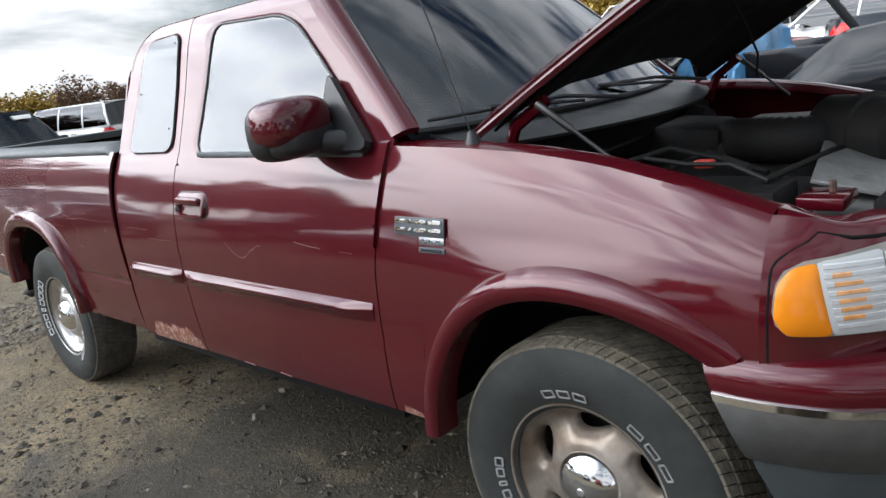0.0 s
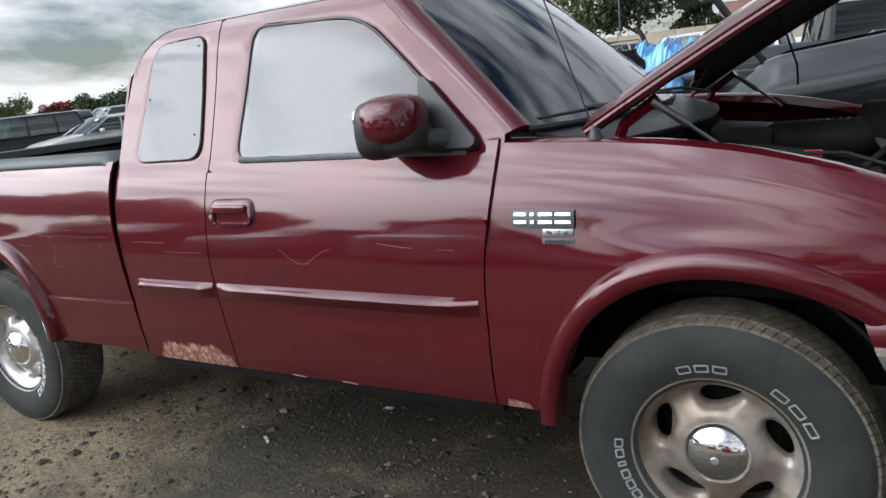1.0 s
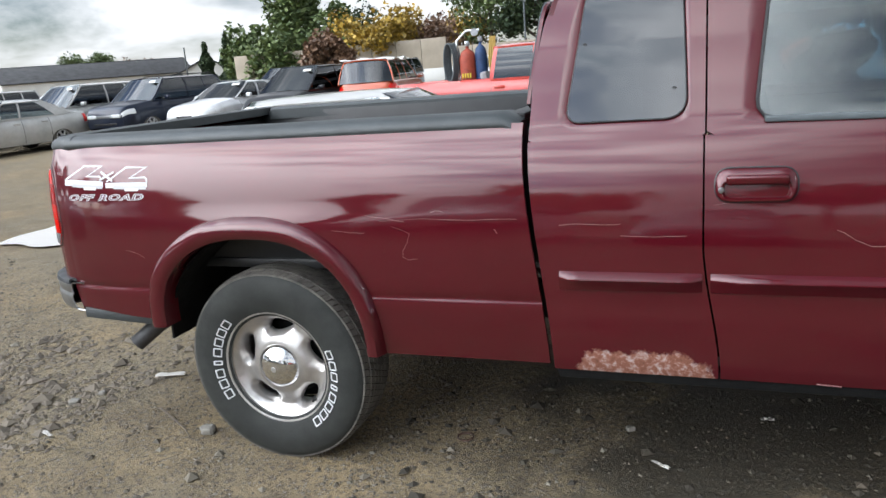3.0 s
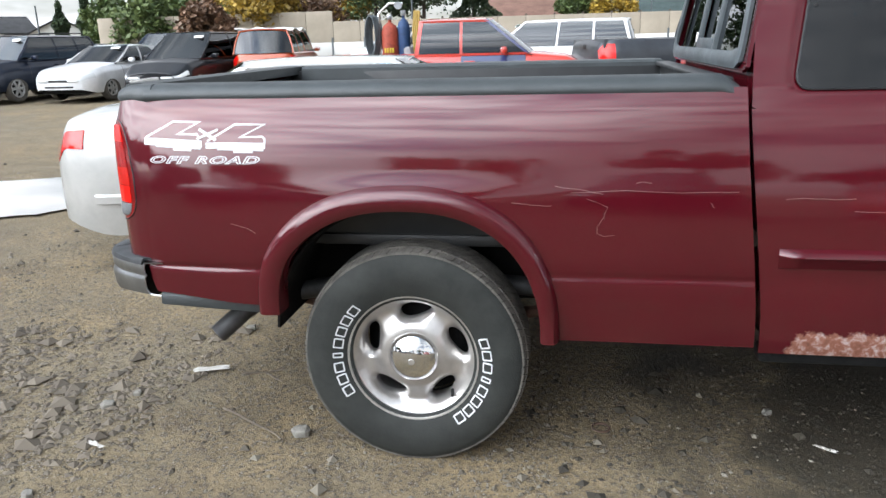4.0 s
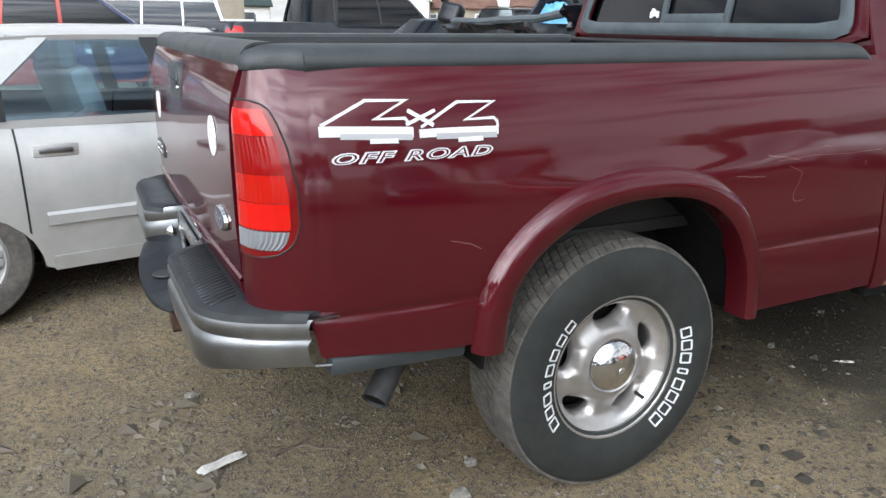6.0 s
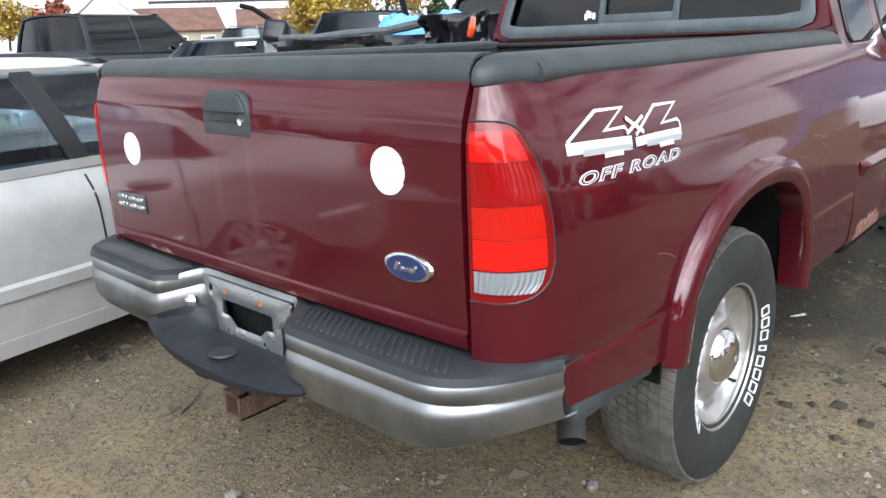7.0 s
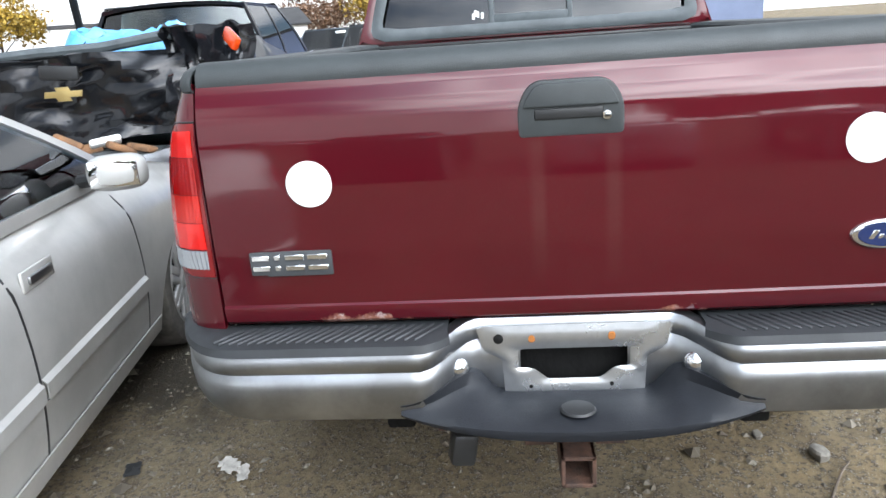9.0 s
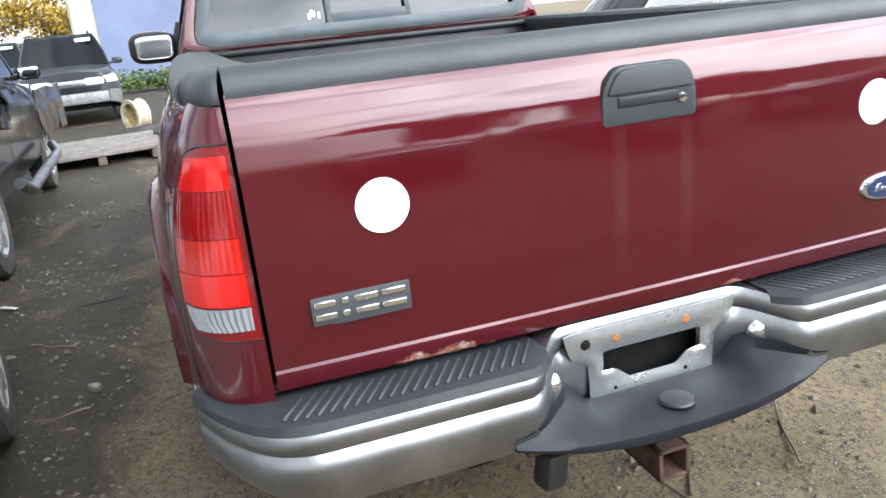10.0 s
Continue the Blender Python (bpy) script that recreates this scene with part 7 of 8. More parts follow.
    if bed:
        xa, xb = bed
        zt = top((xa + xb) / 2)
        part("bed_floor", boxed(((xa + xb) / 2, 0, zt - 0.45), (xb - xa, W * 1.8, 0.04), 0.005), TRIM, t0)
        for s in (-1, 1):
            part("bed_wall", boxed(((xa + xb) / 2, s * W * 0.80, zt - 0.22), (xb - xa, 0.05, 0.46), 0.01), paint, t0)
        part("bed_end", boxed((xb, 0, zt - 0.22), (0.05, W * 1.7, 0.46), 0.01), paint, t0)
        part("bed_end", boxed((xa, 0, zt - 0.22), (0.05, W * 1.7, 0.46), 0.01), paint, t0)
        part("tailgate_handle", boxed((xr - 0.006, 0, zt - 0.12), (0.014, 0.22, 0.08), 0.004), TRIM, t0)
    if sticker:
        q = 0.80
        part("windscreen_note", boxed((fb + (ft - fb) * q + 0.075, W * 0.40, bz + (rz - bz) * q), (0.006, 0.42, 0.10), 0.001, pose(0, 0, 0, 0, -math.degrees(math.atan2(fb - ft, rz - bz)), -12)), PAPER, t0)
    if rack:
        for s in (-1, 1):
            part("roof_rail", tubed([(rt + 0.15, s * yt * 0.88, rz - 0.01), (rt + 0.2, s * yt * 0.88, rz + 0.045), (ft - 0.5, s * yt * 0.88, rz + 0.045), (ft - 0.45, s * yt * 0.88, rz - 0.01)], 0.018, 6), TRIM, t0)
    return t0


def sedan(name, m, label, paint, **k):
    d = dict(L0=1.02, WB=2.67, L1=0.95, W=0.89, R=0.315, deck=((-1.02, 0.80), (-0.95, 0.96), (-0.5, 1.0), (0.3, 0.965), (1.9, 0.93), (2.3, 0.93), (2.8, 0.88), (3.25, 0.81), (3.5, 0.73), (3.6, 0.66), (3.62, 0.60)),
             roof=(-0.48, 0.32, 1.40, 2.25, 0.95, 1.43), pillars=((0.06, 0.52), (1.13, 1.02)), door_xs=(0.32, 1.13, 2.12), solid_rear=True)
    d.update(k)
    return car(name, m, label, paint, **d)


def suv(name, m, label, paint, **k):
    d = dict(L0=0.95, WB=2.75, L1=0.90, W=0.93, R=0.36, deck=((-0.95, 0.95), (-0.9, 1.08), (0, 1.09), (2.3, 1.06), (2.6, 1.06), (3.2, 1.0), (3.5, 0.95), (3.62, 0.88), (3.65, 0.80)),
             roof=(-0.86, -0.68, 1.75, 2.5, 1.08, 1.74), pillars=((0.05, 0.05), (0.95, 0.90)), door_xs=(0.20, 1.0, 2.2), sill=0.30, category="car")
    d.update(k)
    return car(name, m, label, paint, **d)


def pickup(name, m, label, paint, **k):
    d = dict(L0=1.15, WB=3.5, L1=0.95, W=0.97, R=0.385, deck=((-1.15, 1.05), (-1.1, 1.25), (1.1, 1.25), (1.25, 1.20), (3.0, 1.17), (3.3, 1.15), (4.0, 1.08), (4.45, 0.80)),
             roof=(1.22, 1.35, 2.55, 3.2, 1.20, 1.86), pillars=((2.05, 2.05),), door_xs=(1.22, 2.05, 3.05), sill=0.42, bed=(-1.05, 1.08), category="pickup truck", tail_h=0.22)
    d.update(k)
    return car(name, m, label, paint, **d)


def at(x, y, heading):
    return pose(x, y, ground_z(x, y), 0, 0, heading)


def nose_at(x, y, heading, wb=2.75, l1=0.9):
    """A pose by where the nose stands."""
    a = radians(heading)
    return at(x - math.cos(a) * (wb + l1), y - math.sin(a) * (wb + l1), heading)


# silver sedan close beside the truck
camry = sedan("silver_sedan", at(-2.14, 2.19, 9.5), "silver four-door sedan with multi-spoke hubcaps, parked beside the pickup", SILVER, fine=True, spokes=7, moulding=True, sticker=False, R=0.325, glass_mat=GLASS_CLEAR, tail_h=0.05, seat_mat=PALE_SEAT,
               deck=((-1.02, 0.84), (-0.95, 1.01), (-0.5, 1.055), (-0.15, 1.04), (0.3, 0.975), (1.9, 0.93), (2.3, 0.93), (2.8, 0.88), (3.25, 0.81), (3.5, 0.73), (3.6, 0.66), (3.62, 0.60)), roof=(-0.30, 0.34, 1.40, 2.25, 0.95, 1.395))
for s in (-1, 1):
    tri_ = [(0.10, 0.957), (0.30, 0.957), (0.30, 1.10)]
    part("quarter_trim", sheet([[(a[0] + (b[0] - a[0]) * u, s * (0.801 - 0.178 * (a[1] + (b[1] - a[1]) * u - 0.95) / 0.435 + 0.036 * math.sin(math.pi * (a[1] + (b[1] - a[1]) * u - 0.95) / 0.435)), a[1] + (b[1] - a[1]) * u) for u in (0, 0.5, 1)] for a, b in ((tri_[0], (0.101, 0.958)), ((0.20, 0.957), (0.20, 1.028)), (tri_[1], tri_[2]))], 0.006, flip=s < 0), TRIM, camry)
for y in (0.15, -0.32):
    part("airbag_cloth", boxed((1.95, y, 1.02), (0.20, 0.34, 0.12), 0.05, pose(0, 0, 0, 15, 10, 20), 3), PAPER, camry)
tagged(camry, group="parked cars beside the pickup")
# row facing the truck's side
suv("black_minivan", nose_at(-9.9, 14.4, 268), "black minivan with its front bumper torn off", BLACKP, deck=((-0.95, 0.95), (-0.9, 1.0), (0, 1.0), (2.5, 0.98), (2.9, 0.97), (3.4, 0.88), (3.85, 0.62)), WB=3.05, L1=0.85, roof=(-0.88, -0.72, 1.75, 2.75, 1.0, 1.70), front_damage=True, glass_mat=GLASS_DARK)
sedan("white_sedan", nose_at(-12.4, 14.0, 267, 2.67, 0.95), "white four-door sedan with dark grille, in a row of cars", WHITEP)
suv("dark_blue_suv", nose_at(-14.9, 13.6, 267), "dark blue off-road wagon with roof rails", NAVY, rack=True, grille=CHROME)
suv("silver_crossover", nose_at(-17.6, 13.0, 266), "silver crossover with a paper note behind its windscreen", SILVER)
sedan("silver_compact_sedan", nose_at(-20.2, 12.0, 265, 2.67, 0.95), "silver compact sedan, front towards the open yard", SLATE)
sedan("pale_silver_sedan", nose_at(-17.4, 9.6, 261, 2.67, 0.95), "pale silver sedan standing in front of the row", SILVER)
suv("black_wagon", nose_at(-20.4, 8.2, 259), "black wagon standing at the row's end", BLACKP)
suv("grey_wagon", nose_at(-23.0, 10.6, 262), "grey wagon with its tailgate raised", BEIGE, rack=True)
suv("white_wagon", at(-17.0, 6.9, 203), "white wagon with dark windows at the row's open end", WHITEP, glass_mat=GLASS_DARK, sticker=False)
sedan("silver_sedan_parked", at(-15.6, 3.9, 195), "silver sedan standing at the row's open end", SILVER)
# second row behind
suv("orange_suv", at(-7.9, 17.2, 100), "burnt-orange crossover with crumpled roof, rear towards the yard", ORANGEP, glass_mat=GLASS_DARK, bump_paint=ORANGEP)
suv("white_suv", nose_at(-6.3, 21.2, 236), "white wagon with roof rails and a damaged hood", WHITEP, rack=True)
suv("dark_wagon_behind", nose_at(-14.3, 20.5, 265), "dark wagon in the second row", NAVY)
sedan("dark_sedan_behind", nose_at(-17.6, 20.3, 268, 2.67, 0.95), "dark grey sedan in the second row", GREYP)
suv("black_suv_behind", nose_at(-20.8, 19.8, 265), "black wagon in the second row", BLACKP, rack=True)
sedan("white_sedan_behind", nose_at(-24.0, 19.0, 265, 2.67, 0.95), "white sedan in the second row", WHITEP)
suv("slate_suv_behind", nose_at(-11.6, 24.0, 268), "slate-blue wagon in the second row", SLATE)
suv("silver_suv_far", nose_at(-27.5, 17.5, 265), "silver wagon far along the row", SILVER)
suv("black_suv_far", nose_at(-26.5, 12.0, 261), "black wagon far along the row", BLACKP)
# vehicles beyond the bed
red = pickup("red_pickup", at(-3.2, 11.0, 3), "red pickup truck with one dark blue door", REDP, WB=3.25, W=0.88, R=0.36, L0=1.05, L1=0.85, sill=0.38,
             deck=((-1.05, 1.0), (-1.0, 1.14), (0.9, 1.14), (1.05, 1.14), (2.9, 1.12), (3.1, 1.09), (3.7, 1.03), (4.1, 0.8)), roof=(0.93, 1.02, 2.2, 2.95, 1.13, 1.77), pillars=((1.75, 1.75),), door_xs=(0.93, 1.75, 2.92), door_paints=(None, BLUEDOOR), bed=(-0.98, 0.86), glass_mat=GLASS_DARK, sticker=False)
suv("white_family_suv", nose_at(-2.6, 17.0, 172, 3.0, 0.9), "large white three-row wagon behind the red pickup", WHITEP, WB=3.0, glass_mat=GLASS_DARK)
pickup("grey_pickup", at(1.95, 11.7, 18), "dark grey crew-cab pickup truck with a crumpled front", GREYP, L0=1.2, WB=3.7, W=1.0, sill=0.45, deck=((-1.2, 1.1), (-1.15, 1.30), (1.0, 1.30), (1.15, 1.26), (3.3, 1.22), (3.5, 1.2), (4.2, 1.10), (4.65, 0.82)), roof=(1.05, 1.15, 2.85, 3.5, 1.25, 1.93), pillars=((2.15, 2.15),), door_xs=(1.05, 2.15, 3.3), bed=(-1.1, 0.95), glass_mat=GLASS_DARK, sticker=False)
suv("dark_green_wagon", at(13.0, 21.0, 25), "dark wagon with roof rails behind the grey pickup", GREYP, rack=True)
sedan("white_coupe", at(16.0, 26.0, 20), "white car with black rear window", WHITEP, glass_mat=GLASS_DARK)
sedan("slate_sedan", nose_at(2.6, 7.2, 222, 2.67, 0.95), "slate-blue sedan facing the truck across the aisle", SLATE)
off = suv("dark_offroad_wagon", nose_at(4.3, 6.1, 216), "dark off-road wagon with white front panel and no hood", NAVY, rack=True, W=0.92, roof=(-0.86, -0.75, 1.75, 2.3, 1.1, 1.78), grille=DARK)
part("front_panel", boxed((3.67, 0, 0.85), (0.05, 1.5, 0.34), 0.02), WHITEP, off)
for k in range(6):
    part("grille_slot", boxed((3.70, (k - 2.5) * 0.11 + 0.1, 0.86), (0.012, 0.06, 0.20), 0.01), DARK, off)
ahead = suv("dark_suv_ahead", nose_at(13.3, 2.95, 186), "dark grey wagon with silver bumper facing the aisle", GREYP, WB=2.62, L1=0.85, rack=True, bump_paint=ALU_DULL, hub=ALLOY, grille=CHROME)
for z in (0.66, 0.70):
    part("grille_slat", boxed((3.49, 0, z), (0.012, 1.1, 0.016), 0.003), DARK, ahead)
suv("grey_suv_ahead", nose_at(17.4, 5.2, 184), "grey wagon beside another wagon at the aisle's end", SLATE)
sedan("white_car_ahead", nose_at(13.5, 11.5, 215, 2.67, 0.95), "white sedan behind the wrecks", WHITEP)
suv("silver_wagon_ahead", nose_at(9.3, 11.5, 220), "silver-blue wagon with a note on its windscreen", SLATE, rack=True)
# across the aisle behind the camera's side of the truck
suv("white_suv_opposite", at(8.6, -8.2, 95), "white wagon parked across the open aisle", WHITEP)
suv("red_suv_opposite", at(5.2, -8.8, 95), "red wagon parked across the open aisle", REDP)
# more cars, unseen, added so the paint reflects a dark row low down
for k, (x, pt, lab) in enumerate(((1.8, GREYP, "grey"), (-1.4, WHITEP, "white"), (-4.8, SLATE, "slate-blue"), (-8.2, BLACKP, "black"), (12.0, NAVY, "dark blue"))):
    (suv if k % 2 else sedan)("car_opposite", at(x, -10.5, 93), lab + " car parked across the open aisle", pt)
# unseen white, grey and slate cars, added behind the tailgate's side
for k, (x, y, pt) in enumerate(((-11.5, -1.5, WHITEP), (-11.8, 1.8, GREYP), (-11.2, -5.0, SLATE))):
    (sedan if k == 0 else suv)("car_rear_aisle", at(x, y, 4), ("white", "grey", "slate-blue")[k] + " car parked across the rear aisle", pt)

# ---- wrecked black pickup ahead of the silver sedan ----
WR = at(3.05, 3.18, 3.0)
DULL_BLACK = mat("dull_black_paint", (0.006, 0.007, 0.010), 0.3, coat=0.5, vary=0.3, scale=3, coat_rough=0.06, spec=0.1)
wreck = pickup("wrecked_pickup", WR, "wrecked black pickup truck with crushed tailgate and bed", DULL_BLACK, sticker=False, L0=0.95, deck=((-0.95, 0.70), (-0.9, 0.74), (-0.2, 1.10), (0.2, 1.40), (1.1, 1.50), (1.25, 1.44), (3.0, 1.17), (3.3, 1.15), (4.0, 1.08), (4.45, 0.80)), bed=(-0.85, 1.08))
DENTED = mat("scuffed_black_panel", (0.006, 0.007, 0.009), 0.22, coat=0.6, second=(0.010, 0.011, 0.013), scale=5, bump=0.1, bscale=20, spec=0.15)


def crumple(x0, y0, z0, x1, y1, z1, amp, seed, n=34, m=20, lean=0.0):
    """A crushed sheet between two corners in the plane x = x0."""
    P = []
    for i in range(n):
        row = []
        for j in range(m):
            u, v = i / (n - 1), j / (m - 1)
            p = Vector((u * 4.2 + seed, v * 2.6, seed * 0.7))
            d = noise.noise(p) * amp + noise.noise(p * 2.7) * amp * 0.45 + abs(noise.noise(p * 1.3 + Vector((7, 0, 0)))) * amp * 0.9
            row.append((x0 + (x1 - x0) * u + d + lean * v, y0 + (y1 - y0) * u, z0 + (z1 - z0) * v + noise.noise(p * 1.1 + Vector((0, 9, 0))) * amp * 0.35))
        P.append(row)
    return P


gate_w = part("crushed_tailgate", sheet(crumple(-1.10, 0.92, 0.86, -1.02, -0.90, 1.42, 0.10, 2.0, lean=0.05), 0.02), DENTED, wreck, "crushed black tailgate with a gold emblem")
part("tailgate_top_strip", tubed([(-1.0, 0.94, 1.44), (-0.95, 0.5, 1.43), (-0.99, 0.1, 1.45), (-0.94, -0.35, 1.46), (-0.98, -0.88, 1.52)], 0.035, 8), GREYTRIM, gate_w)
part("tailgate_handle", boxed((-1.085, -0.10, 1.32), (0.03, 0.26, 0.09), 0.012, pose(0, 0, 0, 4, 0, 0)), TRIM, gate_w)
part("emblem", prism([(-0.13, -0.02), (-0.05, -0.02), (-0.04, -0.045), (0.05, -0.045), (0.04, -0.02), (0.12, -0.02), (0.13, 0.02), (0.05, 0.02), (0.04, 0.045), (-0.05, 0.045), (-0.04, 0.02), (-0.12, 0.02)], 0.014, 0.003, m=Matrix.Translation((-1.125, -0.12, 1.185)) @ GM), mat("dull_gold", (0.40, 0.30, 0.12), 0.35, metal=0.6), gate_w)
for k in range(9):
    part("lettering_bar", boxed((-1.12, 0.82 - k * 0.062, 0.93 + 0.004 * math.sin(k)), (0.008, 0.042, 0.03), 0.004, pose(0, 0, 0, 8, 0, 0)), CHROME, gate_w)
part("crushed_corner", sheet(crumple(-1.02, -0.80, 1.02, -0.55, -1.26, 1.56, 0.16, 5.5, 26, 16, -0.08), 0.02), DENTED, wreck)
part("torn_tail_lens", boxed((-0.95, -1.22, 1.46), (0.22, 0.05, 0.09), 0.02, pose(0, 0, 0, 20, -24, 34)), mat("orange_red_lens", (0.75, 0.07, 0.01), 0.2, coat=1.0), wreck)
bmp = part("bent_rear_bumper", sheet([[(-1.22 + 0.10 * math.sin(2.2 * u) + o + 0.05 * abs(u) ** 3, -u * 1.02, 0.66 + dzz + 0.05 * u + 0.02 * math.sin(5 * u)) for o, dzz in ((0.06, 0.11), (0, 0.10), (-0.02, 0.03), (0.0, -0.08), (0.06, -0.10))] for u in np.linspace(-1, 1, 36)], 0.006, flip=False), PLASTIC, wreck, "bent bumper with one chrome end")
part("chrome_end", sheet([[(-1.25 + 0.10 * math.sin(2.2 * u) + o + 0.05 * abs(u) ** 3, -u * 1.03, 0.66 + dzz + 0.05 * u + 0.02 * math.sin(9 * u)) for o, dzz in ((0.05, 0.10), (0, 0.09), (-0.02, 0.02), (0.02, -0.09))] for u in np.linspace(0.45, 1.0, 14)], 0.006), CHROME, bmp)
part("plate_recess", boxed((-1.27, 0.03, 0.70), (0.02, 0.32, 0.10), 0.006), DARK, bmp)
for y in (0.30, -0.22):
    part("bumper_bolt", lathe([(0, -0.01), (0.018, -0.008), (0.02, 0)], 12), CHROME_BRIGHT, bmp, m=Matrix.Translation((-1.275, y, 0.74)) @ GM)
BROWN = mat("torn_brown_padding", (0.26, 0.13, 0.06), 0.9, second=(0.12, 0.07, 0.04), scale=14, bump=0.5, bscale=30)
random.seed(11)
for k in range(12):
    y = 0.75 - k * 0.12
    part("torn_padding", boxed((-1.10 + random.uniform(-0.04, 0.04), y, 0.83 + random.uniform(-0.03, 0.04)), (0.10, 0.20, 0.05), 0.02, pose(0, 0, 0, random.uniform(-30, 30), random.uniform(-30, 30), random.uniform(-40, 40))), BROWN if k % 3 else PAPER, wreck)
# jagged quarter beyond the tailgate's right end
for k, pts in enumerate((((-0.9, -0.95, 0.80), (-0.93, -0.98, 1.0), (-0.86, -0.93, 1.18), (-0.9, -0.98, 1.34)), ((-0.7, -0.98, 0.75), (-0.74, -1.0, 0.95), (-0.66, -0.97, 1.1), (-0.72, -1.02, 1.3)))):
    part("bent_bracket", tube(bmesh.new(), pts, 0.022, 6), ALU_DULL if k else DARK, wreck)
part("red_reflector_strip", boxed((-0.72, -1.02, 0.62), (0.34, 0.02, 0.035), 0.006, pose(0, 0, 0, 0, 24, 8)), RED_LENS, wreck)
part("side_step", tubed([(0.6, -1.05, 0.52), (0.75, -1.10, 0.44), (2.9, -1.10, 0.44), (3.05, -1.05, 0.52)], 0.045, 10), CHROME, wreck)
part("bent_fender", sheet(crumple(2.95, -1.02, 0.62, 4.0, -1.16, 1.08, 0.10, 9.1, 22, 14), 0.015), DENTED, wreck)
# standing arm and junk in the bed
part("antenna_post", tubed([(0.35, 0.35, 1.0), (0.0, 0.25, 1.5), (-0.35, 0.1, 2.05)], 0.03, 8), TRIM, wreck)
lamp_m = part("bent_mirror", boxed((-0.95, 1.06, 1.50), (0.16, 0.24, 0.22), 0.05, pose(0, 0, 0, 10, 20, 30), 3), BLACKP, wreck)
part("mirror_arm", tubed([(-0.93, 1.02, 1.55), (-1.05, 1.25, 1.72), (-1.10, 1.36, 1.75)], 0.025, 6), DARK, lamp_m)

# blue tarpaulin over the wreck's bed
TARP = mat("blue_tarpaulin", (0.06, 0.30, 0.62), 0.35, second=(0.22, 0.50, 0.78), scale=4, coat=0.3, bump=0.3, bscale=14)
P = []
for i in range(46):
    row = []
    for j in range(26):
        u, v = i / 45, j / 25
        x, y = 2.30 + 0.46 * u, 2.20 + 1.15 * v
        p = Vector((u * 7, v * 4, 2.2))
        d = noise.noise(p) * 0.10 + abs(noise.noise(p * 2.3)) * 0.12
        edge = min(1, 6 * u, 6 * (1 - u), 7 * v, 7 * (1 - v))
        row.append((x + d * 0.3, y + d * 0.2, ground_z(x, y) + 1.12 + 0.30 * edge ** 0.6 + 0.10 * math.sin(3 * u) + d))
    P.append(row)
tp = thing("tarpaulin", pose(0, 0, 0), "crumpled blue tarpaulin spread over the wrecked pickup's bed", "tarpaulin")
part("sheet", sheet(P, 0.006, flip=False), TARP, tp)
heap = thing("parts_heap", at(6.6, 5.1, 0), "dark heap of body panels beyond the wreck", "scrap heap")
random.seed(21)
for k in range(26):
    part("panel", boxed((random.uniform(-2.0, 2.0), random.uniform(-0.45, 0.45), 0.12 + random.uniform(0, 0.75)), (random.uniform(0.5, 1.3), random.uniform(0.3, 0.8), random.uniform(0.06, 0.3)), 0.02, pose(0, 0, 0, random.uniform(-20, 20), random.uniform(-20, 20), random.uniform(0, 180))), random.choice((DENTED, GREYP, SLATE, WHITEP, DARK)), heap)
part("base", boxed((0, 0, 0.08), (4.8, 1.0, 0.16), 0.04), DARK, heap)

# gas cylinders, hoses and bottle rack in the red pickup's bed
RED_CYL = mat("dull_red_cylinder", (0.30, 0.045, 0.02), 0.6, vary=0.35, scale=12)
BLUE_CYL = mat("dull_blue_cylinder", (0.015, 0.05, 0.14), 0.6, vary=0.35, scale=12)
RB = at(-3.2, 11.0, 3)
for dx, dy, mm, r, h, lab in ((0.36, -0.25, RED_CYL, 0.16, 1.15, "dull red gas cylinder standing in a pickup bed"), (0.62, -0.22, BLUE_CYL, 0.12, 1.22, "dull blue gas cylinder standing in a pickup bed")):
    c_ = thing("gas_cylinder", RB @ pose(dx, dy, 0.63), lab, "gas cylinder", "cylinders in the red pickup")
    part("shell", lathe([(0, 0), (r * 0.95, 0), (r, 0.02), (r, h * 0.80), (r * 0.8, h * 0.9), (r * 0.35, h * 0.95), (0.03, h * 0.96), (0.03, h), (0, h)], 24), mm, c_, m=pose(0, 0, 0, 90, 0, 0))
    part("valve", boxed((0, 0, h + 0.05), (0.09, 0.06, 0.10), 0.015), CHROME, c_)
    if mm is RED_CYL:
        for k in range(4):
            part("stencil_bar", boxed((-0.075 + k * 0.05, -r - 0.002, h * 0.52), (0.03, 0.006, 0.09), 0.002), mat("yellow_stencil", (0.55, 0.42, 0.03), 0.6), c_)
hs = thing("hose_coil", RB @ pose(0.0, -0.35, 0.65), "grey and yellow hoses hung over a bottle rack", "hose", "cylinders in the red pickup")
for k in range(5):
    bm = bmesh.new()
    tube(bm, [(0.10 * math.cos(a) + k * 0.025, 0.03 * k, 0.85 + 0.36 * math.sin(a)) for a in np.linspace(0, 2 * math.pi, 22)], 0.018, 6, caps=False)
    part("hose_loop", bm, GREYTRIM, hs)
for k in range(4):
    part("yellow_hose", tubed([(0.84 + 0.03 * k, 0.02, 0.25), (0.82 + 0.035 * k, -0.02, 0.9), (0.85 + 0.03 * k, 0.03, 1.28)], 0.02, 6), mat("ochre_hose", (0.35, 0.24, 0.06), 0.7), hs)
part("rack_post", tubed([(0.16, 0.1, 0.0), (0.16, 0.1, 1.25), (0.36, 0.1, 1.42), (0.62, 0.1, 1.42)], 0.025, 6), STEEL, hs)
part("gauge", lathe([(0, -0.03), (0.07, -0.03), (0.07, 0.03), (0, 0.03)], 18), CHROME, hs, m=pose(0.55, 0.0, 1.38))
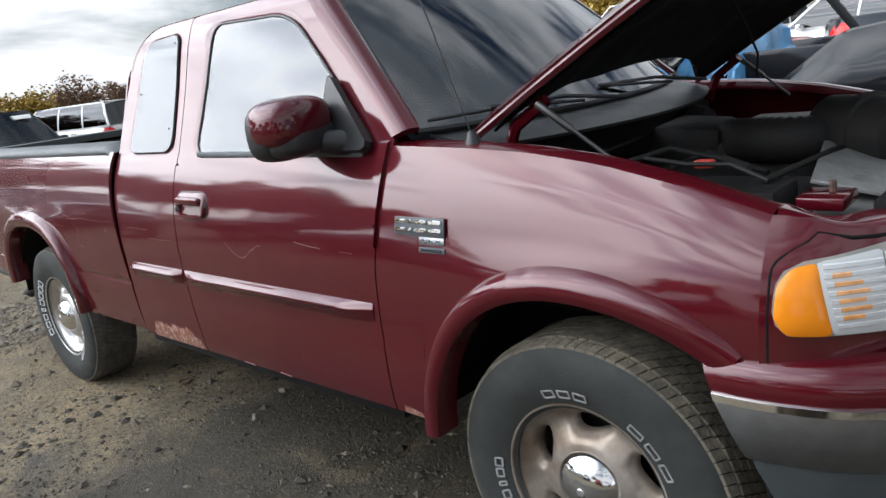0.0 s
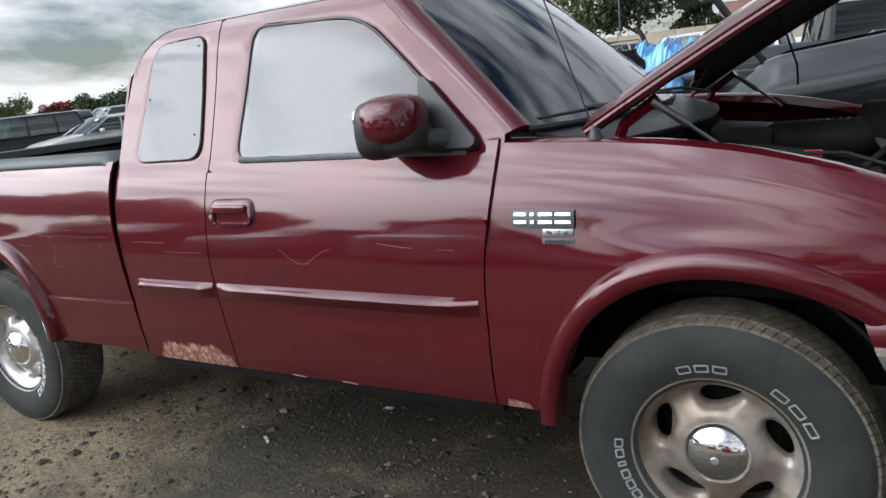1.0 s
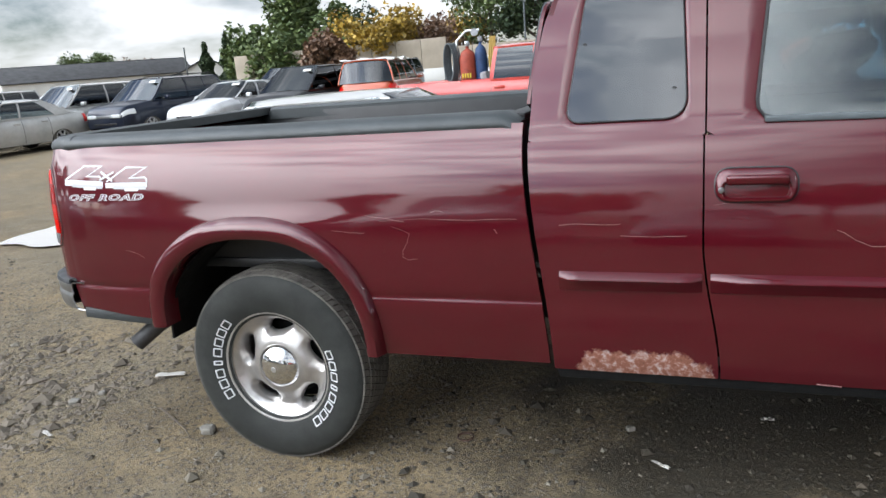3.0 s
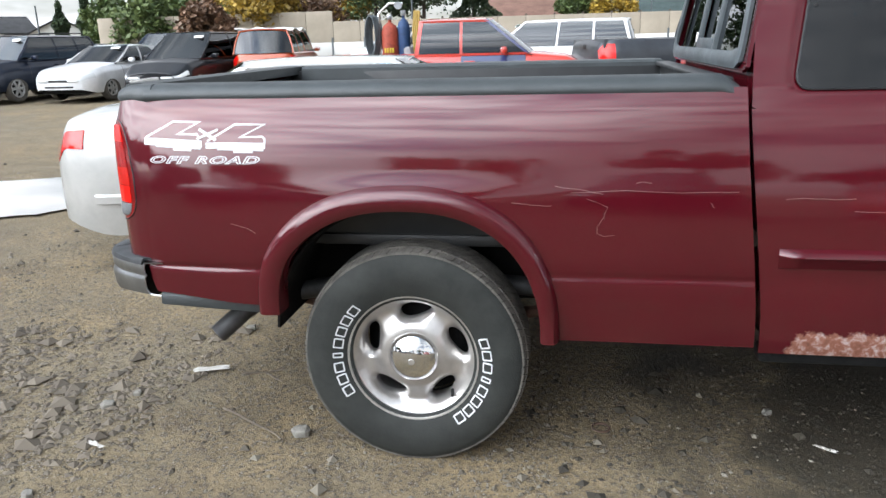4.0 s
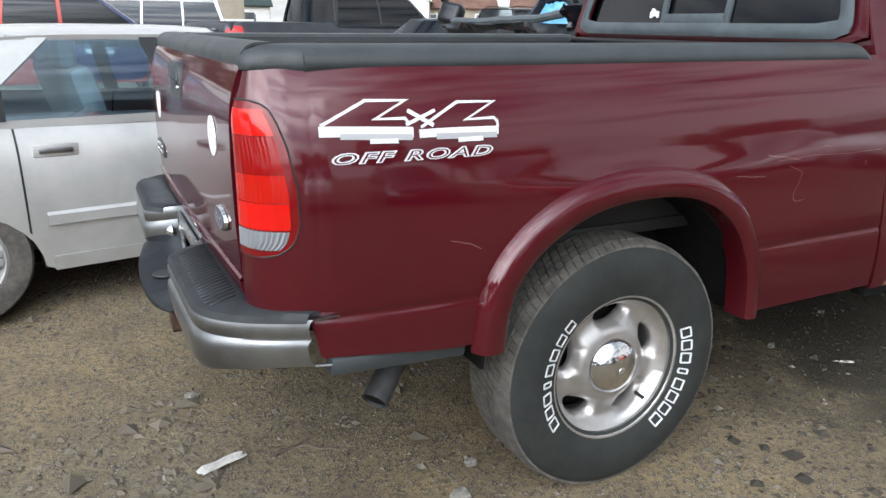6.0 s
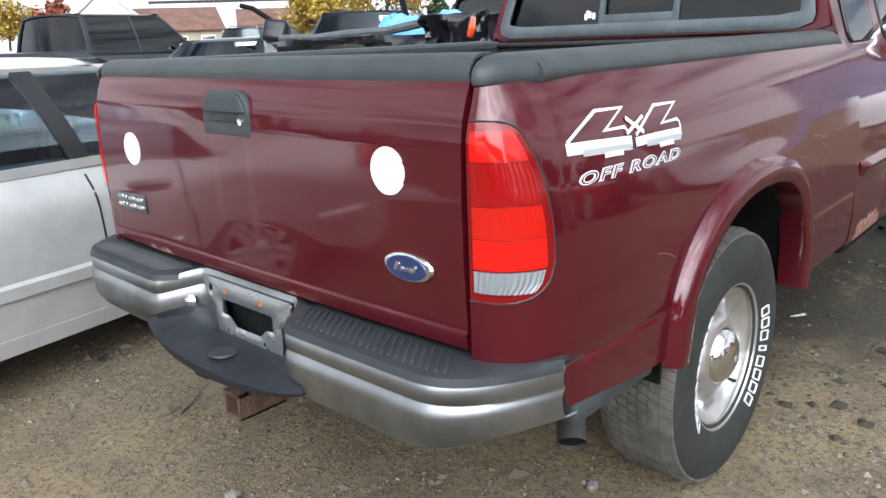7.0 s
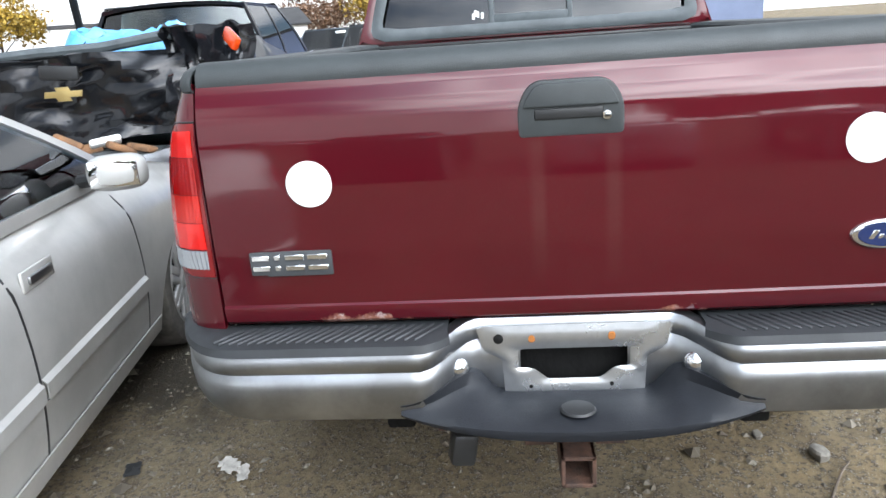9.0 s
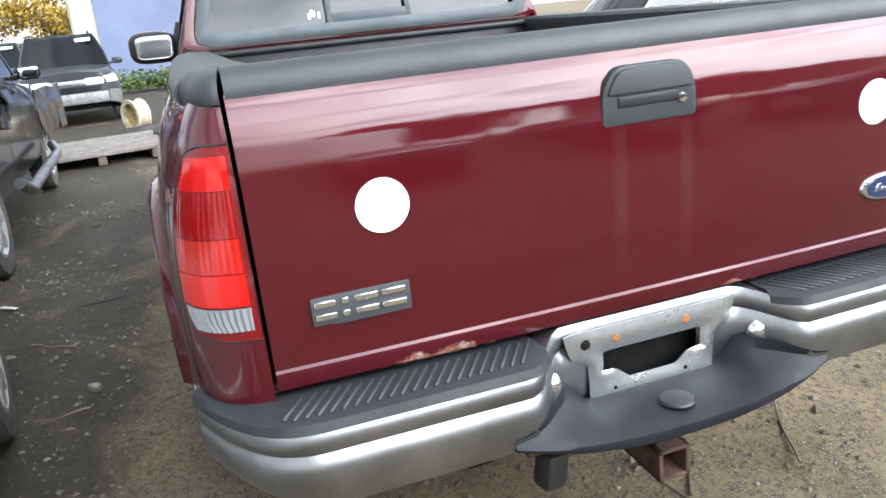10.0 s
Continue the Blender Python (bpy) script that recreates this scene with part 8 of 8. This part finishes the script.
# bars that stand for the sign on the blue door
for k, (x, z, w, h) in enumerate(((2.10, 0.86, 0.14, 0.07), (2.30, 0.90, 0.16, 0.025), (2.32, 0.845, 0.24, 0.06))):
    part("door_sign", boxed((x, -0.896, z), (w, 0.004, h), 0.001), PAPER, red)
for o in red.children:
    if o.name.startswith("pillar") and max((v.co.x for v in o.data.vertices)) > 2.6:
        o.data.materials[0] = BLUEDOOR
# crumpled lid of the orange car
cr = thing("crumpled_roof_skin", at(-7.9, 17.4, 100) @ pose(0.3, 0, 1.62), "torn pale roof skin lying on the orange crossover", "scrap")
part("skin", sheet([[(x + 0.1 * noise.noise(Vector((x * 3, y * 3, 1))), y, 0.12 + 0.10 * noise.noise(Vector((x * 2, y * 2, 4)))) for x in np.linspace(-0.9, 1.2, 12)] for y in np.linspace(-0.75, 0.9, 10)], 0.03, flip=True), PAPER, cr)

# ---- trees, buildings, fences ----
BARK = mat("bark", (0.09, 0.07, 0.055), 0.9, vary=0.4, scale=10, bump=0.6, bscale=25)


def leaf_mat(name, a, b):
    m = mat(name, a, 0.6)
    nt = m.node_tree
    bs = nt.nodes["Principled BSDF"]
    gi = nt.nodes.new("ShaderNodeNewGeometry")
    r = nt.nodes.new("ShaderNodeValToRGB")
    r.color_ramp.elements[0].color = (*a, 1)
    r.color_ramp.elements[1].color = (*b, 1)
    nt.links.new(gi.outputs["Random Per Island"], r.inputs[0])
    nt.links.new(r.outputs[0], bs.inputs["Base Color"])
    return m


LEAF = leaf_mat("green_leaves", (0.035, 0.065, 0.018), (0.12, 0.16, 0.045))
LEAF_DARK = leaf_mat("dark_needles", (0.014, 0.032, 0.015), (0.05, 0.08, 0.03))
LEAF_YEL = leaf_mat("yellow_leaves", (0.16, 0.11, 0.02), (0.42, 0.27, 0.03))
LEAF_BRN = leaf_mat("brown_leaves", (0.09, 0.05, 0.03), (0.20, 0.11, 0.06))
LEAF_RED = leaf_mat("rust_leaves", (0.14, 0.03, 0.015), (0.28, 0.07, 0.03))


def tree(x, y, h, spread, leaf, kind="round", seed=1, n=2600, size=0.30, label="", base=0.22):
    rnd = random.Random(seed)
    t = thing("tree", at(x, y, rnd.uniform(0, 360)), label or "leafy tree behind the salvage yard", "tree", "trees round the yard")
    bm = bmesh.new()
    top = Vector((rnd.uniform(-0.3, 0.3), rnd.uniform(-0.3, 0.3), h * (0.96 if kind == "cone" else 0.7)))
    pts = [Vector((0, 0, -0.2)), top * 0.3 + Vector((rnd.uniform(-0.15, 0.15), 0, 0)), top * 0.65, top]
    tube(bm, pts, [h * 0.024, h * 0.019, h * 0.012, h * 0.003], 8)
    blobs = []
    limbs = 9 if kind != "cone" else 0
    for k in range(limbs):
        z = h * rnd.uniform(base + 0.06, 0.62)
        a = 2 * math.pi * (k + rnd.random() * 0.7) / limbs
        L = spread * rnd.uniform(0.55, 1.0) * (1 - 0.35 * z / h)
        e = Vector((math.cos(a) * L, math.sin(a) * L, z + L * rnd.uniform(0.25, 0.8)))
        s0 = Vector((0, 0, z))
        tube(bm, [s0, s0.lerp(e, 0.5) + Vector((0, 0, L * 0.08)), e], [h * 0.009, h * 0.006, h * 0.002], 5)
        for q in range(3):
            blobs.append((s0.lerp(e, rnd.uniform(0.55, 1.1)) + Vector((rnd.uniform(-1, 1), rnd.uniform(-1, 1), rnd.uniform(-0.5, 1))) * spread * 0.16, spread * rnd.uniform(0.20, 0.40)))
    for q in range(7 if kind != "cone" else 0):
        blobs.append((Vector((rnd.uniform(-0.45, 0.45) * spread, rnd.uniform(-0.45, 0.45) * spread, h * rnd.uniform(0.62, 0.92))), spread * rnd.uniform(0.2, 0.36)))
    part("trunk", bm, BARK, t)
    lv = bmesh.new()
    for k in range(n):
        if kind == "cone":
            z = h * (base * 0.5 + (1 - base * 0.5) * (1 - math.sqrt(rnd.random())))
            rr = spread * (1 - z / h) ** 0.8 * (0.35 + 0.65 * math.sqrt(rnd.random())) * (0.75 + 0.25 * math.sin(z * 5))
            a = rnd.uniform(0, 2 * math.pi)
            c = Vector((math.cos(a) * rr, math.sin(a) * rr, z - rr * 0.25))
        else:
            b, r = blobs[rnd.randrange(len(blobs))]
            d = Vector((rnd.gauss(0, 1), rnd.gauss(0, 1), rnd.gauss(0, 0.8))).normalized()
            c = b + d * r * rnd.uniform(0.55, 1.05)
            if kind == "willow":
                c.z -= rnd.random() ** 2 * spread * 0.7
        s = size * rnd.uniform(0.5, 1.2)
        e = Euler((rnd.uniform(-1.2, 1.2), rnd.uniform(-1.2, 1.2), rnd.uniform(0, 6.28)))
        m3 = e.to_matrix()
        w, l = s * 0.5, s * (1.0 if kind != "willow" else 1.7)
        vs = [lv.verts.new(c + m3 @ Vector(p)) for p in ((-w, 0, 0), (0, -l * 0.6, s * 0.1), (w, 0, 0), (0, l * 0.6, s * 0.15))]
        lv.faces.new(vs)
    part("crown", lv, leaf, t, smooth=False)
    return t


def polar(az, d, cx=0.5, cy=-3.0):
    return cx + d * math.cos(radians(az)), cy + d * math.sin(radians(az))


TREES = [(119.0, 46, 8.6, 2.2, LEAF, "willow", "tall drooping green tree"), (116.2, 45, 5.6, 2.0, LEAF, "willow", "drooping green tree"), (123.0, 46, 4.6, 1.6, LEAF, "willow", "drooping green tree"), (121.0, 42, 4.2, 2.2, LEAF, "willow", "drooping green tree"), (124.6, 52, 4.6, 1.3, LEAF_DARK, "cone", "dark spruce"), (126.2, 54, 4.2, 1.3, LEAF_DARK, "cone", "dark spruce"),
         (116.6, 36, 3.3, 1.5, LEAF_BRN, "round", "small tree with brown autumn leaves"), (112.5, 40, 4.2, 2.6, LEAF_YEL, "round", "tree with yellow autumn leaves"), (109.5, 42, 3.8, 2.4, LEAF_BRN, "round", "tree with brown autumn leaves"), (114.8, 50, 5.4, 2.6, LEAF_DARK, "round", "dark green tree"),
         (104.5, 45, 7.0, 3.2, LEAF, "round", "green tree"), (101.0, 44, 7.5, 3.0, LEAF_DARK, "round", "dark green tree"), (97, 47, 7.5, 2.4, LEAF_DARK, "cone", "dark green tree"), (107, 48, 4.6, 2.6, LEAF_YEL, "round", "yellowing tree"),
         (89.3, 50, 4.6, 1.7, LEAF, "round", "green tree before a house"), (86.8, 48, 3.7, 1.4, LEAF_YEL, "round", "yellowing shrub"), (74, 85, 6.2, 4.0, LEAF_YEL, "round", "yellow-green tree"), (71.3, 80, 6.0, 2.0, LEAF_RED, "round", "rust-red tree"),
         (134.5, 110, 6.6, 3.6, LEAF, "round", "round green tree behind a barn"), (131.0, 115, 5.0, 3.8, LEAF_BRN, "round", "half-bare tree"), (141.5, 100, 3.8, 3.4, LEAF_DARK, "round", "dark green tree"), (143.8, 102, 3.4, 3.2, LEAF_DARK, "round", "dark green tree"), (138.3, 112, 3.6, 3.4, LEAF, "round", "green tree"), (146.5, 104, 3.3, 2.6, LEAF_RED, "round", "rust-coloured tree"),
         (149.5, 100, 3.2, 3.6, LEAF, "round", "green tree"), (153, 98, 3.4, 3.8, LEAF_BRN, "round", "brown tree"), (157, 92, 3.6, 4.0, LEAF_BRN, "round", "brown tree"), (160.3, 80, 3.4, 3.4, LEAF_YEL, "round", "yellowing tree"), (163.5, 70, 4.4, 2.6, LEAF_DARK, "round", "dark green tree"), (169, 80, 4.5, 4.0, LEAF, "round", "green tree"),
         (50, 46, 6.6, 3.6, LEAF_YEL, "round", "tree with golden leaves"), (44, 44, 4.8, 1.8, LEAF_DARK, "cone", "dark spruce"), (46, 46, 4.4, 1.6, LEAF_DARK, "cone", "dark spruce"), (40, 50, 5.0, 3.0, LEAF_YEL, "round", "tree with golden leaves"), (54, 56, 5.2, 3.2, LEAF_YEL, "round", "tree with golden leaves"),
         (9.3, 40, 5.0, 3.0, LEAF_YEL, "round", "tree with golden leaves"), (7.0, 46, 5.0, 3.0, LEAF_YEL, "round", "tree with golden leaves"), (13, 48, 4.6, 3.4, LEAF_YEL, "round", "tree with golden leaves"), (18, 54, 4.4, 3.4, LEAF_BRN, "round", "tree with brown leaves")]
for i, (az, d, h, sp, lf, kd, lab) in enumerate(TREES):
    x, y = polar(az, d)
    tree(x, y, h, sp, lf, kd, 100 + i, n=6500 if h > 7 else 4200, size=0.20 if d < 55 else 0.27, label=lab + " at the edge of the yard")
# unseen tree lines behind the camera, added so paint and glass reflect them dark
for i in range(13):
    tree(-42 + i * 8.0 + 2.5 * math.sin(i * 2.1), -34 - 4 * math.cos(i * 1.7), 6.5 + 2.0 * math.sin(i * 1.3), 3.9, (LEAF, LEAF_DARK, LEAF_YEL)[i % 3], "round", 300 + i, n=1300, size=0.55, label="unseen broad tree along the yard's far side")
for i in range(5):
    tree(-27 - 2 * math.cos(i * 2.2), -24 + i * 4.6, 8.6 + 1.2 * math.sin(i * 2), 4.0, (LEAF, LEAF_BRN, LEAF_DARK)[i % 3], "round", 340 + i, n=3200, size=0.4, label="unseen broad tree along the yard's rear side")

SIDING = mat("white_siding", (0.66, 0.66, 0.63), 0.7, vary=0.15, scale=0.6)
TANWALL = mat("tan_wall_panel", (0.36, 0.31, 0.24), 0.8, vary=0.25, scale=0.7)
BROWNROOF = mat("brown_shingles", (0.17, 0.09, 0.065), 0.9, vary=0.35, scale=1.5)
GREENROOF = mat("dark_green_roof", (0.035, 0.055, 0.052), 0.7, vary=0.3, scale=1.5)
DARKROOF = mat("dark_shingles", (0.05, 0.05, 0.052), 0.9, vary=0.35, scale=1.5)
PALEWALL = mat("cream_wall", (0.62, 0.60, 0.50), 0.75, vary=0.12, scale=0.8)
BLUEWALL = mat("slate_blue_metal_wall", (0.16, 0.20, 0.31), 0.55, vary=0.2, scale=0.7)


def house(x, y, heading, L, D, H, RH, wall, rf, label, windows=3, z_up=0.0):
    t = thing("building", at(x, y, heading), label, "building", "buildings round the yard")
    th = 0.2
    for nm, c_, s_ in (("wall", (0, -D / 2, H / 2), (L, th, H)), ("wall", (0, D / 2, H / 2), (L, th, H)), ("wall", (-L / 2, 0, H / 2), (th, D - th, H)), ("wall", (L / 2, 0, H / 2), (th, D - th, H))):
        part(nm, boxed(c_, s_, 0.0), wall, t)
    if RH:
        for s in (-1, 1):
            part("gable", prism([(-D / 2, 0), (D / 2, 0), (0, RH)], 0.2, m=Matrix.Translation((s * (L / 2) - 0.1, 0, H)) @ GM), wall, t)
            a = math.atan2(RH, D / 2)
            part("roof_slope", boxed((0, s * (D / 4 + 0.12), H + RH / 2 + 0.02), (L + 0.6, math.hypot(D / 2, RH) + 0.5, 0.12), 0.02, pose(0, 0, 0, -s * math.degrees(a), 0, 0)), rf, t)
    else:
        part("roof", boxed((0, 0, H + 0.12), (L + 0.3, D + 0.3, 0.24), 0.03), rf, t)
    for k in range(windows):
        for s in (-1, 1):
            xx = (k + 0.5) / windows * L - L / 2
            wn = part("window", boxed((xx, s * (D / 2 + 0.06), H * 0.55), (1.1, 0.1, 1.1), 0.02), SIDING, t)
            part("window_pane", boxed((xx, s * (D / 2 + 0.12), H * 0.55), (0.9, 0.03, 0.9), 0.01), mat_window, wn)
    return t


mat_window = mat("dark_window_pane", (0.03, 0.035, 0.04), 0.1, coat=1.0)


def put(az, d, heading, *a, **k):
    x, y = polar(az, d)
    return house(x, y, heading, *a, **k)


put(134.0, 92, 52, 19, 8, 2.9, 1.6, SIDING, DARKROOF, "long white barn with a dark shingle roof", windows=2)
put(126.4, 62, 128, 7, 4.6, 2.0, 1.1, SIDING, DARKROOF, "white gabled shed beside the barn", windows=1)
put(152.0, 110, 60, 10, 7, 2.2, 1.4, TANWALL, BROWNROOF, "distant tan house among trees")
put(92.0, 62, 2, 9, 7, 2.4, 1.7, TANWALL, BROWNROOF, "low house with a brown shingle roof")
put(82.6, 64, -6, 9.5, 8, 2.2, 1.9, SIDING, GREENROOF, "white house with a dark green roof")
put(68.6, 60, 62, 6, 5, 2.7, 2.1, SIDING, SIDING, "white gabled house with a small dark window", windows=1)
put(64.4, 62, -22, 6, 6, 2.2, 1.5, TANWALL, BROWNROOF, "tan shed with a brown roof")
put(60.0, 78, -28, 14, 8, 4.8, 0, SIDING, DARKROOF, "long white hall with a flat dark roof", windows=4)
put(31.0, 52, -60, 10, 9, 2.8, 0, SIDING, DARKROOF, "low white hall with dark roof edge", windows=3)
put(24.5, 50, -66, 8, 8, 2.4, 1.0, SIDING, DARKROOF, "white shed behind the wrecks", windows=2)
put(57.0, 60, -33, 6, 5, 2.2, 1.2, TANWALL, BROWNROOF, "brown shed between trees", windows=1)
house(29.0, -2.8, 90, 12, 8, 4.4, 0, BLUEWALL, DARKROOF, "slate-blue metal hall at the aisle's end", windows=0)
house(29.1, 3.55, 90, 0.7, 8, 4.6, 0, PALEWALL, DARKROOF, "narrow cream end wall of a hall", windows=0)
# tan panel wall behind the rows, each panel on its own
for k in range(22):
    x, y = -22.5 + k * 1.35, 32.2 + 0.10 * k
    pn = thing("wall_panel", at(x, y, 4.0), "weathered tan wall panel behind the parked cars", "fence", "tan wall panels")
    part("board", boxed((0, 0, 1.05 + (0.25 if k < 9 else 0)), (1.33, 0.08, 2.1 + (0.5 if k < 9 else 0)), 0.01), TANWALL, pn)
    part("post", boxed((-0.66, 0.06, 1.1), (0.09, 0.09, 2.2), 0.01), BARK, pn)
for k in range(26):
    x, y = -26 + k * 1.5, 29.5 + 0.08 * k
    pn = thing("fence_panel", at(x, y, 4.0), "pale grey fence panel behind the parked cars", "fence", "pale fence panels")
    part("board", boxed((0, 0, 0.62), (1.46, 0.05, 1.05), 0.01), SIDING, pn)
    part("post", boxed((-0.73, 0, 0.68), (0.08, 0.08, 1.36), 0.01), GREYTRIM, pn)
for az, d, h in ((117.7, 38, 3.0), (127.6, 50, 3.6), (101.8, 40, 4.8), (84.2, 50, 4.6)):
    x, y = polar(az, d)
    p_ = thing("utility_pole", at(x, y, 0), "thin pale pole at the yard's edge", "pole", "poles")
    part("shaft", tubed([(0, 0, -0.2), (0.04, 0, h)], [0.06, 0.045], 8), GREYTRIM, p_)
# low wall along the yard's +x side
for k in range(18):
    x, y = 24.5 + 0.25 * k, 12.0 + 1.6 * k
    pn = thing("low_wall_block", at(x, y, 82), "pale concrete block of a low yard wall", "wall", "low wall blocks")
    part("block", boxed((0, 0, 0.5), (1.58, 0.3, 1.0), 0.03), TANWALL, pn)

# ---- things at the end of the left aisle and beyond the nose ----
RAMP_WOOD = mat("grey_weathered_boards", (0.23, 0.205, 0.18), 0.85, second=(0.12, 0.105, 0.09), scale=6, bump=0.3, bscale=30)
ramp = thing("wooden_deck", lay(8.6, 2.15, 0.0, 8), "low deck of weathered grey boards on the gravel", "wooden deck")
for k in range(9):
    part("board", boxed(((k - 4) * 0.205, 0.04 * math.sin(k * 2.1), 0.135 + 0.006 * math.sin(k)), (0.195, 1.55, 0.04), 0.006, pose(0, 0, 0, 0, 0, 0.6 * math.sin(k * 1.3))), RAMP_WOOD, ramp)
for y in (-0.65, 0.0, 0.65):
    part("bearer", boxed((0, y, 0.055), (1.8, 0.10, 0.11), 0.008), WOODY, ramp)
slab = thing("dark_slab", lay(10.4, 1.55, 0.06, 5), "dark flat slab lying beside the deck", "slab")
part("plate", boxed((0, 0, 0), (0.9, 0.7, 0.12), 0.02), TRIM, slab)
rimw = thing("loose_wheel_rim", lay(11.3, 1.75, 0.27, 35), "loose rusty white and ochre wheel rim standing on edge", "wheel rim")
part("barrel", lathe([(0.20, -0.11), (0.265, -0.12), (0.27, -0.10), (0.235, -0.07), (0.22, 0.0), (0.235, 0.07), (0.27, 0.10), (0.265, 0.12), (0.20, 0.11)], 32), mat("chipped_white_rim", (0.62, 0.60, 0.55), 0.6, second=(0.40, 0.28, 0.12), scale=9), rimw)
part("disc", lathe([(0.06, 0.02), (0.10, 0.0), (0.20, 0.03), (0.225, 0.05)], 32), mat("ochre_disc", (0.45, 0.33, 0.13), 0.6, vary=0.4, scale=9), rimw)
for k in range(5):
    rnd = random.Random(60 + k)
    sh = thing("shrub", lay(22.5 + 0.2 * rnd.random(), 0.9 + 0.55 * k, 0, 40 * k), "low green shrub before a blue metal wall", "shrub", "shrubs by the hall")
    bm = bmesh.new()
    for i in range(500):
        d = Vector((rnd.gauss(0, 1), rnd.gauss(0, 1), abs(rnd.gauss(0, 0.9)))).normalized() * rnd.uniform(0.2, 0.62)
        e = Euler((rnd.uniform(-1.2, 1.2), rnd.uniform(-1.2, 1.2), rnd.uniform(0, 6.28))).to_matrix()
        q = 0.07 * rnd.uniform(0.6, 1.2)
        bm.faces.new([bm.verts.new(d + Vector((0, 0, 0.1)) + e @ Vector(p)) for p in ((-q * 0.5, 0, 0), (0, -q, 0), (q * 0.5, 0, 0), (0, q, 0.01))])
    part("leaves", bm, LEAF, sh, smooth=False)
    part("stem", tubed([(0, 0, -0.05), (0.02, 0, 0.3)], [0.03, 0.012], 6), BARK, sh)
# white cargo box standing on timber trestles beyond the truck's nose
cb = thing("white_cargo_box", lay(8.4, -1.75, 0.50, 6), "white sheet-metal cargo box resting on timber trestles", "cargo box")
part("wall_panel", boxed((0, 0.75, 0.28), (2.4, 0.05, 0.56), 0.015), WHITEP, cb)
part("wall_panel", boxed((0, -0.75, 0.28), (2.4, 0.05, 0.56), 0.015), WHITEP, cb)
part("end_panel", boxed((-1.18, 0, 0.28), (0.05, 1.44, 0.56), 0.015), WHITEP, cb)
part("end_panel", boxed((1.18, 0, 0.28), (0.05, 1.44, 0.56), 0.015), WHITEP, cb)
part("floor_panel", boxed((0, 0, 0.03), (2.3, 1.44, 0.05), 0.01), WHITEP, cb)
for x in (-0.8, 0.8):
    tr = thing("timber_trestle", lay(8.4 + x, -1.75 + x * 0.1, 0, 6), "weathered timber trestle under a white box", "trestle", "trestles under the box")
    part("beam", boxed((0, 0, 0.45), (0.12, 1.5, 0.10), 0.008), WOODY, tr)
    for y in (-0.6, 0.6):
        part("leg", boxed((0, y, 0.20), (0.10, 0.10, 0.42), 0.008, pose(0, 0, 0, 6 if y > 0 else -6, 0, 0)), WOODY, tr)
    part("foot_rail", boxed((0, 0, 0.14), (0.06, 1.2, 0.08), 0.006), WOODY, tr)
